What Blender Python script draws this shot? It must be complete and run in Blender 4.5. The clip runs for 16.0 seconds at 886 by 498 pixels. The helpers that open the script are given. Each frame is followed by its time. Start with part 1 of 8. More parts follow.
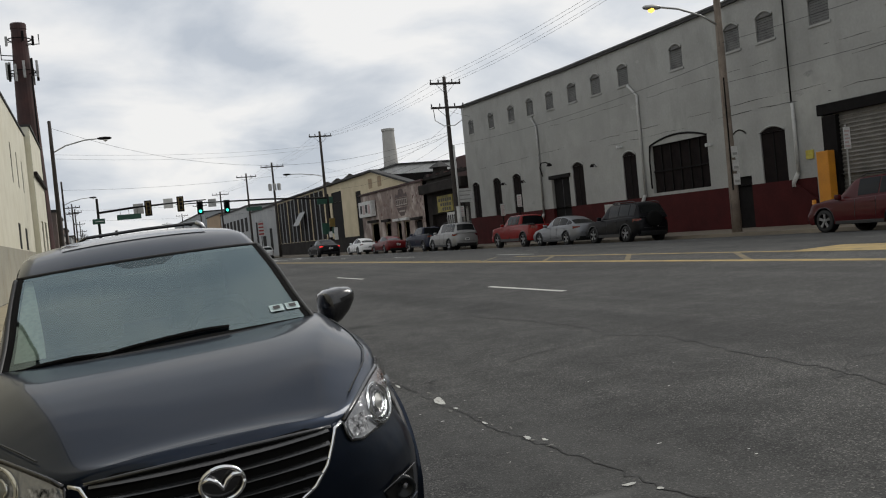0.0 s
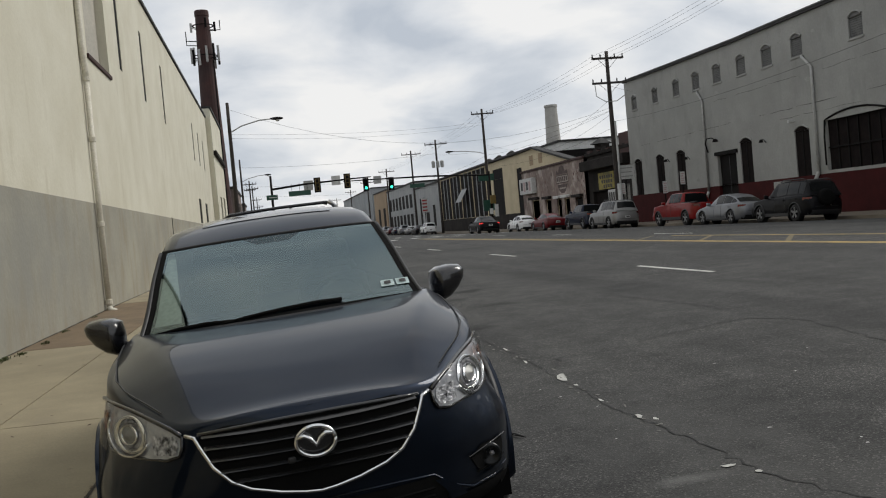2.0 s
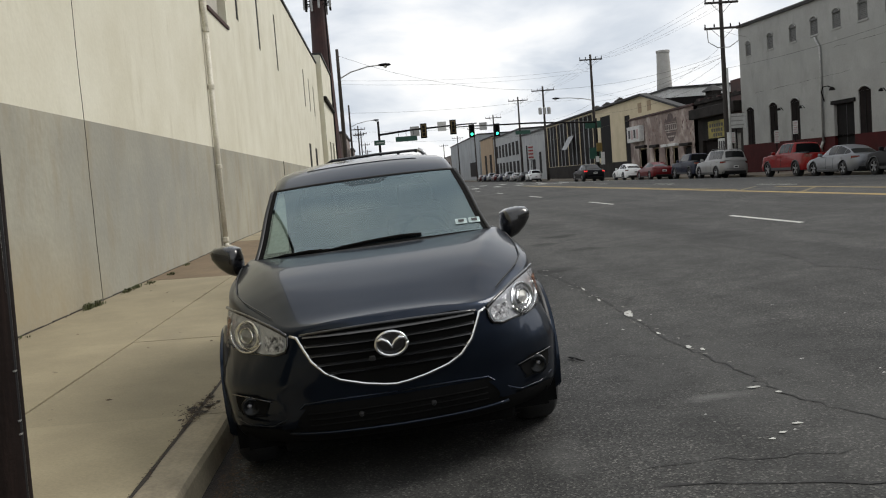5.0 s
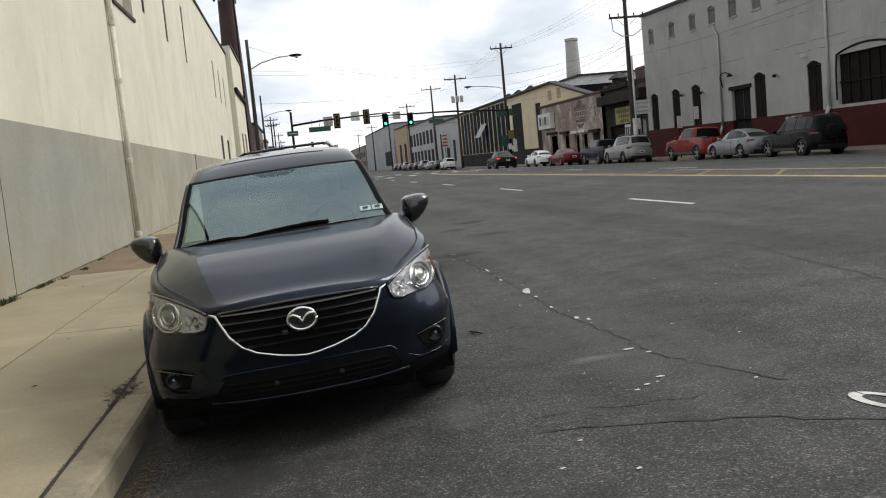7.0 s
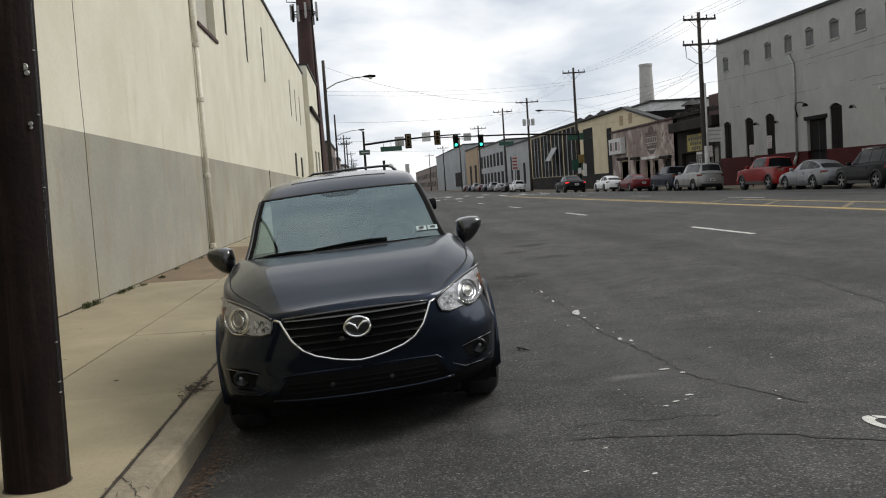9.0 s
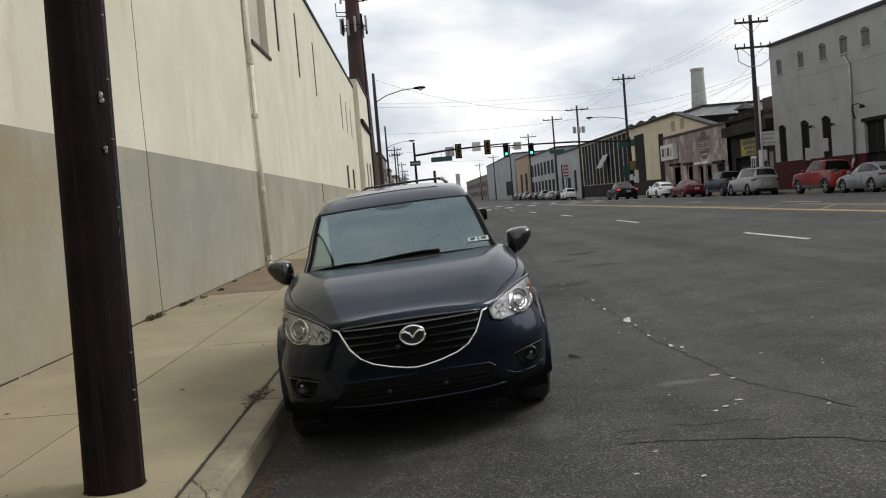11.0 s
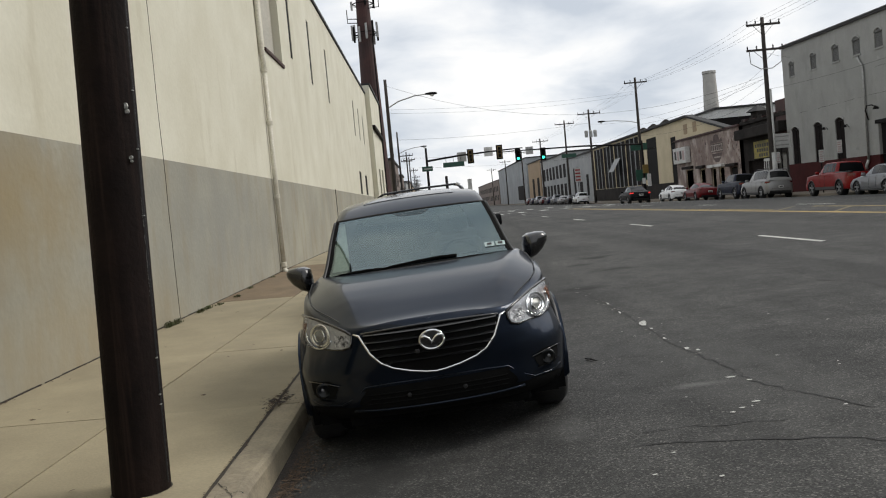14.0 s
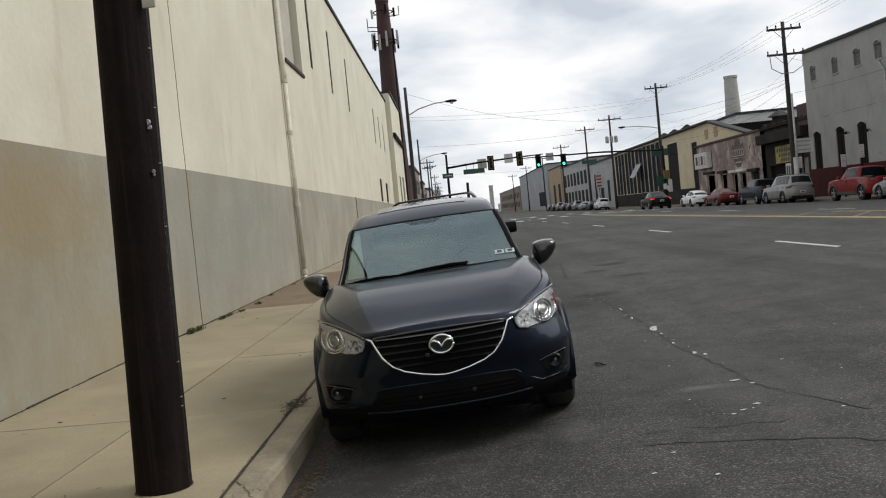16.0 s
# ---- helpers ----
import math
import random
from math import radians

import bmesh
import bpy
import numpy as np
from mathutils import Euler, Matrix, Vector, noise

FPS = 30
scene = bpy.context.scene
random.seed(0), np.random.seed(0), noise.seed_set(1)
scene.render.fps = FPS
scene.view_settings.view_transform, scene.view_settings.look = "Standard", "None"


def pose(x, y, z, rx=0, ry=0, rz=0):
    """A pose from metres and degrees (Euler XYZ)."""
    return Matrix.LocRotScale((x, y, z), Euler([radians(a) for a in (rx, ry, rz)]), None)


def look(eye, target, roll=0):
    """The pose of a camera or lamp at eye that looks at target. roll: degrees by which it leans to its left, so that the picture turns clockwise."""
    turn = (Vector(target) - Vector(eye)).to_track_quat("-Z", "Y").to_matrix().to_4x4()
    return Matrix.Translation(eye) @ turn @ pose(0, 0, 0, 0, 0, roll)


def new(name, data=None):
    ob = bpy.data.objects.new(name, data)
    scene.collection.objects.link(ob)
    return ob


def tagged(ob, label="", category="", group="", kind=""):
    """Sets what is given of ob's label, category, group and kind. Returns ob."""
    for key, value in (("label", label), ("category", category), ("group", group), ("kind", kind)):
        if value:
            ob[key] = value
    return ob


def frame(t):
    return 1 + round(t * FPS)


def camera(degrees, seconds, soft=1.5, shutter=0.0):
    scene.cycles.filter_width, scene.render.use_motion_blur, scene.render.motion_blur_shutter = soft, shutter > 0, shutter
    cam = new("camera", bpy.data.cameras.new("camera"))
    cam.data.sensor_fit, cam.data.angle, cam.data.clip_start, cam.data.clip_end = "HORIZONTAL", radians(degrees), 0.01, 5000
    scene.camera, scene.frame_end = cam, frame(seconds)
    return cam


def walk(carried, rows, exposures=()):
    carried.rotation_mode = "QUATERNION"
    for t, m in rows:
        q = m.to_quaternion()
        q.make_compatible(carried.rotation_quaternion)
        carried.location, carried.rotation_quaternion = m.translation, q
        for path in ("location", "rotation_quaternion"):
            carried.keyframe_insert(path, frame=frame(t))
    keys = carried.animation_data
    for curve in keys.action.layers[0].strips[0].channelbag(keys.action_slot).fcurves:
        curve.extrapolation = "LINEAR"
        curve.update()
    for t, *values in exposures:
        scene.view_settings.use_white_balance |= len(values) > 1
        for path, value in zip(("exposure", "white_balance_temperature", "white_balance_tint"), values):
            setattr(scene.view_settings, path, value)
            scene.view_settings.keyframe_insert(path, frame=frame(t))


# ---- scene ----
cam = camera(52.1, 16.0, soft=1.1)
PATH = [
    (0, (0.922, -3.286, 1.575), (1.636, -1.419, 1.532), -5.6),
    (0.5, (0.913, -3.224, 1.554), (1.541, -1.325, 1.559), -2.7),
    (1, (1.027, -3.274, 1.555), (1.638, -1.37, 1.569), -3.0),
    (1.5, (1.175, -3.412, 1.562), (1.633, -1.465, 1.539), -3.6),
    (2, (1.165, -3.563, 1.563), (1.531, -1.598, 1.503), -5.2),
    (2.5, (1.201, -3.717, 1.561), (1.55, -1.749, 1.485), -5.8),
    (3, (1.3, -3.842, 1.554), (1.524, -1.856, 1.478), -5.9),
    (3.5, (1.313, -3.97, 1.556), (1.515, -1.983, 1.463), -6.5),
    (3.7, (1.317, -4.051, 1.542), (1.507, -2.063, 1.441), -6.5),
    (5.8, (1.239, -4.598, 1.547), (1.347, -2.608, 1.373), -3.7),
    (6, (1.27, -4.677, 1.546), (1.378, -2.687, 1.378), -4.4),
    (6.5, (1.309, -4.819, 1.557), (1.471, -2.838, 1.337), -5.3),
    (7, (1.302, -4.93, 1.546), (1.605, -2.963, 1.349), -5.4),
    (7.5, (1.389, -5.091, 1.564), (1.746, -3.131, 1.397), -5.9),
    (8, (1.429, -5.215, 1.567), (1.739, -3.245, 1.418), -5.4),
    (8.5, (1.349, -5.314, 1.554), (1.569, -3.332, 1.407), -4.5),
    (9, (1.363, -5.397, 1.563), (1.523, -3.408, 1.424), -3.8),
    (9.2, (1.396, -5.425, 1.564), (1.522, -3.433, 1.425), -4.1),
    (11.3, (1.348, -5.591, 1.586), (1.376, -3.594, 1.481), -4.7),
    (11.5, (1.346, -5.574, 1.581), (1.355, -3.577, 1.478), -4.6),
    (12, (1.324, -5.595, 1.576), (1.305, -3.598, 1.473), -4.3),
    (12.5, (1.314, -5.59, 1.574), (1.281, -3.593, 1.461), -3.7),
    (13, (1.31, -5.6, 1.582), (1.279, -3.603, 1.475), -4.1),
    (13.5, (1.298, -5.595, 1.582), (1.293, -3.598, 1.49), -5.0),
    (14, (1.315, -5.665, 1.592), (1.337, -3.667, 1.496), -5.3),
    (14.5, (1.413, -5.754, 1.597), (1.403, -3.757, 1.506), -4.9),
    (15, (1.473, -5.778, 1.603), (1.417, -3.782, 1.503), -5.6),
    (15.5, (1.445, -5.842, 1.6), (1.393, -3.845, 1.514), -6.2),
    (16, (1.395, -5.882, 1.602), (1.371, -3.884, 1.525), -5.6),
]
walk(cam, [(t, look(*p)) for t, *p in PATH],
     exposures=((0, -0.09), (2, -0.1), (3.7, 0.02), (5.8, 0.27), (7, 0.38), (7.5, 0.45), (8, 0.36), (9.2, 0.2), (12.5, 0.15), (16, 0.13)))

# ---- sky and light ----
world = bpy.data.worlds.new("overcast_sky")
scene.world = world
world.use_nodes = True
wn, wl = world.node_tree.nodes, world.node_tree.links
wn.clear()
w_out = wn.new("ShaderNodeOutputWorld")
w_bg = wn.new("ShaderNodeBackground")
w_sky = wn.new("ShaderNodeTexSky")
w_sky.sky_type = "NISHITA"
w_sky.sun_disc = False
w_sky.sun_elevation = radians(42)
w_sky.sun_rotation = radians(77)
w_co = wn.new("ShaderNodeTexCoord")
w_sep = wn.new("ShaderNodeSeparateXYZ")
w_abs = wn.new("ShaderNodeMath")
w_abs.operation = "ABSOLUTE"
w_up = wn.new("ShaderNodeMath")
w_up.operation, w_up.inputs[1].default_value = "ADD", 0.30
w_layer = wn.new("ShaderNodeVectorMath")
w_layer.operation = "DIVIDE"
w_map = wn.new("ShaderNodeMapping")
w_map.inputs["Location"].default_value = (0.7, 3.1, 0.0)
w_map.inputs["Scale"].default_value = (0.95, 0.95, 0.0)
w_n1 = wn.new("ShaderNodeTexNoise")
w_n1.inputs["Scale"].default_value = 2.7
w_n1.inputs["Detail"].default_value = 8.0
w_n1.inputs["Roughness"].default_value = 0.5
w_n1.inputs["Distortion"].default_value = 0.25
w_r1 = wn.new("ShaderNodeValToRGB")
w_r1.color_ramp.elements[0].position = 0.33
w_r1.color_ramp.elements[0].color = (5.5, 6.0, 6.7, 1)
w_r1.color_ramp.elements[1].position = 0.60
w_r1.color_ramp.elements[1].color = (9.6, 9.55, 9.45, 1)
w_mid = w_r1.color_ramp.elements.new(0.47)
w_mid.color = (7.6, 7.9, 8.3, 1)
w_n2 = wn.new("ShaderNodeTexNoise")
w_n2.inputs["Scale"].default_value = 0.75
w_n2.inputs["Detail"].default_value = 6.0
w_r2 = wn.new("ShaderNodeValToRGB")
w_r2.color_ramp.elements[0].position = 0.60
w_r2.color_ramp.elements[0].color = (0.96, 0.96, 0.96, 1)
w_r2.color_ramp.elements[1].position = 0.74
w_r2.color_ramp.elements[1].color = (0.55, 0.55, 0.55, 1)
w_mix = wn.new("ShaderNodeMixRGB")
wl.new(w_co.outputs["Generated"], w_sep.inputs[0])
wl.new(w_sep.outputs["Z"], w_abs.inputs[0])
wl.new(w_abs.outputs[0], w_up.inputs[0])
wl.new(w_co.outputs["Generated"], w_layer.inputs[0])
wl.new(w_up.outputs[0], w_layer.inputs[1])
wl.new(w_layer.outputs["Vector"], w_map.inputs["Vector"])
wl.new(w_map.outputs["Vector"], w_n1.inputs["Vector"])
wl.new(w_map.outputs["Vector"], w_n2.inputs["Vector"])
wl.new(w_n1.outputs["Fac"], w_r1.inputs["Fac"])
wl.new(w_n2.outputs["Fac"], w_r2.inputs["Fac"])
wl.new(w_r2.outputs["Color"], w_mix.inputs["Fac"])
wl.new(w_sky.outputs["Color"], w_mix.inputs["Color1"])
wl.new(w_r1.outputs["Color"], w_mix.inputs["Color2"])
wl.new(w_mix.outputs["Color"], w_bg.inputs["Color"])
w_bg.inputs["Strength"].default_value = 0.1
wl.new(w_bg.outputs["Background"], w_out.inputs["Surface"])

sun = new("sun", bpy.data.lights.new("sun", "SUN"))
sun.data.energy = 1.95
sun.data.angle = radians(25)
sun.data.color = (1.0, 0.96, 0.9)
sun.matrix_world = look((50, 12, 46), (0, 0, 0))


# ---- materials ----
def material(name):
    m = bpy.data.materials.new(name)
    m.use_nodes = True
    nt = m.node_tree
    return m, nt, nt.nodes["Principled BSDF"]


def surface(name, base, dark=None, rough=0.8, metal=0.0, grain=40.0, blotch=1.5, bump=0.15, amount=0.5, coat=0.0,
            stain=None, stain_scale=(1, 1, 1), stain_lo=0.55, stain_hi=0.75, vary=0.0, bump_dist=0.01, patches=()):
    """A procedural surface: base colour, a second colour in blotches, fine grain in relief, stains with a scale of their own."""
    m, nt, b = material(name)
    N, K = nt.nodes, nt.links
    co = N.new("ShaderNodeTexCoord")
    dark = dark or tuple(c * 0.75 for c in base)
    big = N.new("ShaderNodeTexNoise")
    big.inputs["Scale"].default_value = blotch
    big.inputs["Detail"].default_value = 6
    big.inputs["Roughness"].default_value = 0.6
    fine = N.new("ShaderNodeTexNoise")
    fine.inputs["Scale"].default_value = grain
    fine.inputs["Detail"].default_value = 4
    K.new(co.outputs["Object"], big.inputs["Vector"])
    K.new(co.outputs["Object"], fine.inputs["Vector"])
    ramp = N.new("ShaderNodeValToRGB")
    ramp.color_ramp.elements[0].position, ramp.color_ramp.elements[0].color = 0.35, (*dark, 1)
    ramp.color_ramp.elements[1].position, ramp.color_ramp.elements[1].color = 0.65, (*base, 1)
    K.new(big.outputs["Fac"], ramp.inputs["Fac"])
    mix = N.new("ShaderNodeMixRGB")
    mix.blend_type = "MULTIPLY"
    mix.inputs["Fac"].default_value = amount
    r2 = N.new("ShaderNodeValToRGB")
    r2.color_ramp.elements[0].position, r2.color_ramp.elements[0].color = 0.3, (0.55, 0.55, 0.55, 1)
    r2.color_ramp.elements[1].position, r2.color_ramp.elements[1].color = 0.7, (1, 1, 1, 1)
    K.new(fine.outputs["Fac"], r2.inputs["Fac"])
    K.new(ramp.outputs["Color"], mix.inputs["Color1"])
    K.new(r2.outputs["Color"], mix.inputs["Color2"])
    out = mix.outputs["Color"]
    if stain:
        mp = N.new("ShaderNodeMapping")
        mp.inputs["Scale"].default_value = stain_scale
        sn = N.new("ShaderNodeTexNoise")
        sn.inputs["Scale"].default_value = 1.0
        sn.inputs["Detail"].default_value = 7
        sn.inputs["Roughness"].default_value = 0.62
        sr = N.new("ShaderNodeValToRGB")
        sr.color_ramp.elements[0].position, sr.color_ramp.elements[0].color = stain_lo, (0, 0, 0, 1)
        sr.color_ramp.elements[1].position, sr.color_ramp.elements[1].color = stain_hi, (1, 1, 1, 1)
        sm = N.new("ShaderNodeMixRGB")
        sm.inputs["Color2"].default_value = (*stain, 1)
        K.new(co.outputs["Object"], mp.inputs["Vector"])
        K.new(mp.outputs["Vector"], sn.inputs["Vector"])
        K.new(sn.outputs["Fac"], sr.inputs["Fac"])
        K.new(sr.outputs["Color"], sm.inputs["Fac"])
        K.new(out, sm.inputs["Color1"])
        out = sm.outputs["Color"]
    if patches:
        # blotches with a place of their own: centre, half sizes, colour, weight
        ragged = N.new("ShaderNodeTexNoise")
        ragged.inputs["Scale"].default_value, ragged.inputs["Detail"].default_value = 1.6, 7
        ragged.inputs["Roughness"].default_value = 0.6
        K.new(co.outputs["Object"], ragged.inputs["Vector"])
        for place, half, colour, weight in patches:
            mp = N.new("ShaderNodeMapping")
            mp.vector_type = "TEXTURE"
            mp.inputs["Location"].default_value, mp.inputs["Scale"].default_value = place, half
            ln = N.new("ShaderNodeVectorMath")
            ln.operation = "LENGTH"
            sub = N.new("ShaderNodeMath")
            sub.operation, sub.inputs[0].default_value = "SUBTRACT", 1.4
            mu = N.new("ShaderNodeMath")
            mu.operation = "MULTIPLY"
            mr = N.new("ShaderNodeMapRange")
            mr.inputs["From Min"].default_value, mr.inputs["From Max"].default_value, mr.inputs["To Max"].default_value = 0.15, 0.65, weight
            pm = N.new("ShaderNodeMixRGB")
            pm.inputs["Color2"].default_value = (*colour, 1)
            K.new(co.outputs["Object"], mp.inputs["Vector"])
            K.new(mp.outputs["Vector"], ln.inputs[0])
            K.new(ln.outputs["Value"], sub.inputs[1])
            K.new(sub.outputs[0], mu.inputs[0])
            K.new(ragged.outputs["Fac"], mu.inputs[1])
            K.new(mu.outputs[0], mr.inputs["Value"])
            K.new(mr.outputs["Result"], pm.inputs["Fac"])
            K.new(out, pm.inputs["Color1"])
            out = pm.outputs["Color"]
    if vary:
        oi = N.new("ShaderNodeObjectInfo")
        hv = N.new("ShaderNodeHueSaturation")
        mr = N.new("ShaderNodeMapRange")
        mr.inputs["To Min"].default_value, mr.inputs["To Max"].default_value = 1 - vary, 1 + vary
        K.new(oi.outputs["Random"], mr.inputs["Value"])
        K.new(mr.outputs["Result"], hv.inputs["Value"])
        K.new(out, hv.inputs["Color"])
        out = hv.outputs["Color"]
    K.new(out, b.inputs["Base Color"])
    b.inputs["Roughness"].default_value = rough
    b.inputs["Metallic"].default_value = metal
    b.inputs["Coat Weight"].default_value = coat
    b.inputs["Coat Roughness"].default_value = 0.04
    if bump:
        bp = N.new("ShaderNodeBump")
        bp.inputs["Strength"].default_value = bump
        bp.inputs["Distance"].default_value = bump_dist
        K.new(fine.outputs["Fac"], bp.inputs["Height"])
        K.new(bp.outputs["Normal"], b.inputs["Normal"])
    return m


# dark ovals at the crossover's nose mix oil stains with its painted-in shade
STAINS_AND_SHADE = ((3.4, 1.4, 1.4, 3.8, 0.080, 0.45), (4.6, 12.9, 0.62, 0.55, 0.012, 0.95), (4.45, 9.9, 0.45, 0.45, 0.018, 0.8), (3.45, 7.5, 0.55, 0.5, 0.016, 0.9), (4.1, 11.6, 0.4, 0.4, 0.018, 0.7), (3.0, 6.6, 0.4, 0.6, 0.022, 0.7),
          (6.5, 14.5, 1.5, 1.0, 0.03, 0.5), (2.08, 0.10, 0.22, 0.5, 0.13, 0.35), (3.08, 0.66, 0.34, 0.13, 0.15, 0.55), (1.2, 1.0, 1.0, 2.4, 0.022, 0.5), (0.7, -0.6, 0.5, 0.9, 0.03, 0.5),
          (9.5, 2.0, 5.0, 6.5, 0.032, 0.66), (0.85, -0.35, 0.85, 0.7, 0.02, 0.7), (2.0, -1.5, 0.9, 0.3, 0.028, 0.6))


def asphalt_material():
    m, nt, b = material("asphalt")
    N, K = nt.nodes, nt.links
    co = N.new("ShaderNodeTexCoord")
    big = N.new("ShaderNodeTexNoise")
    big.inputs["Scale"].default_value, big.inputs["Detail"].default_value = 0.35, 7
    lane = N.new("ShaderNodeMapping")
    lane.inputs["Scale"].default_value = (1.6, 0.06, 1)
    strip = N.new("ShaderNodeTexNoise")
    strip.inputs["Scale"].default_value, strip.inputs["Detail"].default_value = 0.9, 5
    K.new(co.outputs["Object"], lane.inputs["Vector"])
    K.new(lane.outputs["Vector"], strip.inputs["Vector"])
    K.new(co.outputs["Object"], big.inputs["Vector"])
    add = N.new("ShaderNodeMath")
    add.operation = "ADD"
    K.new(big.outputs["Fac"], add.inputs[0])
    K.new(strip.outputs["Fac"], add.inputs[1])
    ramp = N.new("ShaderNodeValToRGB")
    e = ramp.color_ramp.elements
    e[0].position, e[0].color = 0.38, (0.0375, 0.0378, 0.0380, 1)
    e[1].position, e[1].color = 0.64, (0.0715, 0.0715, 0.0705, 1)
    half = N.new("ShaderNodeMath")
    half.operation = "MULTIPLY"
    half.inputs[1].default_value = 0.5
    K.new(add.outputs[0], half.inputs[0])
    K.new(half.outputs[0], ramp.inputs["Fac"])
    # pale and dark stones in the binder
    stones = N.new("ShaderNodeTexVoronoi")
    stones.inputs["Scale"].default_value = 105
    K.new(co.outputs["Object"], stones.inputs["Vector"])
    sep = N.new("ShaderNodeSeparateColor")
    K.new(stones.outputs["Color"], sep.inputs["Color"])
    sr = N.new("ShaderNodeValToRGB")
    sr.color_ramp.elements[0].position, sr.color_ramp.elements[0].color = 0.0, (0.42, 0.42, 0.42, 1)
    sr.color_ramp.elements[1].position, sr.color_ramp.elements[1].color = 0.86, (1.2, 1.2, 1.17, 1)
    pale = sr.color_ramp.elements.new(0.992)
    pale.color = (2.8, 2.75, 2.55, 1)
    K.new(sep.outputs["Red"], sr.inputs["Fac"])
    mul = N.new("ShaderNodeMixRGB")
    mul.blend_type, mul.inputs["Fac"].default_value = "MULTIPLY", 0.9
    K.new(ramp.outputs["Color"], mul.inputs["Color1"])
    K.new(sr.outputs["Color"], mul.inputs["Color2"])
    mott = N.new("ShaderNodeTexNoise")
    mott.inputs["Scale"].default_value, mott.inputs["Detail"].default_value = 2.6, 9
    mott.inputs["Roughness"].default_value = 0.68
    K.new(co.outputs["Object"], mott.inputs["Vector"])
    mramp = N.new("ShaderNodeValToRGB")
    mramp.color_ramp.elements[0].position, mramp.color_ramp.elements[0].color = 0.36, (0.74, 0.74, 0.74, 1)
    mramp.color_ramp.elements[1].position, mramp.color_ramp.elements[1].color = 0.62, (1.12, 1.11, 1.10, 1)
    K.new(mott.outputs["Fac"], mramp.inputs["Fac"])
    mul2 = N.new("ShaderNodeMixRGB")
    mul2.blend_type, mul2.inputs["Fac"].default_value = "MULTIPLY", 1.0
    K.new(mul.outputs["Color"], mul2.inputs["Color1"])
    K.new(mramp.outputs["Color"], mul2.inputs["Color2"])
    out = mul2.outputs["Color"]
    rough_edge = N.new("ShaderNodeTexNoise")
    rough_edge.inputs["Scale"].default_value, rough_edge.inputs["Detail"].default_value = 3.2, 6
    rough_edge.inputs["Roughness"].default_value = 0.65
    K.new(co.outputs["Object"], rough_edge.inputs["Vector"])
    # oil drips, dusty scuffs, broad tones, car's painted shade: place, half sizes, colour, weight
    for px, py, sx, sy, tint, w in STAINS_AND_SHADE:
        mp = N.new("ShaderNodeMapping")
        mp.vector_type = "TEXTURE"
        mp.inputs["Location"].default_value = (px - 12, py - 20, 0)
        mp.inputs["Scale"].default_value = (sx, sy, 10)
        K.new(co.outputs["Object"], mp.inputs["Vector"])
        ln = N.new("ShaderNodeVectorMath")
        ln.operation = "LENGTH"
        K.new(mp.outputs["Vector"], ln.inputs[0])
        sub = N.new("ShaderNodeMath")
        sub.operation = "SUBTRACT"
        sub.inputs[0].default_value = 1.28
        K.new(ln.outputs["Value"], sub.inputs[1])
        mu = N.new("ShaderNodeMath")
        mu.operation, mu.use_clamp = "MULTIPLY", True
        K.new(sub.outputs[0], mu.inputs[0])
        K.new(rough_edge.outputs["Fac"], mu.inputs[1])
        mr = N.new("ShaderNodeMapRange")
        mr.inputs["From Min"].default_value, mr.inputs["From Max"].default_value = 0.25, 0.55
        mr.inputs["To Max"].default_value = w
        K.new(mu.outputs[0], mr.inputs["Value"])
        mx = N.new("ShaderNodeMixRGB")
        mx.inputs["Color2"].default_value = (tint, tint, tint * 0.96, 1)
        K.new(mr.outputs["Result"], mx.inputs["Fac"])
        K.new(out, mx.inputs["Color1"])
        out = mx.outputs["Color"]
    K.new(out, b.inputs["Base Color"])
    b.inputs["Roughness"].default_value = 0.86
    b.inputs["Specular IOR Level"].default_value = 0.2
    bp = N.new("ShaderNodeBump")
    bp.inputs["Strength"].default_value, bp.inputs["Distance"].default_value = 0.35, 0.004
    K.new(stones.outputs["Distance"], bp.inputs["Height"])
    K.new(bp.outputs["Normal"], b.inputs["Normal"])
    return m


def glass_material(name, tint=(0.25, 0.3, 0.3), ior=1.5, sheen=(1, 1, 1)):
    m, nt, b = material(name)
    N, K = nt.nodes, nt.links
    N.remove(b)
    tr = N.new("ShaderNodeBsdfTransparent")
    tr.inputs["Color"].default_value = (*tint, 1)
    gl = N.new("ShaderNodeBsdfGlossy")
    gl.inputs["Roughness"].default_value = 0.02
    gl.inputs["Color"].default_value = (*sheen, 1)
    fr = N.new("ShaderNodeFresnel")
    fr.inputs["IOR"].default_value = ior
    mx = N.new("ShaderNodeMixShader")
    K.new(fr.outputs[0], mx.inputs[0])
    K.new(tr.outputs[0], mx.inputs[1])
    K.new(gl.outputs[0], mx.inputs[2])
    K.new(mx.outputs[0], N["Material Output"].inputs["Surface"])
    return m


def glow(name, colour, strength):
    m, nt, b = material(name)
    b.inputs["Base Color"].default_value = (*colour, 1)
    b.inputs["Emission Color"].default_value = (*colour, 1)
    b.inputs["Emission Strength"].default_value = strength
    return m


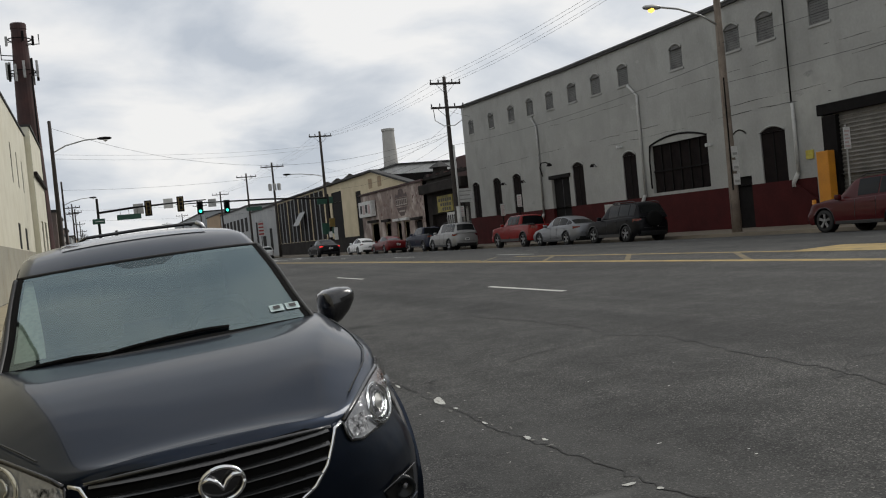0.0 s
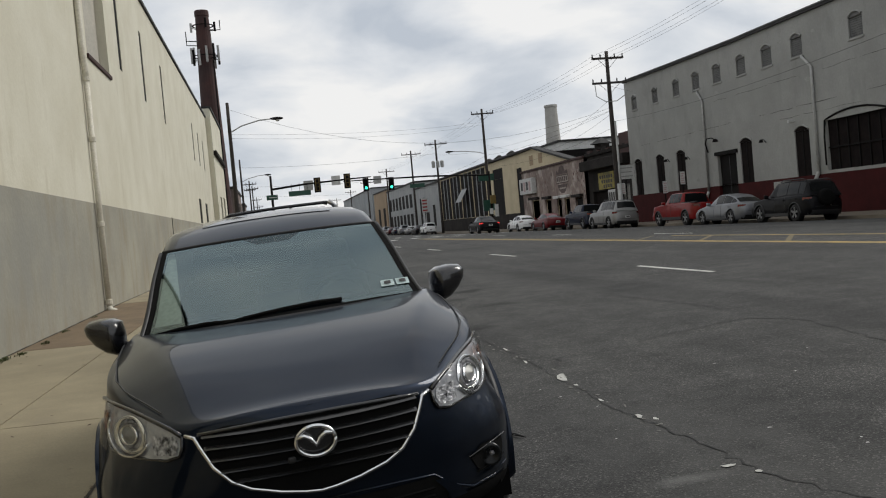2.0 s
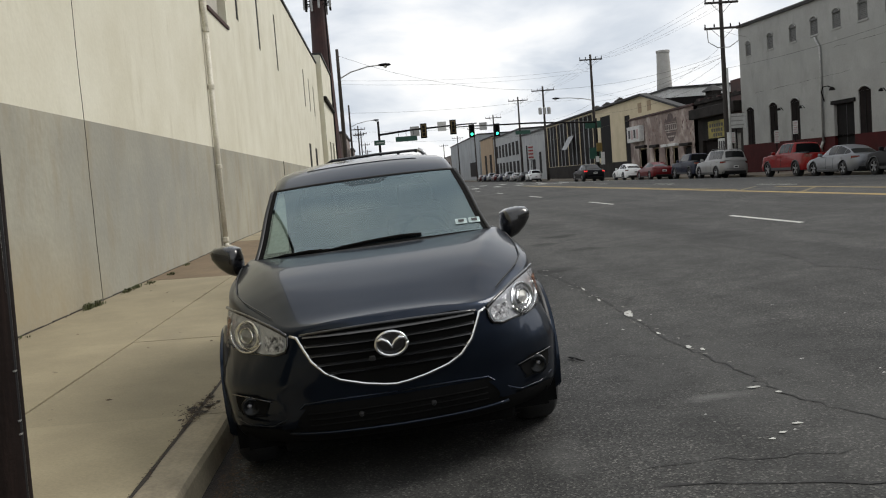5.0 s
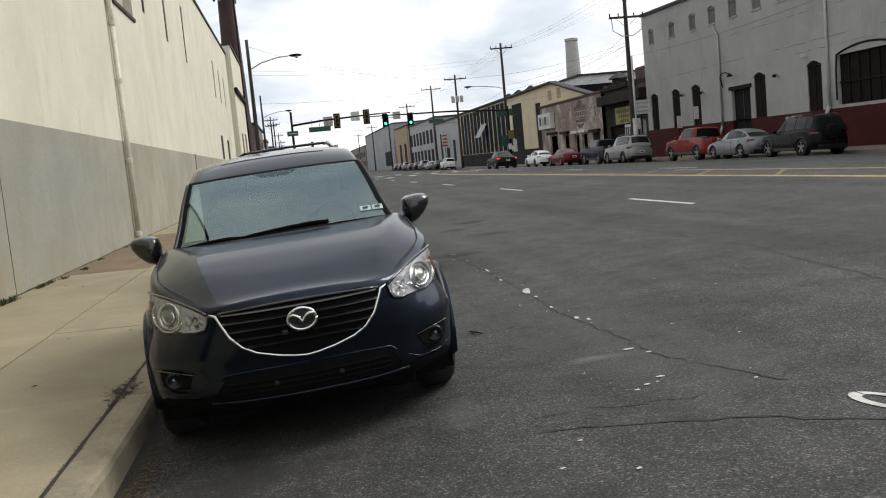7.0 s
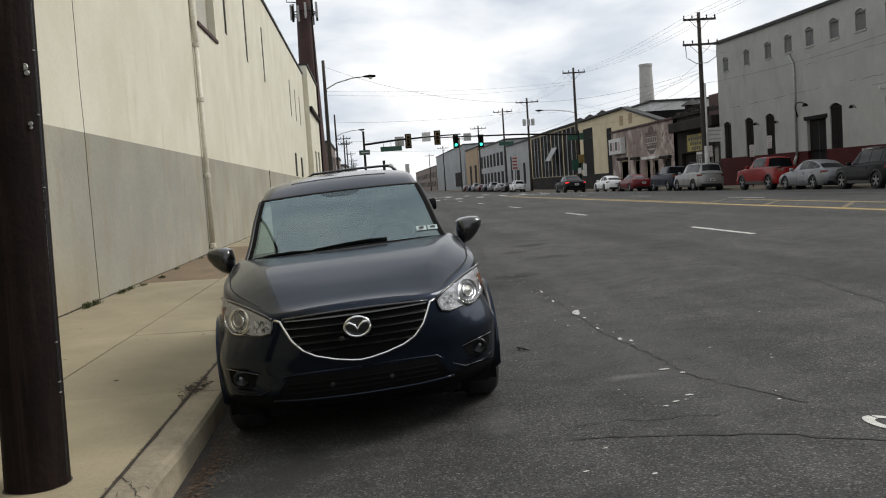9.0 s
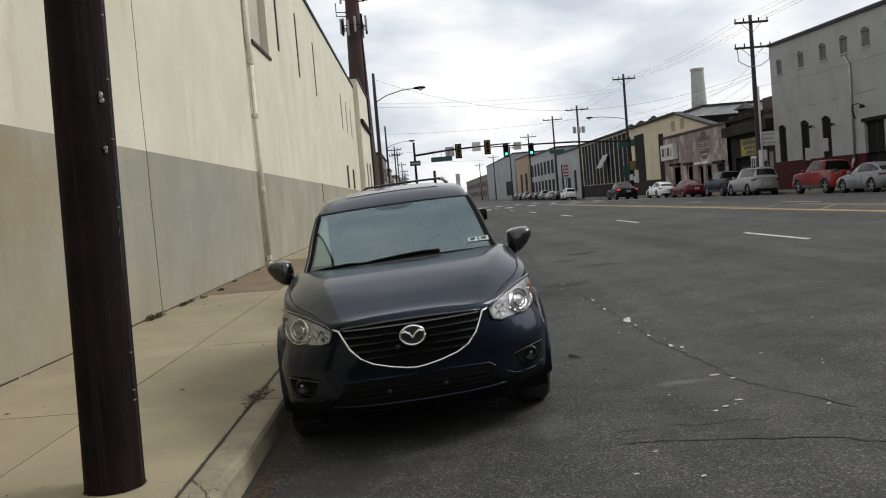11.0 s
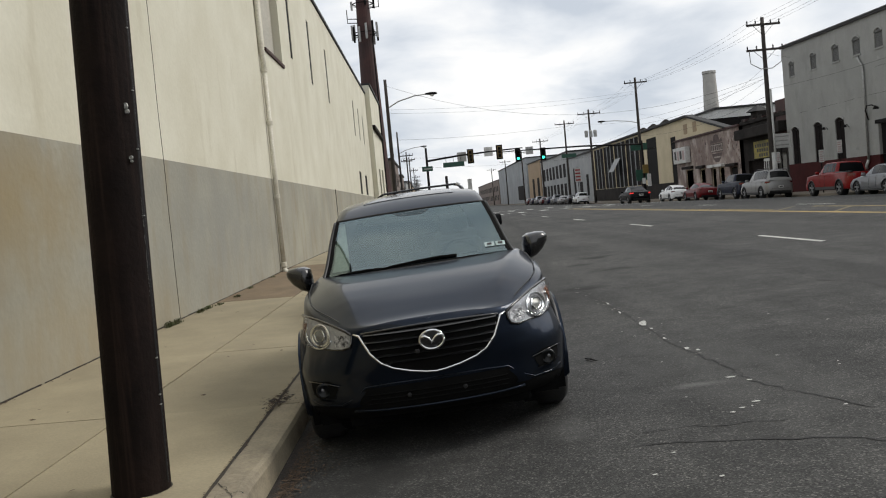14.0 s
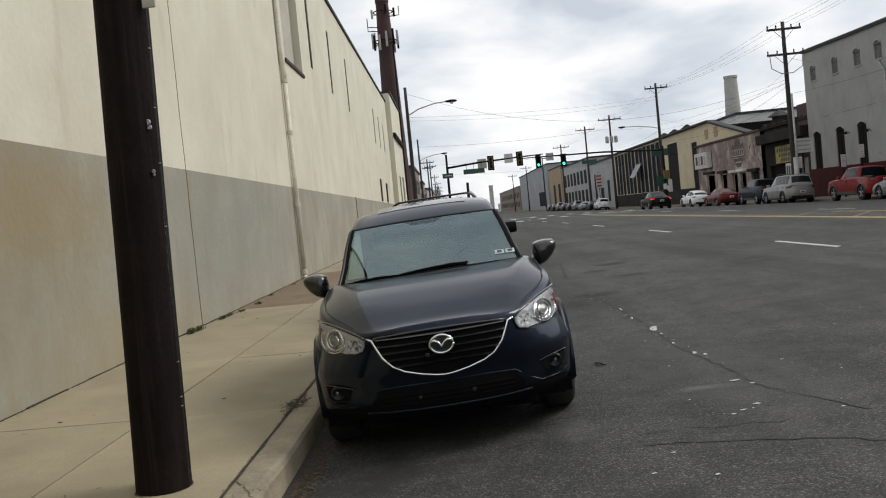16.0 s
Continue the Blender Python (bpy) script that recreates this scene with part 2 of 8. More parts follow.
def car_paint(name, colour, metal=0.3, rough=0.35, coat=0.5):
    m, nt, b = material(name)
    N, K = nt.nodes, nt.links
    co = N.new("ShaderNodeTexCoord")
    dust = N.new("ShaderNodeTexNoise")
    dust.inputs["Scale"].default_value, dust.inputs["Detail"].default_value = 3.0, 6
    K.new(co.outputs["Object"], dust.inputs["Vector"])
    r = N.new("ShaderNodeValToRGB")
    r.color_ramp.elements[0].position, r.color_ramp.elements[0].color = 0.35, (*colour, 1)
    r.color_ramp.elements[1].position, r.color_ramp.elements[1].color = 0.75, (*[c * 1.1 + 0.004 for c in colour], 1)
    K.new(dust.outputs["Fac"], r.inputs["Fac"])
    K.new(r.outputs["Color"], b.inputs["Base Color"])
    b.inputs["Metallic"].default_value = metal
    b.inputs["Roughness"].default_value = rough
    b.inputs["Specular IOR Level"].default_value = 0.06
    b.inputs["Coat Weight"].default_value = coat
    b.inputs["Coat Roughness"].default_value = 0.03
    b.inputs["Coat IOR"].default_value = 1.47
    return m


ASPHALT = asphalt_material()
CONCRETE = surface("pavement_concrete", (0.322, 0.275, 0.177), (0.25, 0.213, 0.137), grain=60, blotch=1.2, bump=0.2, amount=0.35,
                   stain=(0.20, 0.17, 0.12), stain_scale=(1.4, 0.7, 1), stain_lo=0.6, stain_hi=0.85, vary=0.06)
OLD_SLAB = surface("worn_brown_slab", (0.205, 0.145, 0.082), (0.135, 0.095, 0.055), grain=45, blotch=2.0, bump=0.4)
KERB = surface("kerb_concrete", (0.34, 0.29, 0.20), (0.20, 0.17, 0.12), grain=50, blotch=2.2, bump=0.3, amount=0.5,
               stain=(0.13, 0.11, 0.08), stain_scale=(1.5, 1.5, 4), stain_lo=0.58, stain_hi=0.8)
GRIT = surface("gutter_grit", (0.030, 0.022, 0.015), (0.012, 0.009, 0.007), grain=90, blotch=14, bump=0.7)
DIRT = surface("joint_dirt", (0.050, 0.038, 0.026), (0.022, 0.018, 0.013), grain=80, blotch=9, bump=0.6)
CREAM = surface("cream_stucco", (0.645, 0.622, 0.51), (0.565, 0.535, 0.42), grain=12, blotch=0.55, bump=0.22, amount=0.10,
                stain=(0.45, 0.41, 0.30), stain_scale=(1.6, 1.6, 0.45), stain_lo=0.57, stain_hi=0.85, bump_dist=0.02)
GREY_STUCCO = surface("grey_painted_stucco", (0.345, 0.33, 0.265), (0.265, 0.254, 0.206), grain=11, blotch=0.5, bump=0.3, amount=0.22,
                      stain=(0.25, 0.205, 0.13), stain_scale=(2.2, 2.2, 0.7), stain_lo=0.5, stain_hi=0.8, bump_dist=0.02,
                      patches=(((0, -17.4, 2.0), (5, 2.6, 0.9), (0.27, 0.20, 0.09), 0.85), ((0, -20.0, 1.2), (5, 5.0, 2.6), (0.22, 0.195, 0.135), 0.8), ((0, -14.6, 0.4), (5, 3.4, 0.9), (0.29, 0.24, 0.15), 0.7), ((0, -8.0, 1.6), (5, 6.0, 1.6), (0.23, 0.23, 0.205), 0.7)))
CREAM_PANEL = surface("pale_filler_panel", (0.50, 0.47, 0.40), (0.42, 0.40, 0.34), grain=14, blotch=1.5, bump=0.2)
FACADE = surface("grey_painted_brick", (0.325, 0.325, 0.308), (0.265, 0.265, 0.25), grain=9, blotch=0.45, bump=0.4, amount=0.22,
                 stain=(0.17, 0.175, 0.16), stain_scale=(0.7, 0.7, 0.3), stain_lo=0.52, stain_hi=0.85, bump_dist=0.02,
                 patches=(((0, 5, 5.2), (5, 3.0, 1.6), (0.41, 0.41, 0.38), 0.55), ((0, 16, 4.2), (5, 5.0, 1.8), (0.37, 0.375, 0.345), 0.5), ((0, 30, 7.4), (5, 7.0, 1.0), (0.245, 0.25, 0.235), 0.6), ((0, 22, 7.2), (5, 4.0, 1.2), (0.255, 0.26, 0.24), 0.5)))
FACADE_PATCH = (surface("filler_patch", (0.365, 0.365, 0.345), (0.31, 0.31, 0.29), grain=12, blotch=1.5, bump=0.2),
                surface("grimy_patch", (0.285, 0.288, 0.272), (0.24, 0.243, 0.23), grain=12, blotch=1.5, bump=0.2))
OXBLOOD = surface("oxblood_paint", (0.062, 0.011, 0.011), (0.040, 0.008, 0.008), grain=20, blotch=1.1, bump=0.25, amount=0.35)
ROOF_DARK = surface("tar_roofing", (0.03, 0.029, 0.028), (0.016, 0.016, 0.016), grain=12, blotch=1, bump=0.2)
IRON = surface("dark_iron", (0.010, 0.009, 0.0085), (0.006, 0.005, 0.005), rough=0.75, grain=30, blotch=3, bump=0.2)
RUST = surface("rusty_mesh_panel", (0.014, 0.010, 0.009), (0.007, 0.005, 0.005), rough=0.9, grain=30, blotch=2.2, bump=0.3)
LOUVRE = surface("grey_slats", (0.15, 0.15, 0.145), (0.10, 0.10, 0.098), rough=0.8, grain=25, blotch=2, bump=0.2)
SHUTTER = surface("dull_steel_shutter", (0.21, 0.20, 0.18), (0.14, 0.135, 0.12), rough=0.6, metal=0.2, grain=20, blotch=1.5, bump=0.2)
GALV = surface("galvanised_metal", (0.42, 0.42, 0.40), (0.30, 0.30, 0.29), rough=0.5, metal=0.5, grain=25, blotch=3, bump=0.1)
PIPE_GREY = surface("pale_grey_drainpipe", (0.50, 0.50, 0.48), (0.38, 0.38, 0.36), rough=0.6, grain=30, blotch=3, bump=0.15)
PIPE_WHITE = surface("painted_drainpipe", (0.72, 0.69, 0.58), (0.58, 0.54, 0.44), rough=0.6, grain=30, blotch=3, bump=0.15)
POLE_WOOD = surface("tarred_pole_wood", (0.0138, 0.0084, 0.0070), (0.0060, 0.0040, 0.0036), rough=0.8, grain=30, blotch=2.5, bump=0.5,
                    stain=(0.025, 0.0155, 0.0125), stain_scale=(22, 22, 0.9), stain_lo=0.5, stain_hi=0.75)
FAR_WOOD = surface("weathered_pole_wood", (0.045, 0.036, 0.030), (0.022, 0.018, 0.016), rough=0.85, grain=30, blotch=2.0, bump=0.3)
PALE_WOOD = surface("silvered_pole_wood", (0.25, 0.205, 0.165), (0.15, 0.12, 0.095), rough=0.85, grain=30, blotch=1.4, bump=0.3,
                    stain=(0.06, 0.05, 0.045), stain_scale=(14, 14, 0.5))
BRICK_TOWER = surface("sooty_red_brick", (0.065, 0.026, 0.022), (0.034, 0.016, 0.015), grain=10, blotch=0.6, bump=0.4, amount=0.5)
BRICK_RED = surface("red_brick", (0.20, 0.085, 0.065), (0.13, 0.06, 0.05), grain=10, blotch=0.6, bump=0.3, amount=0.5)
BUFF = surface("buff_render", (0.61, 0.52, 0.35), (0.52, 0.44, 0.29), grain=12, blotch=0.6, bump=0.2, amount=0.2)
MURAL = surface("faded_pink_mural_wall", (0.30, 0.235, 0.20), (0.17, 0.12, 0.105), grain=3.5, blotch=0.55, bump=0.2, amount=0.55,
                stain=(0.40, 0.34, 0.30), stain_scale=(0.5, 0.5, 0.5), stain_lo=0.5, stain_hi=0.62)
SOOT_WALL = surface("sooty_wall", (0.032, 0.028, 0.025), (0.014, 0.012, 0.011), grain=10, blotch=0.7, bump=0.3)
PALE_GREY = surface("pale_grey_render", (0.36, 0.37, 0.37), (0.28, 0.29, 0.29), grain=8, blotch=0.3, bump=0.2, amount=0.2)
TAN = surface("tan_render", (0.36, 0.26, 0.16), (0.29, 0.21, 0.13), grain=8, blotch=0.3, bump=0.2, amount=0.2)
# paler than the walls themselves: distance haze is put into this colour
HAZE_GREY = surface("haze_paled_render", (0.58, 0.60, 0.62), (0.46, 0.48, 0.50), grain=3, blotch=0.1, bump=0)
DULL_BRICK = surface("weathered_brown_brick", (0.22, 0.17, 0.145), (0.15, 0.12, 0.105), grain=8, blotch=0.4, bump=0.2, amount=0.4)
CHIMNEY_GREY = surface("pale_chimney_render", (0.44, 0.43, 0.40), (0.30, 0.29, 0.27), grain=8, blotch=0.35, bump=0.2, amount=0.3)
WHITE_LINE = surface("worn_white_road_paint", (0.62, 0.62, 0.58), (0.42, 0.42, 0.39), grain=60, blotch=5, bump=0.2, amount=0.5)
DULL_YELLOW = surface("faded_yellow_road_paint", (0.19, 0.14, 0.06), (0.10, 0.085, 0.055), grain=60, blotch=2.2, bump=0.2, amount=0.5)
YELLOW_LINE = surface("worn_yellow_road_paint", (0.42, 0.29, 0.085), (0.22, 0.165, 0.07), grain=60, blotch=2.2, bump=0.2, amount=0.5)
FADED_LINE = surface("faded_road_paint", (0.19, 0.185, 0.165), (0.12, 0.118, 0.105), grain=60, blotch=2, bump=0.2, amount=0.5)
CRACK = surface("crack_tar", (0.016, 0.015, 0.014), (0.01, 0.01, 0.01), grain=60, blotch=4, bump=0.2)
GRASS = surface("weed_leaf", (0.088, 0.110, 0.036), (0.060, 0.058, 0.022), grain=30, blotch=8, bump=0.1)
LEAF = surface("dry_leaf", (0.090, 0.053, 0.027), (0.034, 0.022, 0.013), grain=30, blotch=20, bump=0.1, vary=0.4)
BLACK = surface("black_plastic", (0.013, 0.013, 0.014), (0.009, 0.009, 0.010), rough=0.5, grain=90, blotch=6, bump=0.05)
UNDERSIDE = surface("sooty_underbody", (0.006, 0.006, 0.006), (0.004, 0.004, 0.004), rough=1.0, grain=90, blotch=6, bump=0.05)
UNDERSIDE.node_tree.nodes["Principled BSDF"].inputs["Specular IOR Level"].default_value = 0.08
GLOSS_BLACK = surface("gloss_black_trim", (0.010, 0.010, 0.011), (0.008, 0.008, 0.008), rough=0.25, grain=60, blotch=6, bump=0.0, coat=0.6)
RUBBER = surface("tyre_rubber", (0.022, 0.022, 0.022), (0.014, 0.014, 0.014), rough=0.85, grain=60, blotch=6, bump=0.3)
CHROME = surface("bright_chrome", (0.80, 0.80, 0.80), (0.74, 0.74, 0.74), rough=0.10, metal=1.0, grain=60, blotch=6, bump=0.0, amount=0.1)
SILVER = surface("silver_alloy", (0.55, 0.55, 0.56), (0.45, 0.45, 0.46), rough=0.3, metal=0.9, grain=60, blotch=6, bump=0.0)
REFLECTOR = surface("lamp_reflector", (0.74, 0.75, 0.77), (0.50, 0.51, 0.54), rough=0.22, metal=0.6, grain=30, blotch=16, bump=0.4)
LAMP_SHELL = surface("lamp_inner_shell", (0.50, 0.50, 0.52), (0.14, 0.14, 0.15), rough=0.25, metal=0.4, grain=30, blotch=24, bump=0.3)
# facet glints of the lamp cell painted as bright and dark mottling
GLINT_MOTTLE = surface("glint_mottled_lamp_cell", (0.85, 0.85, 0.87), (0.03, 0.03, 0.035), rough=0.15, metal=0.5, grain=70, blotch=38, bump=0.6)
AMBER_LENS = surface("amber_reflector", (0.30, 0.10, 0.03), (0.19, 0.06, 0.02), rough=0.25, grain=60, blotch=9, bump=0.0, coat=0.5)
RED_LENS = surface("red_lamp_lens", (0.14, 0.008, 0.008), (0.09, 0.005, 0.005), rough=0.2, grain=40, blotch=9, bump=0.0, coat=0.7)
GLASS = glass_material("windscreen_glass", (0.50, 0.60, 0.58), 2.4, (0.79, 0.98, 1.01))
DARK_GLASS = glass_material("tinted_side_glass", (0.05, 0.06, 0.06), 1.5)
LENS_GLASS = glass_material("clear_lamp_lens", (0.97, 0.98, 0.98), 1.13)
PANE = surface("dark_window_pane", (0.014, 0.015, 0.017), (0.008, 0.009, 0.010), rough=0.25, grain=3, blotch=0.8, bump=0.02)
CAR_GLASS = surface("dark_car_window", (0.007, 0.008, 0.009), (0.004, 0.005, 0.005), rough=0.12, grain=3, blotch=0.8, bump=0.0)
CAR_GLASS.node_tree.nodes["Principled BSDF"].inputs["Specular IOR Level"].default_value = 0.16
PANE.node_tree.nodes["Principled BSDF"].inputs["Specular IOR Level"].default_value = 0.22
MATT = surface("matt_black_plastic", (0.007, 0.007, 0.007), (0.005, 0.005, 0.005), rough=0.95, grain=90, blotch=6, bump=0.05)
for m in (MATT, POLE_WOOD, IRON, RUST, SOOT_WALL, OXBLOOD):
    m.node_tree.nodes["Principled BSDF"].inputs["Specular IOR Level"].default_value = 0.12
CABIN = surface("grey_cabin_trim", (0.10, 0.10, 0.095), (0.06, 0.06, 0.058), rough=0.8, grain=50, blotch=4, bump=0.1)
CABIN_PALE = surface("pale_pillar_trim", (0.66, 0.68, 0.60), (0.58, 0.60, 0.54), rough=0.7, grain=50, blotch=4, bump=0.05)
SIGN_WHITE = surface("white_sign_face", (0.62, 0.62, 0.60), (0.50, 0.50, 0.48), rough=0.5, grain=15, blotch=3, bump=0.02)
SIGN_GREEN = surface("green_sign_face", (0.010, 0.075, 0.048), (0.008, 0.055, 0.035), rough=0.45, grain=15, blotch=3, bump=0.02)
SIGN_YELLOW = surface("yellow_sign_face", (0.50, 0.42, 0.05), (0.40, 0.33, 0.04), rough=0.5, grain=15, blotch=3, bump=0.02)
SIGN_RED = surface("red_sign_ink", (0.46, 0.34, 0.32), (0.40, 0.28, 0.27), rough=0.5, grain=15, blotch=3, bump=0.0)
SIGNAL_RED = surface("bright_red_ink", (0.38, 0.05, 0.05), (0.3, 0.04, 0.04), rough=0.5, grain=15, blotch=3, bump=0.0)
INK = surface("dark_sign_ink", (0.035, 0.03, 0.03), (0.02, 0.02, 0.02), rough=0.6, grain=15, blotch=3, bump=0.0)
SIGNAL_YELLOW = surface("signal_housing_yellow", (0.17, 0.11, 0.015), (0.12, 0.08, 0.012), rough=0.5, grain=15, blotch=3, bump=0.02)
ORANGE = surface("orange_post_paint", (0.60, 0.24, 0.012), (0.48, 0.19, 0.012), rough=0.6, grain=25, blotch=1.5, bump=0.1)
def veil(name, colour, cover):
    """Printed dots on glass: part dark ink, part clear."""
    m, nt, b = material(name)
    N, K = nt.nodes, nt.links
    b.inputs["Base Color"].default_value = (*colour, 1)
    b.inputs["Roughness"].default_value = 0.6
    tr = N.new("ShaderNodeBsdfTransparent")
    mx = N.new("ShaderNodeMixShader")
    mx.inputs[0].default_value = cover
    K.new(tr.outputs[0], mx.inputs[1])
    K.new(b.outputs[0], mx.inputs[2])
    K.new(mx.outputs[0], N["Material Output"].inputs["Surface"])
    return m


DOTS = veil("printed_shade_dots", (0.010, 0.012, 0.012), 0.28)
GREEN_ON = glow("green_signal_lens", (0.05, 0.9, 0.55), 2.2)
BRAKE_ON = glow("lit_brake_lamp", (0.9, 0.03, 0.025), 0.9)
LAMP_ON = glow("lit_amber_lamp", (1.0, 0.5, 0.08), 3.0)


# ---- mesh helpers ----
def part(name, bm, mat, parent=None, label="", smooth=False, world=True, facing=None):
    """Links a bmesh as one mesh object under a thing. With world, the mesh is given in world places and moved to its thing."""
    me = bpy.data.meshes.new(name)
    if world and parent is not None:
        top = parent
        off = Vector((0, 0, 0))
        while top is not None:
            off += top.location
            top = top.parent
        bmesh.ops.translate(bm, verts=bm.verts, vec=-off)
    bmesh.ops.recalc_face_normals(bm, faces=bm.faces)
    if facing and sum(f.normal.dot(Vector(facing)) * f.calc_area() for f in bm.faces) < 0:
        bmesh.ops.reverse_faces(bm, faces=bm.faces)
    if smooth:
        for f in bm.faces:
            f.smooth = True
    bm.to_mesh(me)
    bm.free()
    me.materials.append(mat)
    ob = new(name, me)
    if parent is not None:
        ob.parent = parent
    if label:
        tagged(ob, label)
    return ob


def thing(name, place, label, category, group="", kind=""):
    ob = new(name)
    ob.empty_display_size = 0.2
    ob.location = place
    return tagged(ob, label, category, group, kind)


def box(bm, x0, x1, y0, y1, z0, z1, bevel=0.0):
    vs = [bm.verts.new((x, y, z)) for x in (x0, x1) for y in (y0, y1) for z in (z0, z1)]
    fs = [bm.faces.new([vs[i] for i in q]) for q in ((0, 1, 3, 2), (4, 6, 7, 5), (0, 4, 5, 1), (2, 3, 7, 6), (0, 2, 6, 4), (1, 5, 7, 3))]
    if bevel:
        bmesh.ops.bevel(bm, geom=list({e for f in fs for e in f.edges}), offset=bevel, segments=2, affect="EDGES", profile=0.5)
    return bm


def boxed(*a, bevel=0.0):
    return box(bmesh.new(), *a, bevel=bevel)


def tube(bm, pts, r, sides=8, cap=True):
    """A tube along points; r is one radius or one for each point."""
    pts = [Vector(p) for p in pts]
    rs = r if isinstance(r, (list, tuple)) else [r] * len(pts)
    rings = []
    for i, p in enumerate(pts):
        d = (pts[min(i + 1, len(pts) - 1)] - pts[max(i - 1, 0)]).normalized()
        a = d.orthogonal() if i == 0 else (side - d * side.dot(d))
        side = a.normalized()
        up = d.cross(side)
        rings.append([bm.verts.new(p + (side * math.cos(k * math.tau / sides) + up * math.sin(k * math.tau / sides)) * rs[i]) for k in range(sides)])
    for a, b in zip(rings, rings[1:]):
        for k in range(sides):
            bm.faces.new((a[k], a[(k + 1) % sides], b[(k + 1) % sides], b[k]))
    if cap:
        bm.faces.new(rings[0][::-1])
        bm.faces.new(rings[-1])
    return bm


def tubed(pts, r, sides=8):
    return tube(bmesh.new(), pts, r, sides)


def lathe(bm, profile, centre, axis="x", sides=24):
    """Spins (radius, along) pairs about an axis through a centre."""
    c = Vector(centre)
    rings = []
    for r, h in profile:
        ring = []
        for k in range(sides):
            a = k * math.tau / sides
            u, v = r * math.cos(a), r * math.sin(a)
            ring.append(bm.verts.new(c + Vector({"x": (h, u, v), "y": (u, h, v), "z": (u, v, h)}[axis])))
        rings.append(ring)
    for a, b in zip(rings, rings[1:]):
        for k in range(sides):
            bm.faces.new((a[k], a[(k + 1) % sides], b[(k + 1) % sides], b[k]))
    return bm


def grid(bm, nu, nv, f):
    vs = [[bm.verts.new(f(i / (nu - 1), j / (nv - 1))) for j in range(nv)] for i in range(nu)]
    for i in range(nu - 1):
        for j in range(nv - 1):
            bm.faces.new((vs[i][j], vs[i + 1][j], vs[i + 1][j + 1], vs[i][j + 1]))
    return bm


def table(rows, x):
    xs = [r[0] for r in rows]
    return float(np.interp(x, xs, [r[1] for r in rows]))


def smoothed(rows, x):
    """A smooth curve through (x, y) rows."""
    xs = [r[0] for r in rows]
    ys = [r[1] for r in rows]
    if x <= xs[0]:
        return ys[0]
    if x >= xs[-1]:
        return ys[-1]
    i = max(k for k in range(len(xs) - 1) if xs[k] <= x)
    m = []
    for k in (i, i + 1):
        a, b = max(k - 1, 0), min(k + 1, len(xs) - 1)
        m.append((ys[b] - ys[a]) / (xs[b] - xs[a]))
    h = xs[i + 1] - xs[i]
    t = (x - xs[i]) / h
    return ((2 * t**3 - 3 * t**2 + 1) * ys[i] + (t**3 - 2 * t**2 + t) * h * m[0]
            + (-2 * t**3 + 3 * t**2) * ys[i + 1] + (t**3 - t**2) * h * m[1])


# ---- the ground ----
KERB_L, KERB_R = 0.20, 24.6        # the kerbs' faces
WALL_L, WALL_R = -2.65, 27.8       # the two street fronts
PAVE = 0.15


DIP = 0.04


def ground(x, y):
    """Height of the carriageway: crowned, falling a little along the far side, the parking lane worn a little lower."""
    worn = min(max((2.75 - x) / 0.75, 0), 1)
    xx = min(max(x, -0.1), 25.0)
    z = 0.0026 * (144 - (xx - 12) ** 2)
    side = min(max((xx - 8) / 16, 0), 1)
    return z - DIP * worn * worn * (3 - 2 * worn) + side * (0.30 - 0.004 * min(max(y, -40), 110)) + (0.005 * min(max(y, 0), 20) * min(max((4 - xx) / 4, 0), 1))


def pave_l(x, y):
    return ground(0.2, y) + DIP + PAVE - 0.012 + 0.012 * (0.2 - x)


def pave_r(x, y):
    return ground(24.6, y) + PAVE + 0.01 * (x - 24.6)


road = thing("road", (12, 20, 0), "wide worn grey asphalt avenue with cracks and patches", "road", kind="structure")
bm = bmesh.new()
xs = sorted({*np.linspace(KERB_L, KERB_R, 30)})
ys = [-40, -20, -10, -6, -3, 0, 3, 6, 9, 12, 16, 20, 26, 32, 40, 50, 60, 70, 80, 90, 100, 110, 160, 260, 420, 700]
vs = [[bm.verts.new((x, y, ground(x, y))) for y in ys] for x in xs]
for i in range(len(xs) - 1):
    for j in range(len(ys) - 1):
        bm.faces.new((vs[i][j], vs[i + 1][j], vs[i + 1][j + 1], vs[i][j + 1]))
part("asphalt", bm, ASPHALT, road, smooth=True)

land = bmesh.new()
grid(land, 12, 12, lambda u, v: Vector((-2600 + 5200 * u, -1500 + 5200 * v, -0.75)))
tagged(part("ground", land, surface("far_ground", (0.10, 0.10, 0.09), grain=0.5, blotch=0.02, bump=0)), "dull grey-brown city ground out to the horizon", "ground", kind="structure")


def strip(bm, pts, w, lift=0.004):
    """A flat band along (x, y) points laid on the road; w: one width or one a point."""
    ws = w if isinstance(w, (list, tuple)) else [w] * len(pts)
    row = []
    for i, (x, y) in enumerate(pts):
        a, b = pts[max(i - 1, 0)], pts[min(i + 1, len(pts) - 1)]
        dx, dy = b[0] - a[0], b[1] - a[1]
        n = math.hypot(dx, dy) or 1
        nx, ny = -dy / n * ws[i] / 2, dx / n * ws[i] / 2
        row.append([bm.verts.new((x + s * nx, y + s * ny, ground(x + s * nx, y + s * ny) + lift)) for s in (-1, 1)])
    for a, b in zip(row, row[1:]):
        bm.faces.new((a[0], a[1], b[1], b[0]))
    return bm


def line(x, y0, y1, n):
    return [(x, y0 + (y1 - y0) * k / n) for k in range(n + 1)]


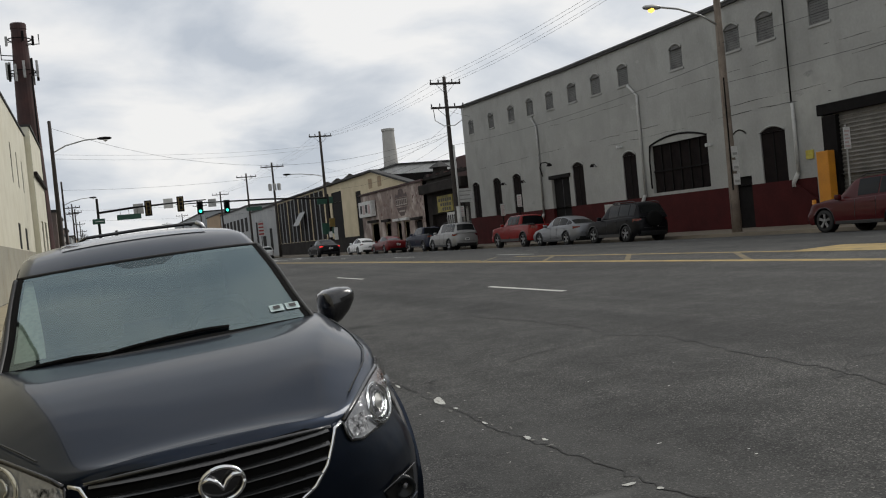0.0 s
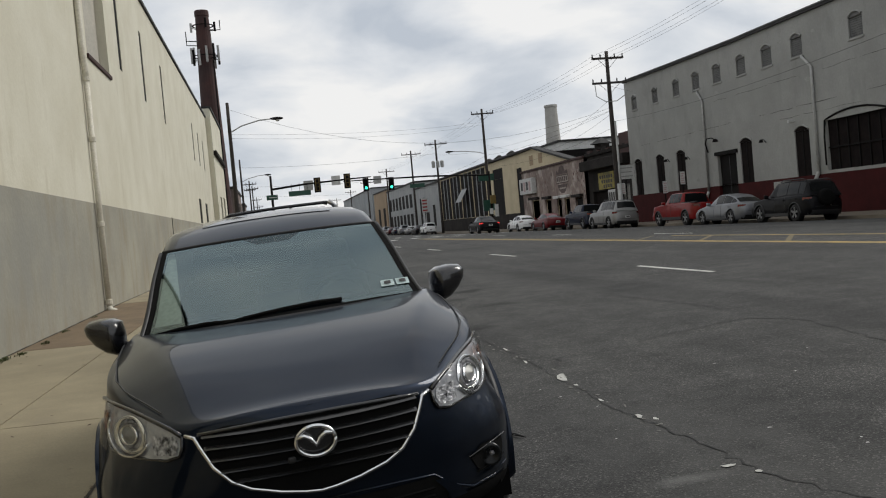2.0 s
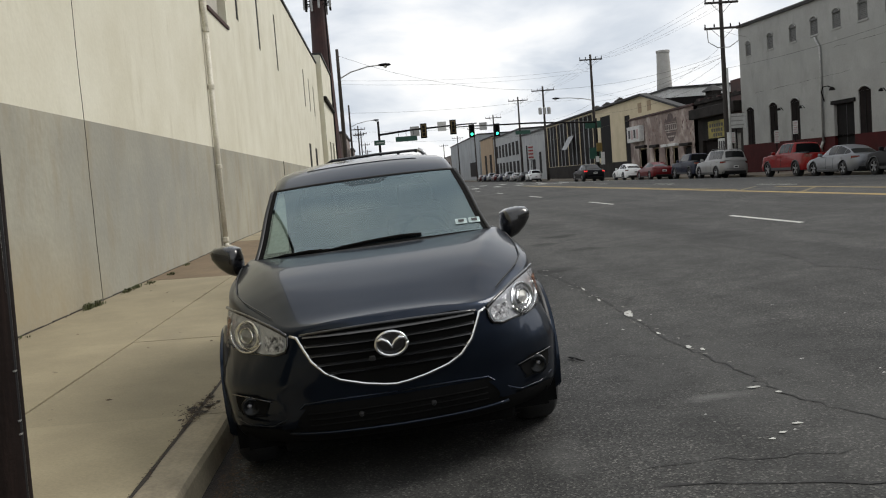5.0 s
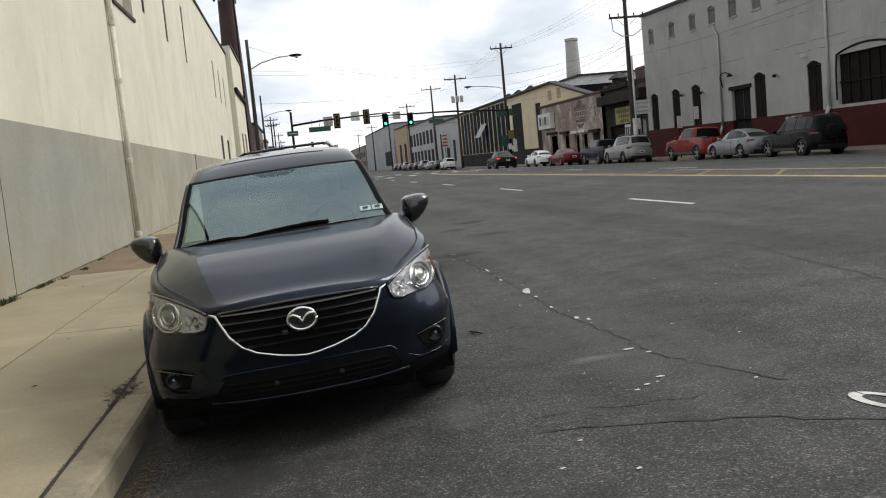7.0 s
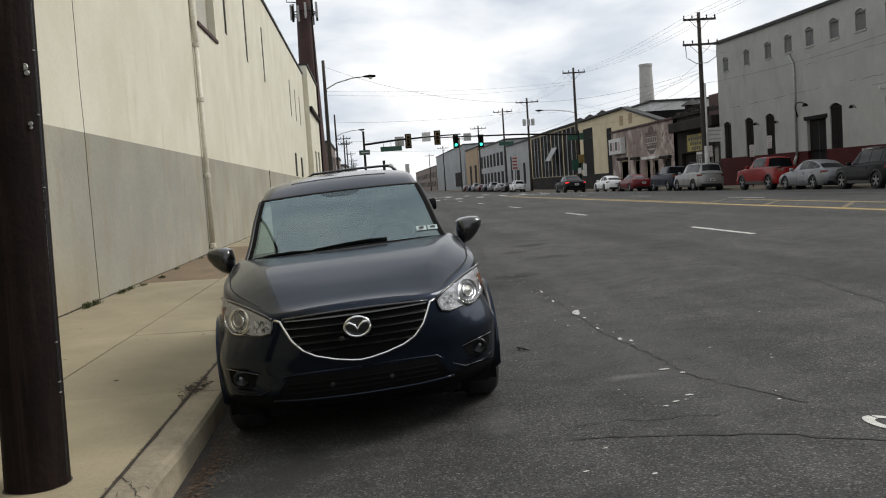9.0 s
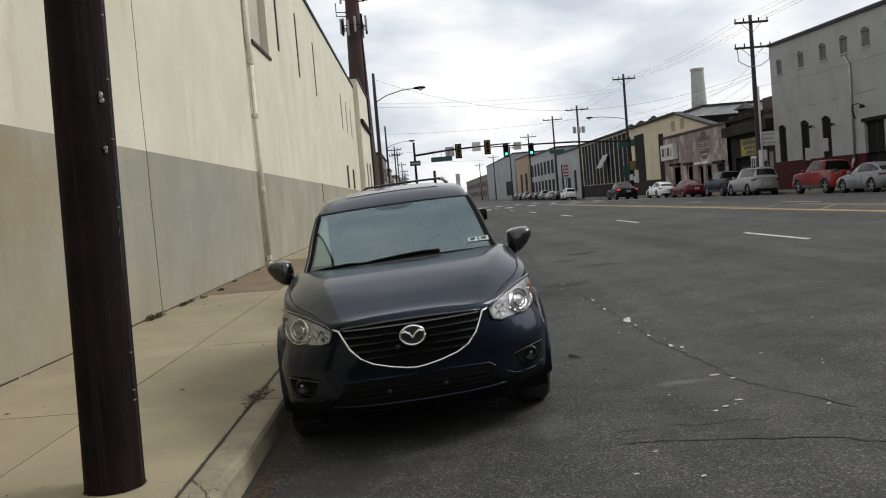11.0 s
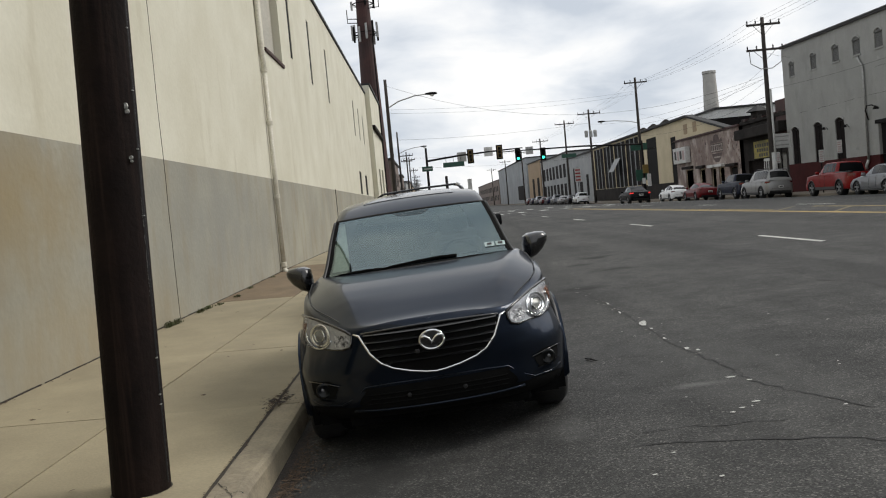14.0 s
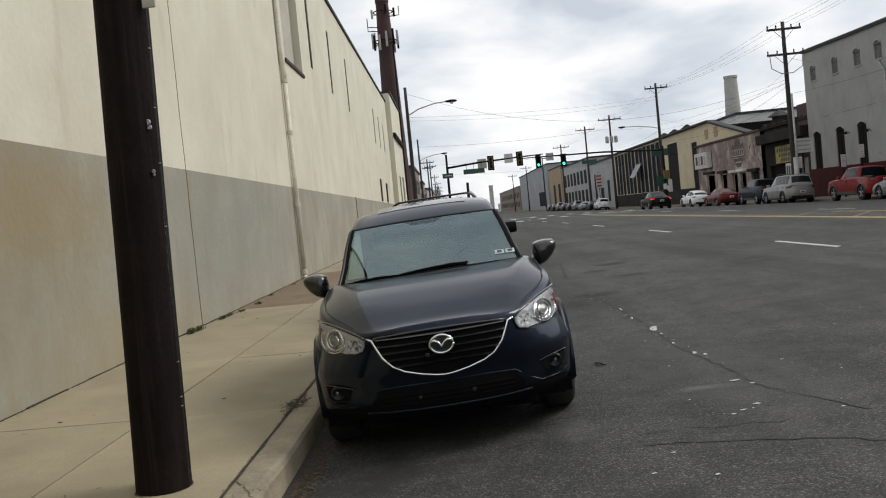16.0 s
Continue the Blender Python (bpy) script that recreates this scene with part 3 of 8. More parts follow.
# lane dashes, the yellow median with its hatching, crossing and stop bar
for k in range(9):
    y = 10.25 + 12.3 * k
    part("lane_dash", strip(bmesh.new(), line(8.2, y, y + 3.1, 3), 0.11), WHITE_LINE, road)
for k in range(5):
    y = 24.3 + 12.3 * k
    part("lane_dash", strip(bmesh.new(), line(14.75, y, y + 3.1, 3), 0.11), WHITE_LINE, road)
part("median_line", strip(bmesh.new(), line(12.25, -6, 66, 40), 0.27), YELLOW_LINE, road)
part("median_line", strip(bmesh.new(), line(13.9, -6, 24, 24), 0.16), YELLOW_LINE, road)
part("median_line", strip(bmesh.new(), line(12.6, 24, 66, 24), 0.12), YELLOW_LINE, road)
for k in range(7):
    y = -2 + 4.2 * k
    part("median_hatch", strip(bmesh.new(), [(12.35 + 0.37 * i, y + 0.55 * i) for i in range(5)], 0.13), DULL_YELLOW, road)
part("median_block", strip(bmesh.new(), line(14.5, 8.3, 11.2, 4), 1.5, 0.006), YELLOW_LINE, road)
for k in range(12):
    x = 1.6 + 1.9 * k
    part("crossing_bar", strip(bmesh.new(), line(x, 70.5, 73.5, 3), 0.6), WHITE_LINE, road)
    part("crossing_bar", strip(bmesh.new(), line(x + 0.4, 84.5, 87.5, 3), 0.6), WHITE_LINE, road)
part("stop_bar", strip(bmesh.new(), [(12.8 + k, 66.5) for k in range(11)], 0.5), WHITE_LINE, road)
part("stop_bar", strip(bmesh.new(), [(1.2 + k, 91.0) for k in range(11)], 0.5), WHITE_LINE, road)

# what is left of an old lane line, and worn painted letters
rng = random.Random(4)


def fleck(x, y, lx, ly, turn, mat, name="paint_fleck"):
    b = bmesh.new()
    n = 9
    ring = []
    for k in range(n):
        a = k * math.tau / n
        r = rng.uniform(0.45, 1.2)
        px, py = lx / 2 * r * math.cos(a), ly / 2 * r * math.sin(a)
        c, s = math.cos(turn), math.sin(turn)
        qx, qy = x + px * c - py * s, y + px * s + py * c
        ring.append(b.verts.new((qx, qy, ground(qx, qy) + 0.005)))
    b.faces.new(ring)
    part(name, b, mat, road)


for x, y, lx, ly in ((3.42, 3.67, 0.10, 0.42), (3.40, 3.25, 0.05, 0.12), (3.39, 1.98, 0.07, 0.16), (3.45, 1.86, 0.05, 0.10), (3.36, 2.6, 0.04, 0.20), (3.37, 4.6, 0.05, 0.3),
                     (3.41, 5.5, 0.05, 0.35), (3.26, -0.02, 0.08, 0.05), (3.35, 0.72, 0.12, 0.07), (3.42, 0.56, 0.1, 0.06), (3.13, -0.13, 0.10, 0.05), (3.05, -0.2, 0.06, 0.04),
                     (2.35, -1.08, 0.05, 0.04), (2.52, -0.80, 0.05, 0.03), (2.62, -1.3, 0.05, 0.03)):
    f = 1.0 if ly > 0.4 else 0.7
    fleck(x, y, lx * f, ly * f, rng.uniform(-0.3, 0.3), WHITE_LINE)
for k in range(70):
    fleck(rng.uniform(1.6, 6.2), rng.uniform(-2.5, 4), rng.uniform(0.01, 0.03), rng.uniform(0.01, 0.025), 0, WHITE_LINE if k % 2 else FADED_LINE, "pale_stone")
for k in range(34):
    fleck(3.38 + rng.gauss(0, 0.035), 0.9 + 6.8 * rng.random() ** 0.9, rng.uniform(0.012, 0.045), rng.uniform(0.02, 0.11), rng.uniform(-0.3, 0.4), FADED_LINE)


def letter_ring(cx, cy, a, b, w, turn, arc=(0, 1)):
    bmx = bmesh.new()
    n = 22
    row = []
    for k in range(n + 1):
        t = (arc[0] + (arc[1] - arc[0]) * k / n) * math.tau
        p = []
        for s in (0, 1):
            px, py = (a - s * w) * math.cos(t), (b - s * w * 1.7) * math.sin(t)
            qx = cx + px * math.cos(turn) - py * math.sin(turn)
            qy = cy + px * math.sin(turn) + py * math.cos(turn)
            p.append(bmx.verts.new((qx, qy, ground(qx, qy) + 0.004)))
        row.append(p)
    for u, v in zip(row, row[1:]):
        bmx.faces.new((u[0], u[1], v[1], v[0]))
    part("painted_stroke", bmx, WHITE_LINE, road)


letter_ring(3.95, -1.08, 0.092, 0.200, 0.044, 0.28, (0.215, 0.575))
letter_ring(3.95, -1.08, 0.092, 0.200, 0.036, 0.28, (0.582, 0.73))
letter_ring(3.95, -1.08, 0.090, 0.198, 0.034, 0.28, (0.738, 1.195))
letter_ring(4.35, -1.09, 0.100, 0.215, 0.045, 0.28, (0.0, 0.24))
letter_ring(4.35, -1.09, 0.100, 0.215, 0.045, 0.28, (0.25, 0.60))
part("painted_stroke", strip(bmesh.new(), [(4.19, -1.05), (4.25, -1.16), (4.30, -1.30)], 0.045), WHITE_LINE, road)
part("painted_stroke", strip(bmesh.new(), [(4.62, -0.8), (4.66, -1.25)], 0.06), WHITE_LINE, road)


def crack(pts, w=0.012, jitter=0.03, seed=1, mat=None, name="crack"):
    r = random.Random(seed)
    out, ws = [], []
    for (x0, y0), (x1, y1) in zip(pts, pts[1:]):
        n = max(2, int(math.hypot(x1 - x0, y1 - y0) / 0.08))
        for k in range(n):
            t = k / n
            out.append((x0 + (x1 - x0) * t + r.uniform(-jitter, jitter), y0 + (y1 - y0) * t + r.uniform(-jitter, jitter)))
            ws.append(w * r.uniform(0.35, 1.5))
    part(name, strip(bmesh.new(), out, ws, 0.003), mat or CRACK, road)


crack([(2.05, -0.44), (2.46, -0.56), (2.68, -0.68), (2.91, -0.77), (3.24, -0.92), (3.46, -1.03), (3.52, -1.11), (3.76, -1.28), (4.01, -1.43), (5.2, -2.0), (6.4, -2.1)], 0.023, 0.016, 1)
crack([(2.2, -0.36), (2.47, -0.28), (2.82, -0.40), (3.0, -0.44), (3.4, -0.52)], 0.007, 0.03, 21)
crack([(4.1, -1.55), (4.6, -1.85), (5.4, -2.05)], 0.008, 0.04, 22)
crack([(3.3, 8.0), (3.42, 5.5), (3.36, 2.4), (3.45, 0.4), (3.8, -0.6)], 0.012, 0.03, 2)
crack([(5.9, 9.0), (6.09, 6.73), (6.12, 5.94), (5.93, 5.14), (6.22, 4.44), (6.14, 4.15), (6.0, 3.3), (5.92, 2.52), (5.86, 1.88), (5.62, 0.85), (5.5, 0.2)], 0.022, 0.04, 3)
crack([(4.6, 4.75), (5.0, 4.9), (5.63, 5.07), (6.21, 5.03), (6.82, 5.12), (7.67, 5.23)], 0.016, 0.04, 4)
crack([(8.3, 8.2), (8.07, 6.0), (8.06, 5.28), (8.06, 4.34), (8.2, 2.6)], 0.028, 0.05, 5)
crack([(9.0, 12.5), (10.5, 11.8), (12.0, 9.0)], 0.03, 0.06, 6)
crack([(3.54, 4.15), (3.66, 4.42), (3.62, 4.5), (3.86, 4.62)], 0.028, 0.03, 7)
crack([(4.0, 12.5), (5.4, 13.2), (7.4, 14.4)], 0.03, 0.08, 8)
crack([(3.4, 11.0), (3.9, 16.0), (3.5, 26.0)], 0.03, 0.06, 9)
crack([(5.6, 1.6), (6.2, 2.1), (6.9, 2.0)], 0.012, 0.03, 10)
crack([(5.0, 11.75), (5.5, 11.8), (6.0, 11.7)], 0.03, 0.03, 11)
twig = thing("twig", (2.58, 2.07, ground(2.58, 2.07)), "small broken dark twig lying on the asphalt", "twig")
part("stem", tubed([(2.55, 2.17, ground(2.55, 2.17) + 0.010), (2.58, 2.07, ground(2.58, 2.07) + 0.014), (2.62, 1.98, ground(2.62, 1.98) + 0.008)], [0.007, 0.009, 0.004], 6), CRACK, twig)
part("side_shoot", tubed([(2.58, 2.07, ground(2.58, 2.07) + 0.014), (2.54, 2.04, ground(2.54, 2.04) + 0.02)], [0.006, 0.003], 5), CRACK, twig)
# ---- pavement on the near side ----
pavement = thing("pavement_near", (-1.2, 10, 0), "tan concrete pavement of large slabs with dirty joints", "pavement", kind="structure")
bm = bmesh.new()
for a, b in ((-40, -6), (-6, 0), (0, 8), (8, 16), (16, 22), (22, 60), (60, 76)):
    q = [bm.verts.new(p) for p in ((-2.66, a, pave_l(-2.66, a) - 0.02), (-0.02, a, pave_l(0, a) - 0.02), (-0.02, b, pave_l(0, b) - 0.02), (-2.66, b, pave_l(-2.66, b) - 0.02))]
    bm.faces.new(q)
part("bedding", bm, DIRT, pavement)


def slab(x0, x1, y0, y1, mat, sink=0.0):
    g, h = 0.010, 0.004
    b = bmesh.new()
    top = [b.verts.new((x, y, pave_l(x, y) - sink)) for x, y in ((x0 + g, y0 + h), (x1 - g, y0 + h), (x1 - g, y1 - h), (x0 + g, y1 - h))]
    low = [b.verts.new((x, y, pave_l(x, y) - 0.05)) for x, y in ((x0 + g * 0.9, y0 + h * 0.9), (x1 - g * 0.9, y0 + h * 0.9), (x1 - g * 0.9, y1 - h * 0.9), (x0 + g * 0.9, y1 - h * 0.9))]
    b.faces.new(top)
    for k in range(4):
        b.faces.new((top[k], top[(k + 1) % 4], low[(k + 1) % 4], low[k]))
    part("slab", b, mat, pavement)


y = -13.85
k = 0
while y < 74:
    step = 3.05
    slab(-1.235, -0.03, y, y + step, CONCRETE, 0.002 * (k % 2))
    slab(-2.64, -1.235, y, y + step, OLD_SLAB if 9.2 < y < 18 else CONCRETE, 0.001 * ((k + 1) % 3))
    y += step
    k += 1
kerb = thing("kerb_near", (0.1, 10, 0), "chipped tan concrete kerb with dirt along its joint", "kerb", kind="structure")
y = -13.85
while y < 74:
    step = 3.05
    b = bmesh.new()
    rows = []
    n = 7
    for k in range(n):
        yy = y + 0.006 + (step - 0.012) * k / (n - 1)
        chip = 0.012 * noise.noise((yy * 3.1, 2.0, 0)) + (0.03 if abs(yy + 0.75) < 0.25 else 0)
        top = pave_l(0.1, yy)
        rows.append([b.verts.new(p) for p in ((-0.02, yy, top - 0.1), (-0.02, yy, top), (0.155 - chip, yy, top - 0.002), (0.185 - chip, yy, top - 0.012), (0.2 - chip * 0.7, yy, top - 0.04), (0.225, yy, ground(0.22, yy) - 0.05))])
    for a, c in zip(rows, rows[1:]):
        for i in range(5):
            b.faces.new((a[i], a[i + 1], c[i + 1], c[i]))
    b.faces.new(rows[0])
    b.faces.new(rows[-1][::-1])
    part("kerb_stone", b, KERB, kerb, smooth=False)
    y += step

# a broken corner of the kerb
def kerb_crack(pts, seed):
    r = random.Random(seed)
    b = bmesh.new()
    row = []
    fine = []
    for (x0, y0), (x1, y1) in zip(pts, pts[1:]):
        for i in range(4):
            j = 0.006 if i else 0.0
            fine.append((x0 + (x1 - x0) * i / 4 + r.uniform(-j, j), y0 + (y1 - y0) * i / 4 + r.uniform(-j, j)))
    for x, y in fine + [pts[-1]]:
        w = 0.0008 + 0.0022 * r.random()
        z = pave_l(x, y) + 0.002 - max(0, x - 0.15) * 0.35
        row.append([b.verts.new((x - w, y - w, z)), b.verts.new((x + w, y + w, z))])
    for a, c in zip(row, row[1:]):
        b.faces.new((a[0], a[1], c[1], c[0]))
    part("kerb_crack", b, CRACK, kerb)


kerb_crack([(-0.01, -0.62), (0.03, -0.70), (0.05, -0.69), (0.08, -0.80), (0.11, -0.83), (0.13, -0.92), (0.17, -0.97)], 1)
kerb_crack([(0.08, -0.80), (0.03, -0.86), (0.04, -0.93), (-0.01, -0.98)], 2)
kerb_crack([(0.11, -0.83), (0.15, -0.80), (0.175, -0.82)], 3)

# ---- far pavement ----
far_walk = thing("pavement_far", (26, 40, 0), "broad grey-tan concrete pavement before the far buildings", "pavement", kind="structure")
bm = bmesh.new()
ys2 = [-40, -10, 10, 30, 50, 70, 90, 110, 160, 260, 420]
rows = [[bm.verts.new((x, y, z)) for x, z in ((24.55, ground(24.6, y) - 0.1), (24.6, pave_r(24.6, y) - 0.01), (24.64, pave_r(24.6, y)), (28.2, pave_r(28.2, y)))] for y in ys2]
for a, c in zip(rows, rows[1:]):
    for i in range(3):
        bm.faces.new((a[i], a[i + 1], c[i + 1], c[i]))
FAR_PAVE = surface("grimy_far_paving", (0.175, 0.145, 0.105), (0.12, 0.10, 0.075), grain=30, blotch=0.8, bump=0.2, amount=0.4)
part("paving", bm, FAR_PAVE, far_walk)
bm = bmesh.new()
ys2 = [93, 110, 160, 260, 420]
for x0, x1, s in ((-2.7, 0.2, -1),):
    rows = [[bm.verts.new((x, y, ground(24.6 if s > 0 else 0.2, y) + dz)) for x, dz in ((x0, -0.1 if s > 0 else 0.15), (x0 + 0.001, 0.15), (x1, 0.15), (x1 + 0.001, -0.1))] for y in ys2]
    for a, c in zip(rows, rows[1:]):
        for i in range(3):
            bm.faces.new((a[i], a[i + 1], c[i + 1], c[i]))
part("paving", bm, CONCRETE, far_walk)
bm = bmesh.new()
bm.faces.new([bm.verts.new(p) for p in ((-60, 76, ground(KERB_L, 76) - 0.01), (KERB_L, 76, ground(KERB_L, 76) - 0.01), (KERB_L, 93, ground(KERB_L, 93) - 0.01), (-60, 93, ground(KERB_L, 93) - 0.01))])
part("side_street", bm, ASPHALT, road)


# ---- buildings ----
def front(bm, x, y0, y1, z0, z1, holes, depth, out):
    """A street front in the plane x, facing out (+1: to +x, -1: to -x), with rectangular openings (y0, y1, z0, z1) and their reveals."""
    yy = sorted({y0, y1, *[v for h in holes for v in h[:2]]})
    zz = sorted({z0, z1, *[v for h in holes for v in h[2:]]})
    vert = {}

    def v(y, z, xx):
        key = (round(y, 4), round(z, 4), round(xx, 4))
        if key not in vert:
            vert[key] = bm.verts.new((xx, y, z))
        return vert[key]

    for a, b in zip(yy, yy[1:]):
        for c, d in zip(zz, zz[1:]):
            if not any(h[0] <= a and b <= h[1] and h[2] <= c and d <= h[3] for h in holes):
                bm.faces.new((v(a, c, x), v(b, c, x), v(b, d, x), v(a, d, x)))
    xi = x - out * depth
    for a, b, c, d in holes:
        for p, q in (((a, c), (b, c)), ((b, c), (b, d)), ((b, d), (a, d)), ((a, d), (a, c))):
            ps = [bm.verts.new((xx, *w)) for xx, w in ((x, p), (x, q), (xi, q), (xi, p))]
            bm.faces.new(ps)
    bmesh.ops.remove_doubles(bm, verts=bm.verts, dist=0.0005)
    return bm


def slats(x, y0, y1, z0, z1, n, out, thick=0.03):
    b = bmesh.new()
    for k in range(n):
        z = z0 + (z1 - z0) * (k + 0.5) / n
        h = (z1 - z0) / n * 0.49
        q = [b.verts.new(p) for p in ((x, y0, z - h), (x, y1, z - h), (x - out * thick, y1, z + h), (x - out * thick, y0, z + h))]
        b.faces.new(q)
    return b


def arch(x, y0, y1, z, rise, out, n=8, proud=0.004):
    b = bmesh.new()
    pts = [(y0 + (y1 - y0) * k / n, z + rise * (1 - (2 * k / n - 1) ** 2)) for k in range(n + 1)]
    b.faces.new([b.verts.new((x + out * proud, y, zz)) for y, zz in pts])
    return b, pts


# the long cream warehouse on the near side
ware = thing("warehouse", (-2.65, 20, 0), "long cream stucco warehouse with a grey painted base", "building", kind="structure")
W0, W1 = -45.0, 61.5
base_z = -0.1
PAINT = 2.68
slots = [(23.7, 24.2, 6.75, 9.1), (28.8, 29.3, 6.6, 9.0), (34.6, 35.1, 6.55, 8.9), (48.4, 49.0, 6.2, 8.3), (52.2, 52.8, 6.2, 8.2), (56.0, 56.6, 6.2, 8.1)]
doors = [(48.8, 50.4, 2.72, 4.1), (53.6, 55.4, 2.72, 4.0)]
niche = (18.75, 21.75, 6.2, 8.9)
part("upper_wall", front(bmesh.new(), WALL_L, W0, W1, PAINT, 10.25, slots + doors + [niche], 0.28, 1), CREAM, ware)
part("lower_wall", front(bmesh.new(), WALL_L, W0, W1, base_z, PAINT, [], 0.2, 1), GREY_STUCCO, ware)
bm = boxed(-16, WALL_L - 0.30, W0, W1, base_z, 10.2)
part("core", bm, PANE, ware)
part("end_wall", boxed(-16, WALL_L - 0.005, W1 - 0.25, W1 + 0.01, base_z, 10.24), CREAM, ware)
part("coping", boxed(-3.1, WALL_L + 0.07, W0, W1, 10.25, 10.40, bevel=0.02), ROOF_DARK, ware)
part("roof", boxed(-16, -3.1, W0, W1, 10.2, 10.33), ROOF_DARK, ware)
win = part("filled_window", boxed(WALL_L - 0.26, WALL_L - 0.22, niche[0], niche[1], niche[2], niche[3]), CREAM_PANEL, ware, "pale boarded window in a recess")
part("sill", boxed(WALL_L - 0.25, WALL_L + 0.05, niche[0] - 0.05, niche[1] + 0.1, niche[2] - 0.09, niche[2] + 0.01, bevel=0.01), BRICK_TOWER, win)
for a, b, c, d in slots:
    part("window_slit", boxed(WALL_L - 0.2, WALL_L - 0.02, a, b, c, d), IRON, ware, "narrow dark window")
for a, b, c, d in doors:
    part("window", boxed(WALL_L - 0.2, WALL_L - 0.03, a, b, c, d), IRON, ware, "dark window")
for yj in (8.25, 33.6):
    pts = [(WALL_L + 0.001, yj + 0.03 * noise.noise((z * 1.3, yj, 3)), z) for z in np.linspace(0.2, 10.2 if yj < 10 else 2.7, 24)]
    part("wall_joint", tubed(pts, 0.0065 if yj < 10 else 0.03, 4), DIRT, ware)
# base line of dirt
bm = bmesh.new()
for k in range(160):
    y = -10 + 0.45 * k + rng.uniform(-0.1, 0.1)
    box(bm, WALL_L - 0.02, WALL_L + rng.uniform(0.008, 0.022), y - 0.26, y + 0.26, pave_l(-2.65, y) - 0.03, pave_l(-2.65, y) + rng.uniform(0.003, 0.012))
tagged(part("base_dirt", bm, DIRT, ware), kind="stuff")

# downpipe with an offset joint
pipe = thing("downpipe", (-2.55, 17.78, 0.3), "cream painted drainpipe fixed to the warehouse wall", "drainpipe")
px, py = WALL_L + 0.09, 17.78
part("lower_pipe", tubed([(px, py, 0.25), (px, py, 5.45)], 0.062, 12), PIPE_WHITE, pipe, smooth=True)
part("upper_pipe", tubed([(px, py, 5.4), (px, py - 0.02, 5.7), (px - 0.02, py - 0.05, 6.0), (px - 0.02, py - 0.05, 10.3)], 0.07, 12), PIPE_WHITE, pipe, smooth=True)
for z in (0.45, 2.2, 4.1, 5.45, 7.6):
    part("collar", lathe(bmesh.new(), [(0.06, -0.06), (0.082, -0.05), (0.082, 0.05), (0.06, 0.06)], (px, py, z), "z", 12), PIPE_WHITE, pipe)
part("shoe", tubed([(px, py, 0.34), (px + 0.03, py - 0.02, 0.27), (px + 0.14, py - 0.08, 0.23)], 0.066, 12), PIPE_WHITE, pipe, smooth=True)

# the next, lower-lying front past the warehouse
annex = thing("annex_building", (-2.4, 66, 0), "cream rendered annex with a dark ledge and a doorway", "building", kind="structure")
part("wall", front(bmesh.new(), -2.3, 61.6, 74.5, base_z, 10.9, [(65.2, 67.2, 0.2, 4.9), (69.5, 72, 2.4, 5.0)], 0.4, 1), CREAM, annex)
part("core", boxed(-14, -2.72, 61.62, 74.4, base_z, 10.85), PANE, annex)
part("side_wall", boxed(-14, -2.31, 61.52, 61.6, base_z, 10.89), CREAM, annex)
part("ledge", boxed(-2.4, -2.08, 61.8, 74.5, 7.7, 7.98, bevel=0.03), SOOT_WALL, annex)
part("coping", boxed(-3, -2.2, 61.5, 74.6, 10.9, 11.05), ROOF_DARK, annex)

# the sooty brick stack with its aerials
TX = -4.58
tower = thing("brick_chimney_stack", (TX, 108, 0), "tall sooty red-brick stack carrying rings of phone aerials", "chimney")
rs = [(1.5, 0), (1.4, 6), (1.2, 14), (1.0, 22), (0.78, 28.6), (0.84, 28.65), (0.84, 29.2), (0.78, 29.3), (0.55, 29.3)]
part("shaft", lathe(bmesh.new(), rs, (TX, 108, -0.2), "z", 20), BRICK_TOWER, tower)
for z, n, rr in ((23.7, 11, 1.42), (27.3, 4, 1.25)):
    ring = part("aerial_ring", lathe(bmesh.new(), [(rr - 0.1, -0.05), (rr, -0.05), (rr, 0.05), (rr - 0.1, 0.05)], (TX, 108, z), "z", 20), IRON, tower)
    for k in range(n):
        a = k * math.tau / n + 0.3
        cx, cy = TX + (rr + 0.16) * math.cos(a), 108 + (rr + 0.16) * math.sin(a)
        h = 0.95 if n > 5 else 0.55
        dz = 0.35 * math.sin(5.1 * k)
        part("aerial", boxed(cx - 0.13, cx + 0.13, cy - 0.09, cy + 0.09, z - h + dz, z + h + dz, bevel=0.03), GALV if k % 3 else IRON, ring)
        part("mount", tubed([(TX, 108, z - 0.5), (cx, cy, z - 0.3)], 0.04, 5), IRON, ring)
for z, s in ((25.4, -1), (26.6, 1), (24.9, -1)):
    part("aerial_arm", tubed([(TX + s * 0.7, 107.5, z), (TX + s * 2.0, 107.5, z + 0.1), (TX + s * 2.0, 107.5, z + 1.2)], 0.06, 6), IRON, tower)
part("cable_run", boxed(TX + 0.85, TX + 1.0, 106.6, 106.8, 0, 23), IRON, tower)

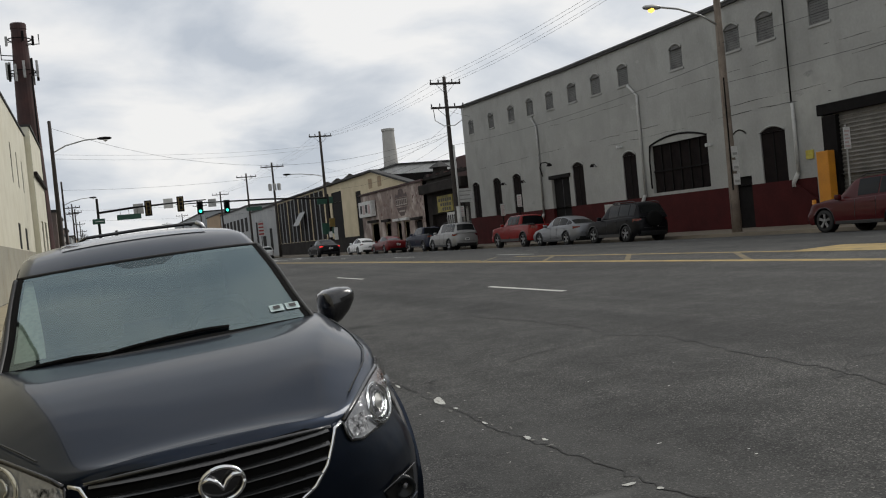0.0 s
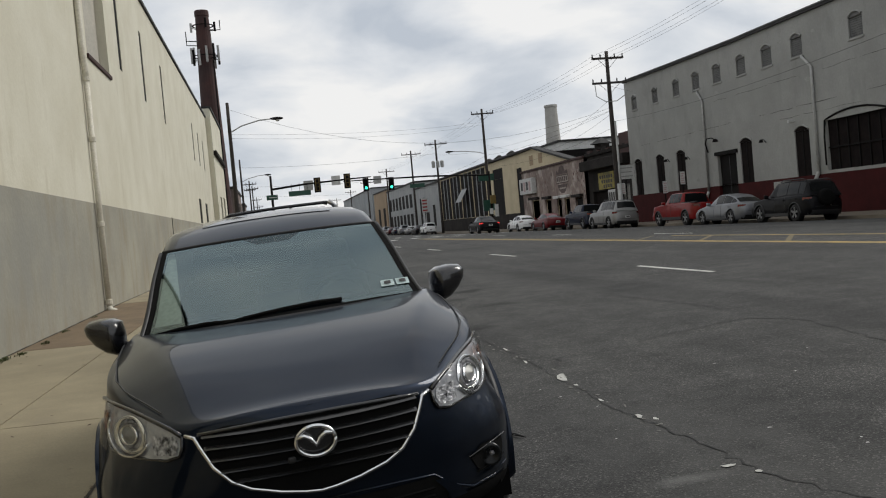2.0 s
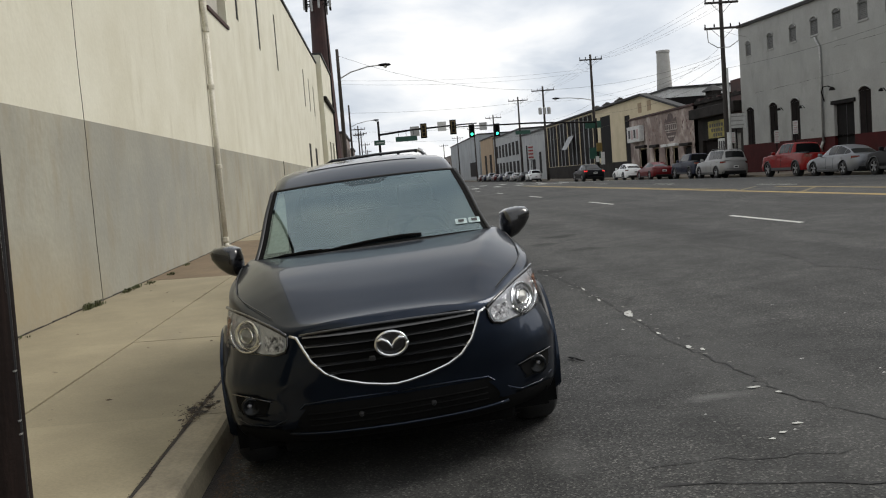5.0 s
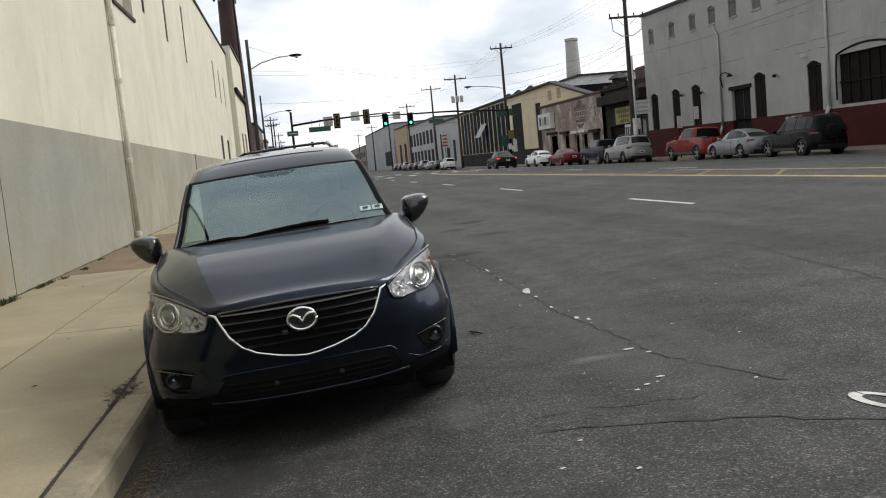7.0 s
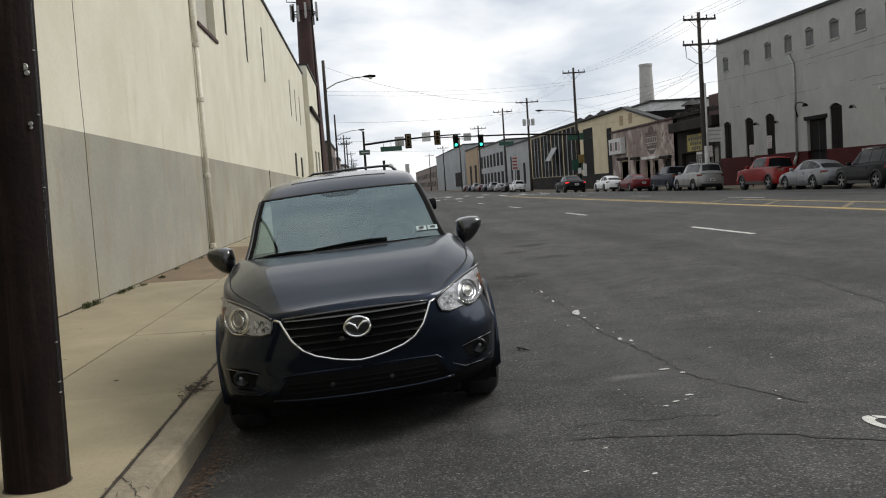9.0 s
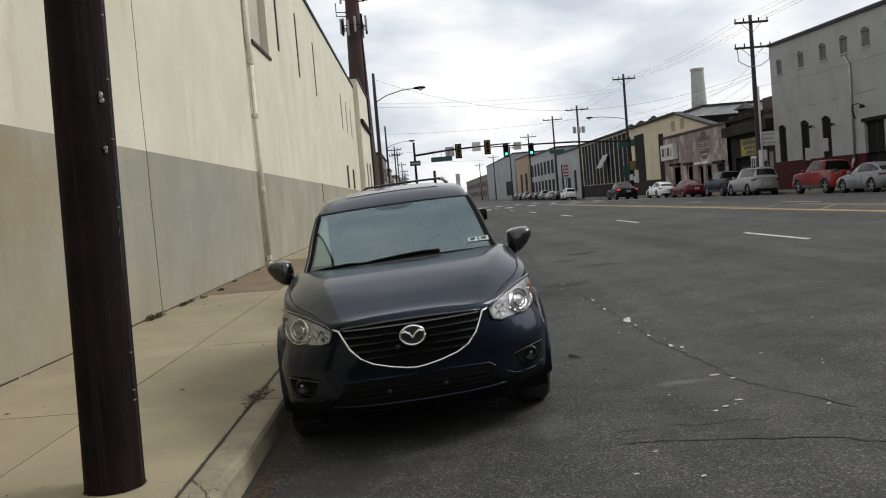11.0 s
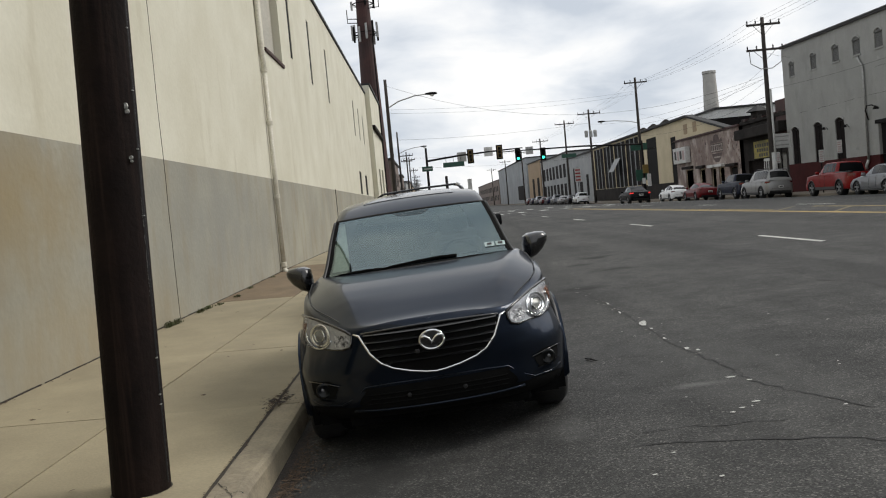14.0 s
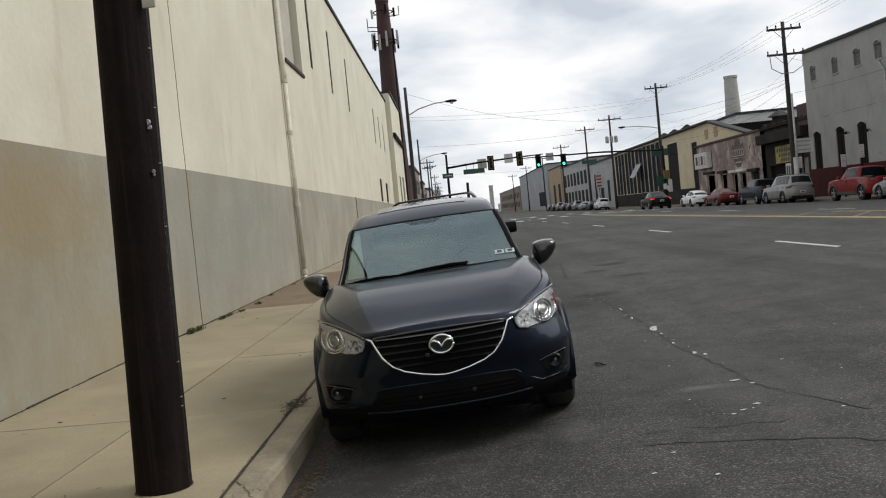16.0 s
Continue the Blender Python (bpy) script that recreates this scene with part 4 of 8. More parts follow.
# ---- the long grey brick works across the street ----
works = thing("brick_works", (27.8, 20, 0), "long grey painted two-storey brick works with an oxblood base", "building", kind="structure")
RED = 2.2
ups = [(58.7, 0.9), (55.1, 0.9), (51.8, 0.95), (49.0, 0.95), (46.3, 0.95), (43.5, 1.0), (40.8, 1.0), (38.0, 1.0), (33.3, 1.0), (29.2, 1.0), (27.1, 1.05), (24.1, 1.05), (20.4, 1.05), (16.0, 1.05), (12.0, 1.05)]
up_holes = [(y - w / 2, y + w / 2, 8.15 + 0.009 * (y - 30), 9.10 + 0.005 * (y - 30)) for y, w in ups]
low = [(58.35, 59.35, 2.2, 4.6), (54.6, 55.6, 2.2, 4.6), (51.4, 52.4, 2.2, 4.6), (43.1, 44.1, 2.2, 4.5), (37.6, 38.6, 2.2, 4.5), (26.6, 27.8, 2.2, 4.3)]
low = [(a - 0.14, b + 0.14, c, d) for a, b, c, d in low]
gate = (44.75, 47.0, 0.2, 4.0)
big = (31.5, 36.1, 2.35, 4.75)
small = (28.7, 29.8, 0.2, 2.6)
garage = (15.5, 24.4, 0.1, 4.9)
cut = lambda hs, a, b: [(h[0], h[1], max(h[2], a), min(h[3], b)) for h in hs if h[2] < b and h[3] > a]
allh = up_holes + low + [gate, big, small, garage]
part("upper_wall", front(bmesh.new(), WALL_R, -30, 60.3, RED, 10.1, cut(allh, RED, 10.1), 0.25, -1), FACADE, works)
part("base_wall", front(bmesh.new(), WALL_R - 0.012, 24.9, 60.3, -0.3, RED, cut([gate, small], -0.3, RED), 0.25, -1), OXBLOOD, works)
part("base_wall", front(bmesh.new(), WALL_R, -30, 24.9, -0.3, RED, cut([garage], -0.3, RED), 0.25, -1), FACADE, works)
part("core", boxed(WALL_R + 0.26, 60, -30, 60.1, -0.3, 10.05), PANE, works)
part("end_wall", boxed(WALL_R + 0.004, 60, 60.1, 60.32, -0.3, 10.5), FACADE, works)
EAVES = ((-30, 10.22), (22, 10.22), (33, 10.22), (44, 10.26), (52, 10.42), (60.32, 10.62))


def eaves_band(x0, x1, drop0, rise):
    """A band that follows the sagging eaves line; drop0 below it (or down to a height when positive) and rise above it."""
    b = bmesh.new()
    rows = []
    for y, z in EAVES:
        lo = drop0 if drop0 > 1 else z + drop0
        rows.append([b.verts.new(p) for p in ((x0, y, lo), (x1, y, lo), (x1, y, z + rise), (x0, y, z + rise))])
    for a, c in zip(rows, rows[1:]):
        for k in range(4):
            b.faces.new((a[k], a[(k + 1) % 4], c[(k + 1) % 4], c[k]))
    b.faces.new(rows[0])
    b.faces.new(rows[-1][::-1])
    return b


part("parapet_strip", eaves_band(WALL_R, WALL_R + 0.26, 10.1, 0.0), FACADE, works)
part("cornice", eaves_band(WALL_R - 0.14, WALL_R + 0.5, -0.06, 0.08), ROOF_DARK, works)
part("coping", eaves_band(WALL_R - 0.17, WALL_R + 0.45, 0.085, 0.15), LOUVRE, works)
part("roof", boxed(WALL_R + 0.5, 60, -30, 60.3, 10.0, 10.2), ROOF_DARK, works)
for (y, w), h in zip(ups, up_holes):
    wdw = part("arched_window", boxed(WALL_R + 0.10, WALL_R + 0.14, h[0], h[1], h[2], h[3]), IRON, works, "small arched window with slatted cover")
    part("slats", slats(WALL_R + 0.06, h[0], h[1], h[2], h[3], 9, -1), LOUVRE, wdw)
    b, pts = arch(WALL_R, h[0], h[1], h[3], 0.2, -1)
    part("arch_head", b, LOUVRE, wdw)
    part("arch_brow", tubed([(WALL_R - 0.02, a, c + 0.04) for a, c in pts], 0.05, 5), FACADE, wdw)
    part("sill", boxed(WALL_R - 0.05, WALL_R + 0.12, h[0] - 0.08, h[1] + 0.08, h[2] - 0.09, h[2] + 0.005), FACADE, wdw)
for h in low:
    wdw = part("tall_window", boxed(WALL_R + 0.06, WALL_R + 0.10, h[0], h[1], h[2], h[3]), RUST, works, "tall arched window blanked with dark mesh")
    b, pts = arch(WALL_R, h[0], h[1], h[3], 0.22, -1)
    part("arch_head", b, RUST, wdw)
    part("mullion", boxed(WALL_R + 0.03, WALL_R + 0.06, (h[0] + h[1]) / 2 - 0.03, (h[0] + h[1]) / 2 + 0.03, h[2], h[3]), IRON, wdw)
    part("arch_brow", tubed([(WALL_R - 0.015, a, c + 0.04) for a, c in pts], 0.045, 5), FACADE, wdw)
# broad arched opening behind dark mesh
wdw = part("broad_window", boxed(WALL_R + 0.16, WALL_R + 0.2, *big), RUST, works, "broad arched opening covered with rusty mesh")
b, pts = arch(WALL_R, big[0], big[1], big[3], 0.33, -1, 14)
part("arch_head", b, FACADE, wdw)
part("arch_brow", tubed([(WALL_R - 0.02, a, c + 0.02) for a, c in pts] + [(WALL_R - 0.02, big[1] + 0.1, 4.0), (WALL_R - 0.02, big[1] + 0.1, 2.6)], 0.05, 5), IRON, wdw)
for k in range(1, 6):
    yy = big[0] + (big[1] - big[0]) * k / 6
    part("mesh_bar", boxed(WALL_R + 0.1, WALL_R + 0.16, yy - 0.03, yy + 0.03, big[2], big[3]), IRON, wdw)
part("mesh_bar", boxed(WALL_R + 0.09, WALL_R + 0.155, big[0], big[1], 3.4, 3.47), IRON, wdw)
# doorways
d1 = part("doorway", boxed(WALL_R + 0.18, WALL_R + 0.22, *gate), IRON, works, "dark double gate under a lintel")
part("lintel", boxed(WALL_R - 0.1, WALL_R + 0.1, gate[0] - 0.2, gate[1] + 0.2, 4.0, 4.22, bevel=0.02), IRON, d1)
part("leaf_gap", boxed(WALL_R + 0.16, WALL_R + 0.185, 45.85, 45.9, 0.3, 3.9), BLACK, d1)
d2 = part("door", boxed(WALL_R + 0.12, WALL_R + 0.16, *small), IRON, works, "dark steel door")
part("blind_arch", tubed([(WALL_R - 0.005, 29.75 - 0.95 * k / 8, 4.45 + 0.2 * (1 - (k / 4 - 1) ** 2)) for k in range(9)], 0.035, 5), SOOT_WALL, works)
# roller door and its orange guard post
g1 = part("roller_door", boxed(WALL_R + 0.2, WALL_R + 0.24, *garage), SHUTTER, works, "dull steel roller shutter")
for k in range(30):
    z = 0.15 + 0.157 * k
    part("shutter_slat", tubed([(WALL_R + 0.2, 15.6, z), (WALL_R + 0.2, 23.9, z)], 0.05, 6), SHUTTER, g1)
part("shutter_hood", boxed(WALL_R - 0.06, WALL_R + 0.22, 15.3, 24.6, 4.55, 4.98, bevel=0.03), IRON, g1)
part("guide_rail", boxed(WALL_R - 0.02, WALL_R + 0.22, 23.7, 24.4, 0.1, 4.5), IRON, g1)
post = thing("guard_post", (27.5, 24.0, 0.2), "orange painted steel guard post beside the roller door", "bollard")
part("post", boxed(27.30, 27.66, 23.75, 24.35, 0.1, 3.15, bevel=0.03), ORANGE, post)
post2 = thing("low_guard_post", (27.25, 24.6, 0.2), "short yellow guard post", "bollard")
part("post", tubed([(27.25, 24.6, 0.1), (27.25, 24.6, 1.3)], 0.08, 10), ORANGE, post2, smooth=True)
ramp = bmesh.new()
tri = [[ramp.verts.new((x, *p)) for p in ((24.9, 1.35), (26.2, 2.2), (26.2, 0.1), (24.9, 0.1))] for x in (WALL_R - 0.12, WALL_R - 0.013)]
ramp.faces.new(tri[0]), ramp.faces.new(tri[1][::-1])
for k in range(4):
    ramp.faces.new((tri[0][k], tri[0][(k + 1) % 4], tri[1][(k + 1) % 4], tri[1][k]))
part("sloping_buttress", ramp, OXBLOOD, works)
# string course cracks
for z, y0, y1, r in ((5.75, 24, 33, 0.010), (5.75, 35, 42, 0.012), (5.8, 45, 58, 0.010), (5.35, 25.6, 31.0, 0.016), (5.3, 33, 40.0, 0.010), (7.2, 12, 24, 0.011), (7.25, 27, 36, 0.009), (7.3, 38, 47, 0.008), (6.6, 14, 23, 0.013), (5.45, 16, 24, 0.014)):
    y = y0
    while y < y1:
        ye = min(y + rng.uniform(1.2, 4.5), y1)
        pts = [(WALL_R - 0.002, q, z + 0.07 * noise.noise((q * 0.9, z, 0)) - 0.003 * (q - 30)) for q in np.linspace(y, ye, 7)]
        part("string_crack", tubed(pts, [r * f * rng.uniform(0.6, 1.2) for f in (0.3, 0.9, 1, 1, 1, 0.8, 0.3)], 4), SOOT_WALL, works)
        y = ye + rng.uniform(0.05, 0.9)
for k in range(20):
    yc, zc = rng.uniform(14, 59), rng.uniform(2.6, 9.8)
    if any(h[0] - 0.5 < yc < h[1] + 0.5 and h[2] - 0.5 < zc < h[3] + 0.7 for h in allh):
        continue
    n, rad = 9, rng.uniform(0.08, 0.42)
    b = bmesh.new()
    b.faces.new([b.verts.new((WALL_R - 0.0035 - 0.00005 * k, yc + rad * rng.uniform(0.6, 1.5) * math.cos(q * math.tau / n), zc + 0.6 * rad * rng.uniform(0.5, 1.3) * math.sin(q * math.tau / n))) for q in range(n)])
    part("paint_patch", b, FACADE_PATCH[k % 2], works)

# drainpipes and small fittings on the works
for y, ztop, zbot, mat, off in ((48.2, 7.5, 1.9, GALV, 0.6), (36.75, 7.5, 2.3, PIPE_GREY, 0.8), (25.85, 10.4, 5.2, IRON, 0.0), (25.80, 5.3, 2.4, PIPE_GREY, 0.0)):
    d = thing("downpipe", (27.7, y, zbot), "pale drainpipe on the works front" if mat is not IRON else "dark drainpipe on the works front", "drainpipe")
    pts = [(WALL_R - 0.1, y, zbot), (WALL_R - 0.1, y, ztop)]
    if off:
        pts += [(WALL_R - 0.1, y + off * 0.9, ztop + 0.6), (WALL_R - 0.02, y + off, ztop + 0.65)]
    part("pipe", tubed(pts, 0.035 if mat is IRON else 0.07, 8), mat, d, smooth=True)
    if mat is not IRON:
        part("pipe_foot", tubed([(WALL_R - 0.1, y, zbot + 0.05), (WALL_R - 0.12, y + 0.25, zbot - 0.3), (WALL_R - 0.12, y + 0.25, zbot - 0.5)], 0.09, 8), mat, d, smooth=True)
gn = thing("gooseneck_lamp", (27.7, 48.0, 4.3), "dark gooseneck lamp arching over the works gate", "lamp")
part("arm", tubed([(WALL_R - 0.03, 48.05, 4.3), (WALL_R - 0.25, 47.9, 4.85), (WALL_R - 0.4, 47.4, 5.1), (WALL_R - 0.45, 46.7, 5.08), (WALL_R - 0.45, 46.3, 4.95)], 0.035, 6), IRON, gn, smooth=True)
part("head", lathe(bmesh.new(), [(0.03, 0.12), (0.14, 0.03), (0.18, -0.08)], (WALL_R - 0.45, 46.25, 4.88), "z", 10), IRON, gn)
for y, z in ((53.6, 4.2), (41.5, 4.25), (50.6, 4.1)):
    w = thing("wall_lamp", (27.6, y, z), "small dark bracket lamp on the works wall", "lamp")
    part("arm", tubed([(WALL_R, y, z), (WALL_R - 0.15, y, z + 0.18), (WALL_R - 0.28, y, z + 0.12)], 0.022, 6), IRON, w)
    part("head", lathe(bmesh.new(), [(0.02, 0.1), (0.10, 0.03), (0.13, -0.08)], (WALL_R - 0.28, y, z + 0.09), "z", 10), IRON, w)
for y, z in ((31.2, 4.2), (36.7 + 2.0, 5.0)):
    c = thing("security_camera", (27.6, y, z), "small white security camera on the works wall", "camera")
    part("bracket", boxed(WALL_R - 0.12, WALL_R, y - 0.04, y + 0.04, z, z + 0.08), SIGN_WHITE, c)
    part("housing", boxed(WALL_R - 0.34, WALL_R - 0.1, y - 0.07, y + 0.07, z - 0.02, z + 0.13, bevel=0.02), SIGN_WHITE, c)
c = thing("wall_cabinet", (27.6, 39.8, 0.4), "grey utility cabinet against the oxblood wall", "cabinet")
part("body", boxed(27.35, 27.75, 39.3, 40.3, 0.35, 2.05, bevel=0.02), GALV, c)
part("door", boxed(27.33, 27.352, 39.38, 40.22, 0.45, 1.95), FACADE, c)


def notice(name, x, y, z, w, h, face, label, lines=4, ink=None, group=""):
    """A flat sign facing the camera's end of the street, with bars for writing."""
    s = thing(name, (x, y, z), label, "sign", group)
    part("plate", boxed(x - w / 2, x + w / 2, y - 0.012, y + 0.012, z - h / 2, z + h / 2), face, s)
    for k in range(lines):
        zz = z + h / 2 - h * (k + 0.7) / (lines + 0.4)
        ww = w * (0.36 if k % 2 else 0.42)
        part("printed_bar", boxed(x - ww, x + ww, y - 0.018, y - 0.0125, zz - h / lines * 0.11, zz + h / lines * 0.11), ink or INK, s)
    return s


for y, x, h in ((21.0, 25.5, 3.5), (46.5, 25.2, 3.1), (49.2, 25.3, 2.7), (56.0, 25.3, 3.0)):
    g = pave_r(x, y)
    p = thing("sign_post", (x, y, g), "slim galvanised parking sign post on the pavement", "sign post", "parking sign posts")
    part("post", tubed([(x, y, g - 0.1), (x, y, g + h)], 0.035, 6), GALV if y < 40 else IRON, p)
    sg = part("sign_plate", boxed(x - 0.15, x + 0.15, y - 0.05, y - 0.036, g + h - 0.85, g + h - 0.1), SIGN_WHITE, p, "white and red parking sign")
    for k in range(5):
        part("printed_bar", boxed(x - 0.11, x + 0.11 - 0.05 * (k % 2), y - 0.056, y - 0.0505, g + h - 0.26 - 0.13 * k, g + h - 0.20 - 0.13 * k), SIGN_RED, sg)
notice("street_notice", 26.2, 57.5, 3.9, 1.3, 1.0, SIGN_WHITE, "white notice board on a post by the works corner", 3, FACADE)
p = thing("notice_post", (26.2, 57.55, 0.2), "dark post of the notice board", "post")
part("post", tubed([(26.2, 57.56, 0.0), (26.2, 57.56, 4.3)], 0.05, 6), IRON, p)
tagged(part("yellow_notice", boxed(27.74, 27.79, 24.95, 25.35, 2.95, 3.3), SIGN_YELLOW), "small yellow notice on the works wall", "sign")

# ---- soot-dark shop with a yellow board ----
dark = thing("dark_shop", (27.8, 65, 0), "soot-dark low shop with metal canopy and shuttered door", "building", kind="structure")
part("wall", front(bmesh.new(), 28.1, 60.5, 70.4, -0.3, 5.9, [(61.5, 65.0, 0.0, 3.2), (66, 69.5, 0.1, 2.9)], 0.35, -1), SOOT_WALL, dark)
part("core", boxed(28.45, 44, 60.5, 70.3, -0.3, 5.88), PANE, dark)
part("parapet", boxed(27.9, 44, 60.4, 70.5, 5.9, 6.2, bevel=0.05), SOOT_WALL, dark)
part("canopy", boxed(27.3, 28.1, 60.6, 70.3, 4.7, 5.5, bevel=0.05), SOOT_WALL, dark)
part("shutter", slats(28.35, 61.5, 65.0, 0.0, 3.2, 18, -1), SHUTTER, dark)
part("shutter", slats(28.35, 66, 69.5, 0.1, 2.9, 16, -1), RUST, dark)
cup = part("roof_turret", boxed(29.2, 29.9, 69.5, 71.3, 5.9, 7.0, bevel=0.05), SOOT_WALL, dark)
part("turret_cap", lathe(bmesh.new(), [(1.05, 0), (0.5, 0.32), (0.05, 0.55)], (29.55, 70.4, 6.98), "z", 6), ROOF_DARK, cup)
part("brick_pier", boxed(27.95, 28.4, 60.45, 62.6, 3.6, 7.1), BRICK_TOWER, dark)
for k in range(14):
    y = 60.7 + 0.7 * k
    part("roof_scrap", boxed(27.8 + 0.1 * (k % 3), 28.6, y - 0.4, y + rng.uniform(0.1, 0.5), 6.15, 6.22 + rng.uniform(0.0, 0.2)), SOOT_WALL if k % 3 else BRICK_TOWER, dark)
brd = thing("yellow_shop_board", (27.9, 65.8, 3.0), "yellow painted shop board with dark lettering bars", "sign")
part("board", boxed(27.92, 28.02, 64.2, 67.6, 3.0, 4.35), surface("faded_yellow_board", (0.36, 0.30, 0.07), (0.16, 0.14, 0.06), grain=8, blotch=1.1, bump=0.05), brd)
for k in range(3):
    for q in range(6 - k):
        ya = 64.45 + 0.12 * k + 0.5 * q
        part("printed_bar", boxed(27.905, 27.918, ya, ya + 0.3, 3.86 - 0.38 * k, 4.12 - 0.38 * k), INK, brd)
brd = thing("white_shop_board", (27.9, 65.0, 2.0), "white shop board with dark bars", "sign")
part("board", boxed(27.92, 28.02, 63.6, 65.6, 1.7, 2.9), SIGN_WHITE, brd)
for k in range(4):
    part("printed_bar", boxed(27.905, 27.918, 63.8 + 0.45 * k, 64.1 + 0.45 * k, 1.9, 2.7), INK, brd)
back = thing("pale_shed", (40, 100, 0), "pale flat shed roofline behind the shops", "building")
part("wall", boxed(35.6, 60, 100, 118, -0.3, 9.75), surface("white_shed_cladding", (0.66, 0.66, 0.64), (0.56, 0.56, 0.54), grain=6, blotch=0.4, bump=0.1), back)
part("roof", boxed(35.4, 60.2, 99.8, 118.2, 9.75, 9.98), ROOF_DARK, back)

# ---- mural shop ----
shop = thing("mural_shop", (27.8, 80, 0), "faded pink shop front painted with a mural and sign boards", "building", kind="structure")
sh = [(71.5, 73.5, 0.1, 2.6), (75.0, 76.6, 0.1, 2.7), (77.4, 78.8, 0.1, 2.7), (80.6, 82.4, 0.1, 2.8), (84.5, 87.2, 0.1, 2.9)]
part("wall", front(bmesh.new(), 27.85, 70.6, 90.2, -0.3, 5.9, sh, 0.3, -1), MURAL, shop)
part("core", boxed(28.16, 38, 70.6, 90.1, -0.3, 5.85), PANE, shop)
part("coping", boxed(27.7, 28.6, 70.5, 90.3, 5.9, 6.1, bevel=0.03), BRICK_TOWER, shop)
for a, b, c, d in sh:
    part("shop_door", boxed(28.0, 28.05, a + 0.1, b - 0.1, c, d - 0.1), IRON, shop)
    part("hood", boxed(27.5, 27.85, a - 0.2, b + 0.2, d + 0.05, d + 0.3, bevel=0.03), SIGN_WHITE if 74 < a < 79 else SOOT_WALL, shop)
def wall_shape(pts, mat, name, proud=0.012, thing_=None):
    """A flat painted shape on the shop's front, from (y, z) corners."""
    b = bmesh.new()
    b.faces.new([b.verts.new((27.85 - proud, y, z)) for y, z in pts])
    part(name, b, mat, thing_ or shop)


MURAL_BROWN = surface("faded_brown_mural_paint", (0.12, 0.085, 0.075), (0.07, 0.05, 0.045), grain=9, blotch=2, bump=0.1)
MURAL_RED = surface("bared_red_brick", (0.16, 0.075, 0.06), (0.10, 0.05, 0.042), grain=12, blotch=3, bump=0.2)
MURAL_PALE = surface("chalky_mural_paint", (0.40, 0.35, 0.31), (0.30, 0.26, 0.23), grain=9, blotch=2, bump=0.1)
wall_shape(((74.9, 4.95), (75.2, 5.35), (75.7, 5.15), (76.1, 5.65), (76.7, 5.75), (77.3, 5.65), (77.7, 5.15), (78.2, 5.35), (78.5, 4.95)), MURAL_BROWN, "painted_crest")
wall_shape(((74.9, 4.1), (74.9, 4.9), (78.5, 4.9), (78.5, 4.1)), MURAL_BROWN, "painted_band")
wall_shape(((75.05, 4.2), (75.05, 4.8), (78.35, 4.8), (78.35, 4.2)), MURAL_PALE, "painted_panel", 0.018)
for k in range(6):
    wall_shape(((75.2 + 0.53 * k, 4.28), (75.2 + 0.53 * k, 4.72), (75.58 + 0.53 * k, 4.72), (75.58 + 0.53 * k, 4.28)), MURAL_BROWN, "painted_letter_bar", 0.024)
wall_shape(((75.2, 4.0), (78.2, 4.0), (77.7, 3.5), (77.2, 3.2), (76.2, 3.2), (75.7, 3.5)), MURAL_BROWN, "painted_shield")
wall_shape(((75.7, 3.72), (77.7, 3.72), (77.5, 3.58), (75.9, 3.58)), MURAL_PALE, "painted_panel", 0.018)
# flaked patches, thickest towards the near corner
for k in range(110):
    yc = 70.8 + 18.5 * rng.random() ** 1.9
    zc = rng.uniform(2.9, 5.7) if rng.random() < 0.8 else rng.uniform(0.4, 2.9)
    if 74.7 < yc < 78.7 and zc > 3.1 or any(h[0] - 0.4 < yc < h[1] + 0.4 and zc < h[3] + 0.5 for h in sh):
        continue
    n = 7
    rad = rng.uniform(0.04, 0.15)
    wall_shape([(yc + rad * rng.uniform(0.5, 1.3) * math.cos(q * math.tau / n), zc + 1.5 * rad * rng.uniform(0.5, 1.3) * math.sin(q * math.tau / n)) for q in range(n)],
               (MURAL_RED, MURAL_PALE, MURAL_BROWN)[k % 3], "flaked_patch", 0.004 + 0.0001 * (k % 40))
sb = thing("projecting_sign", (27.5, 87.2, 3.7), "white box sign with red and dark bars on the mural shop", "sign")
part("box", boxed(27.3, 27.8, 84.9, 89.4, 3.6, 5.2, bevel=0.03), SIGN_WHITE, sb)
for k in range(4):
    part("printed_bar", boxed(27.28, 27.298, 85.3 + 0.95 * k, 85.95 + 0.95 * k, 3.9 + 0.1 * (k % 2), 4.85), INK if k % 2 else SIGN_RED, sb)

# ---- buff gabled hall with tall dark bays ----
hall = thing("gabled_hall", (28, 110, 0), "buff gabled hall with tall dark bays and a long eave", "building", kind="structure")
HX = 28.0
bays = [(90.5, 92.6, 0.9, 6.6), (98.6, 103.4, 0.9, 7.2)] + [(107.2 + 2.55 * k, 109.55 + 2.55 * k, 1.8, 7.9) for k in range(12)]
part("wall", front(bmesh.new(), HX, 74.0, 138.4, -0.4, 6.0, cut(bays, -0.4, 6.0), 0.05, -1), BUFF, hall)
part("upper_wall", front(bmesh.new(), HX, 90.2, 138.4, 6.0, 8.1, cut(bays, 6.0, 8.1), 0.05, -1), BUFF, hall)
bm = bmesh.new()
bm.faces.new([bm.verts.new(p) for p in ((HX, 74.0, 6.0), (HX, 90.2, 6.0), (HX, 90.2, 8.1), (HX, 85.5, 8.15))])
part("gable", bm, BUFF, hall)
part("core", boxed(HX + 0.055, 52, 74.4, 138.3, -0.4, 6.0), IRON, hall)
part("core", boxed(HX + 0.055, 52, 88.0, 138.3, 6.0, 7.9), IRON, hall)
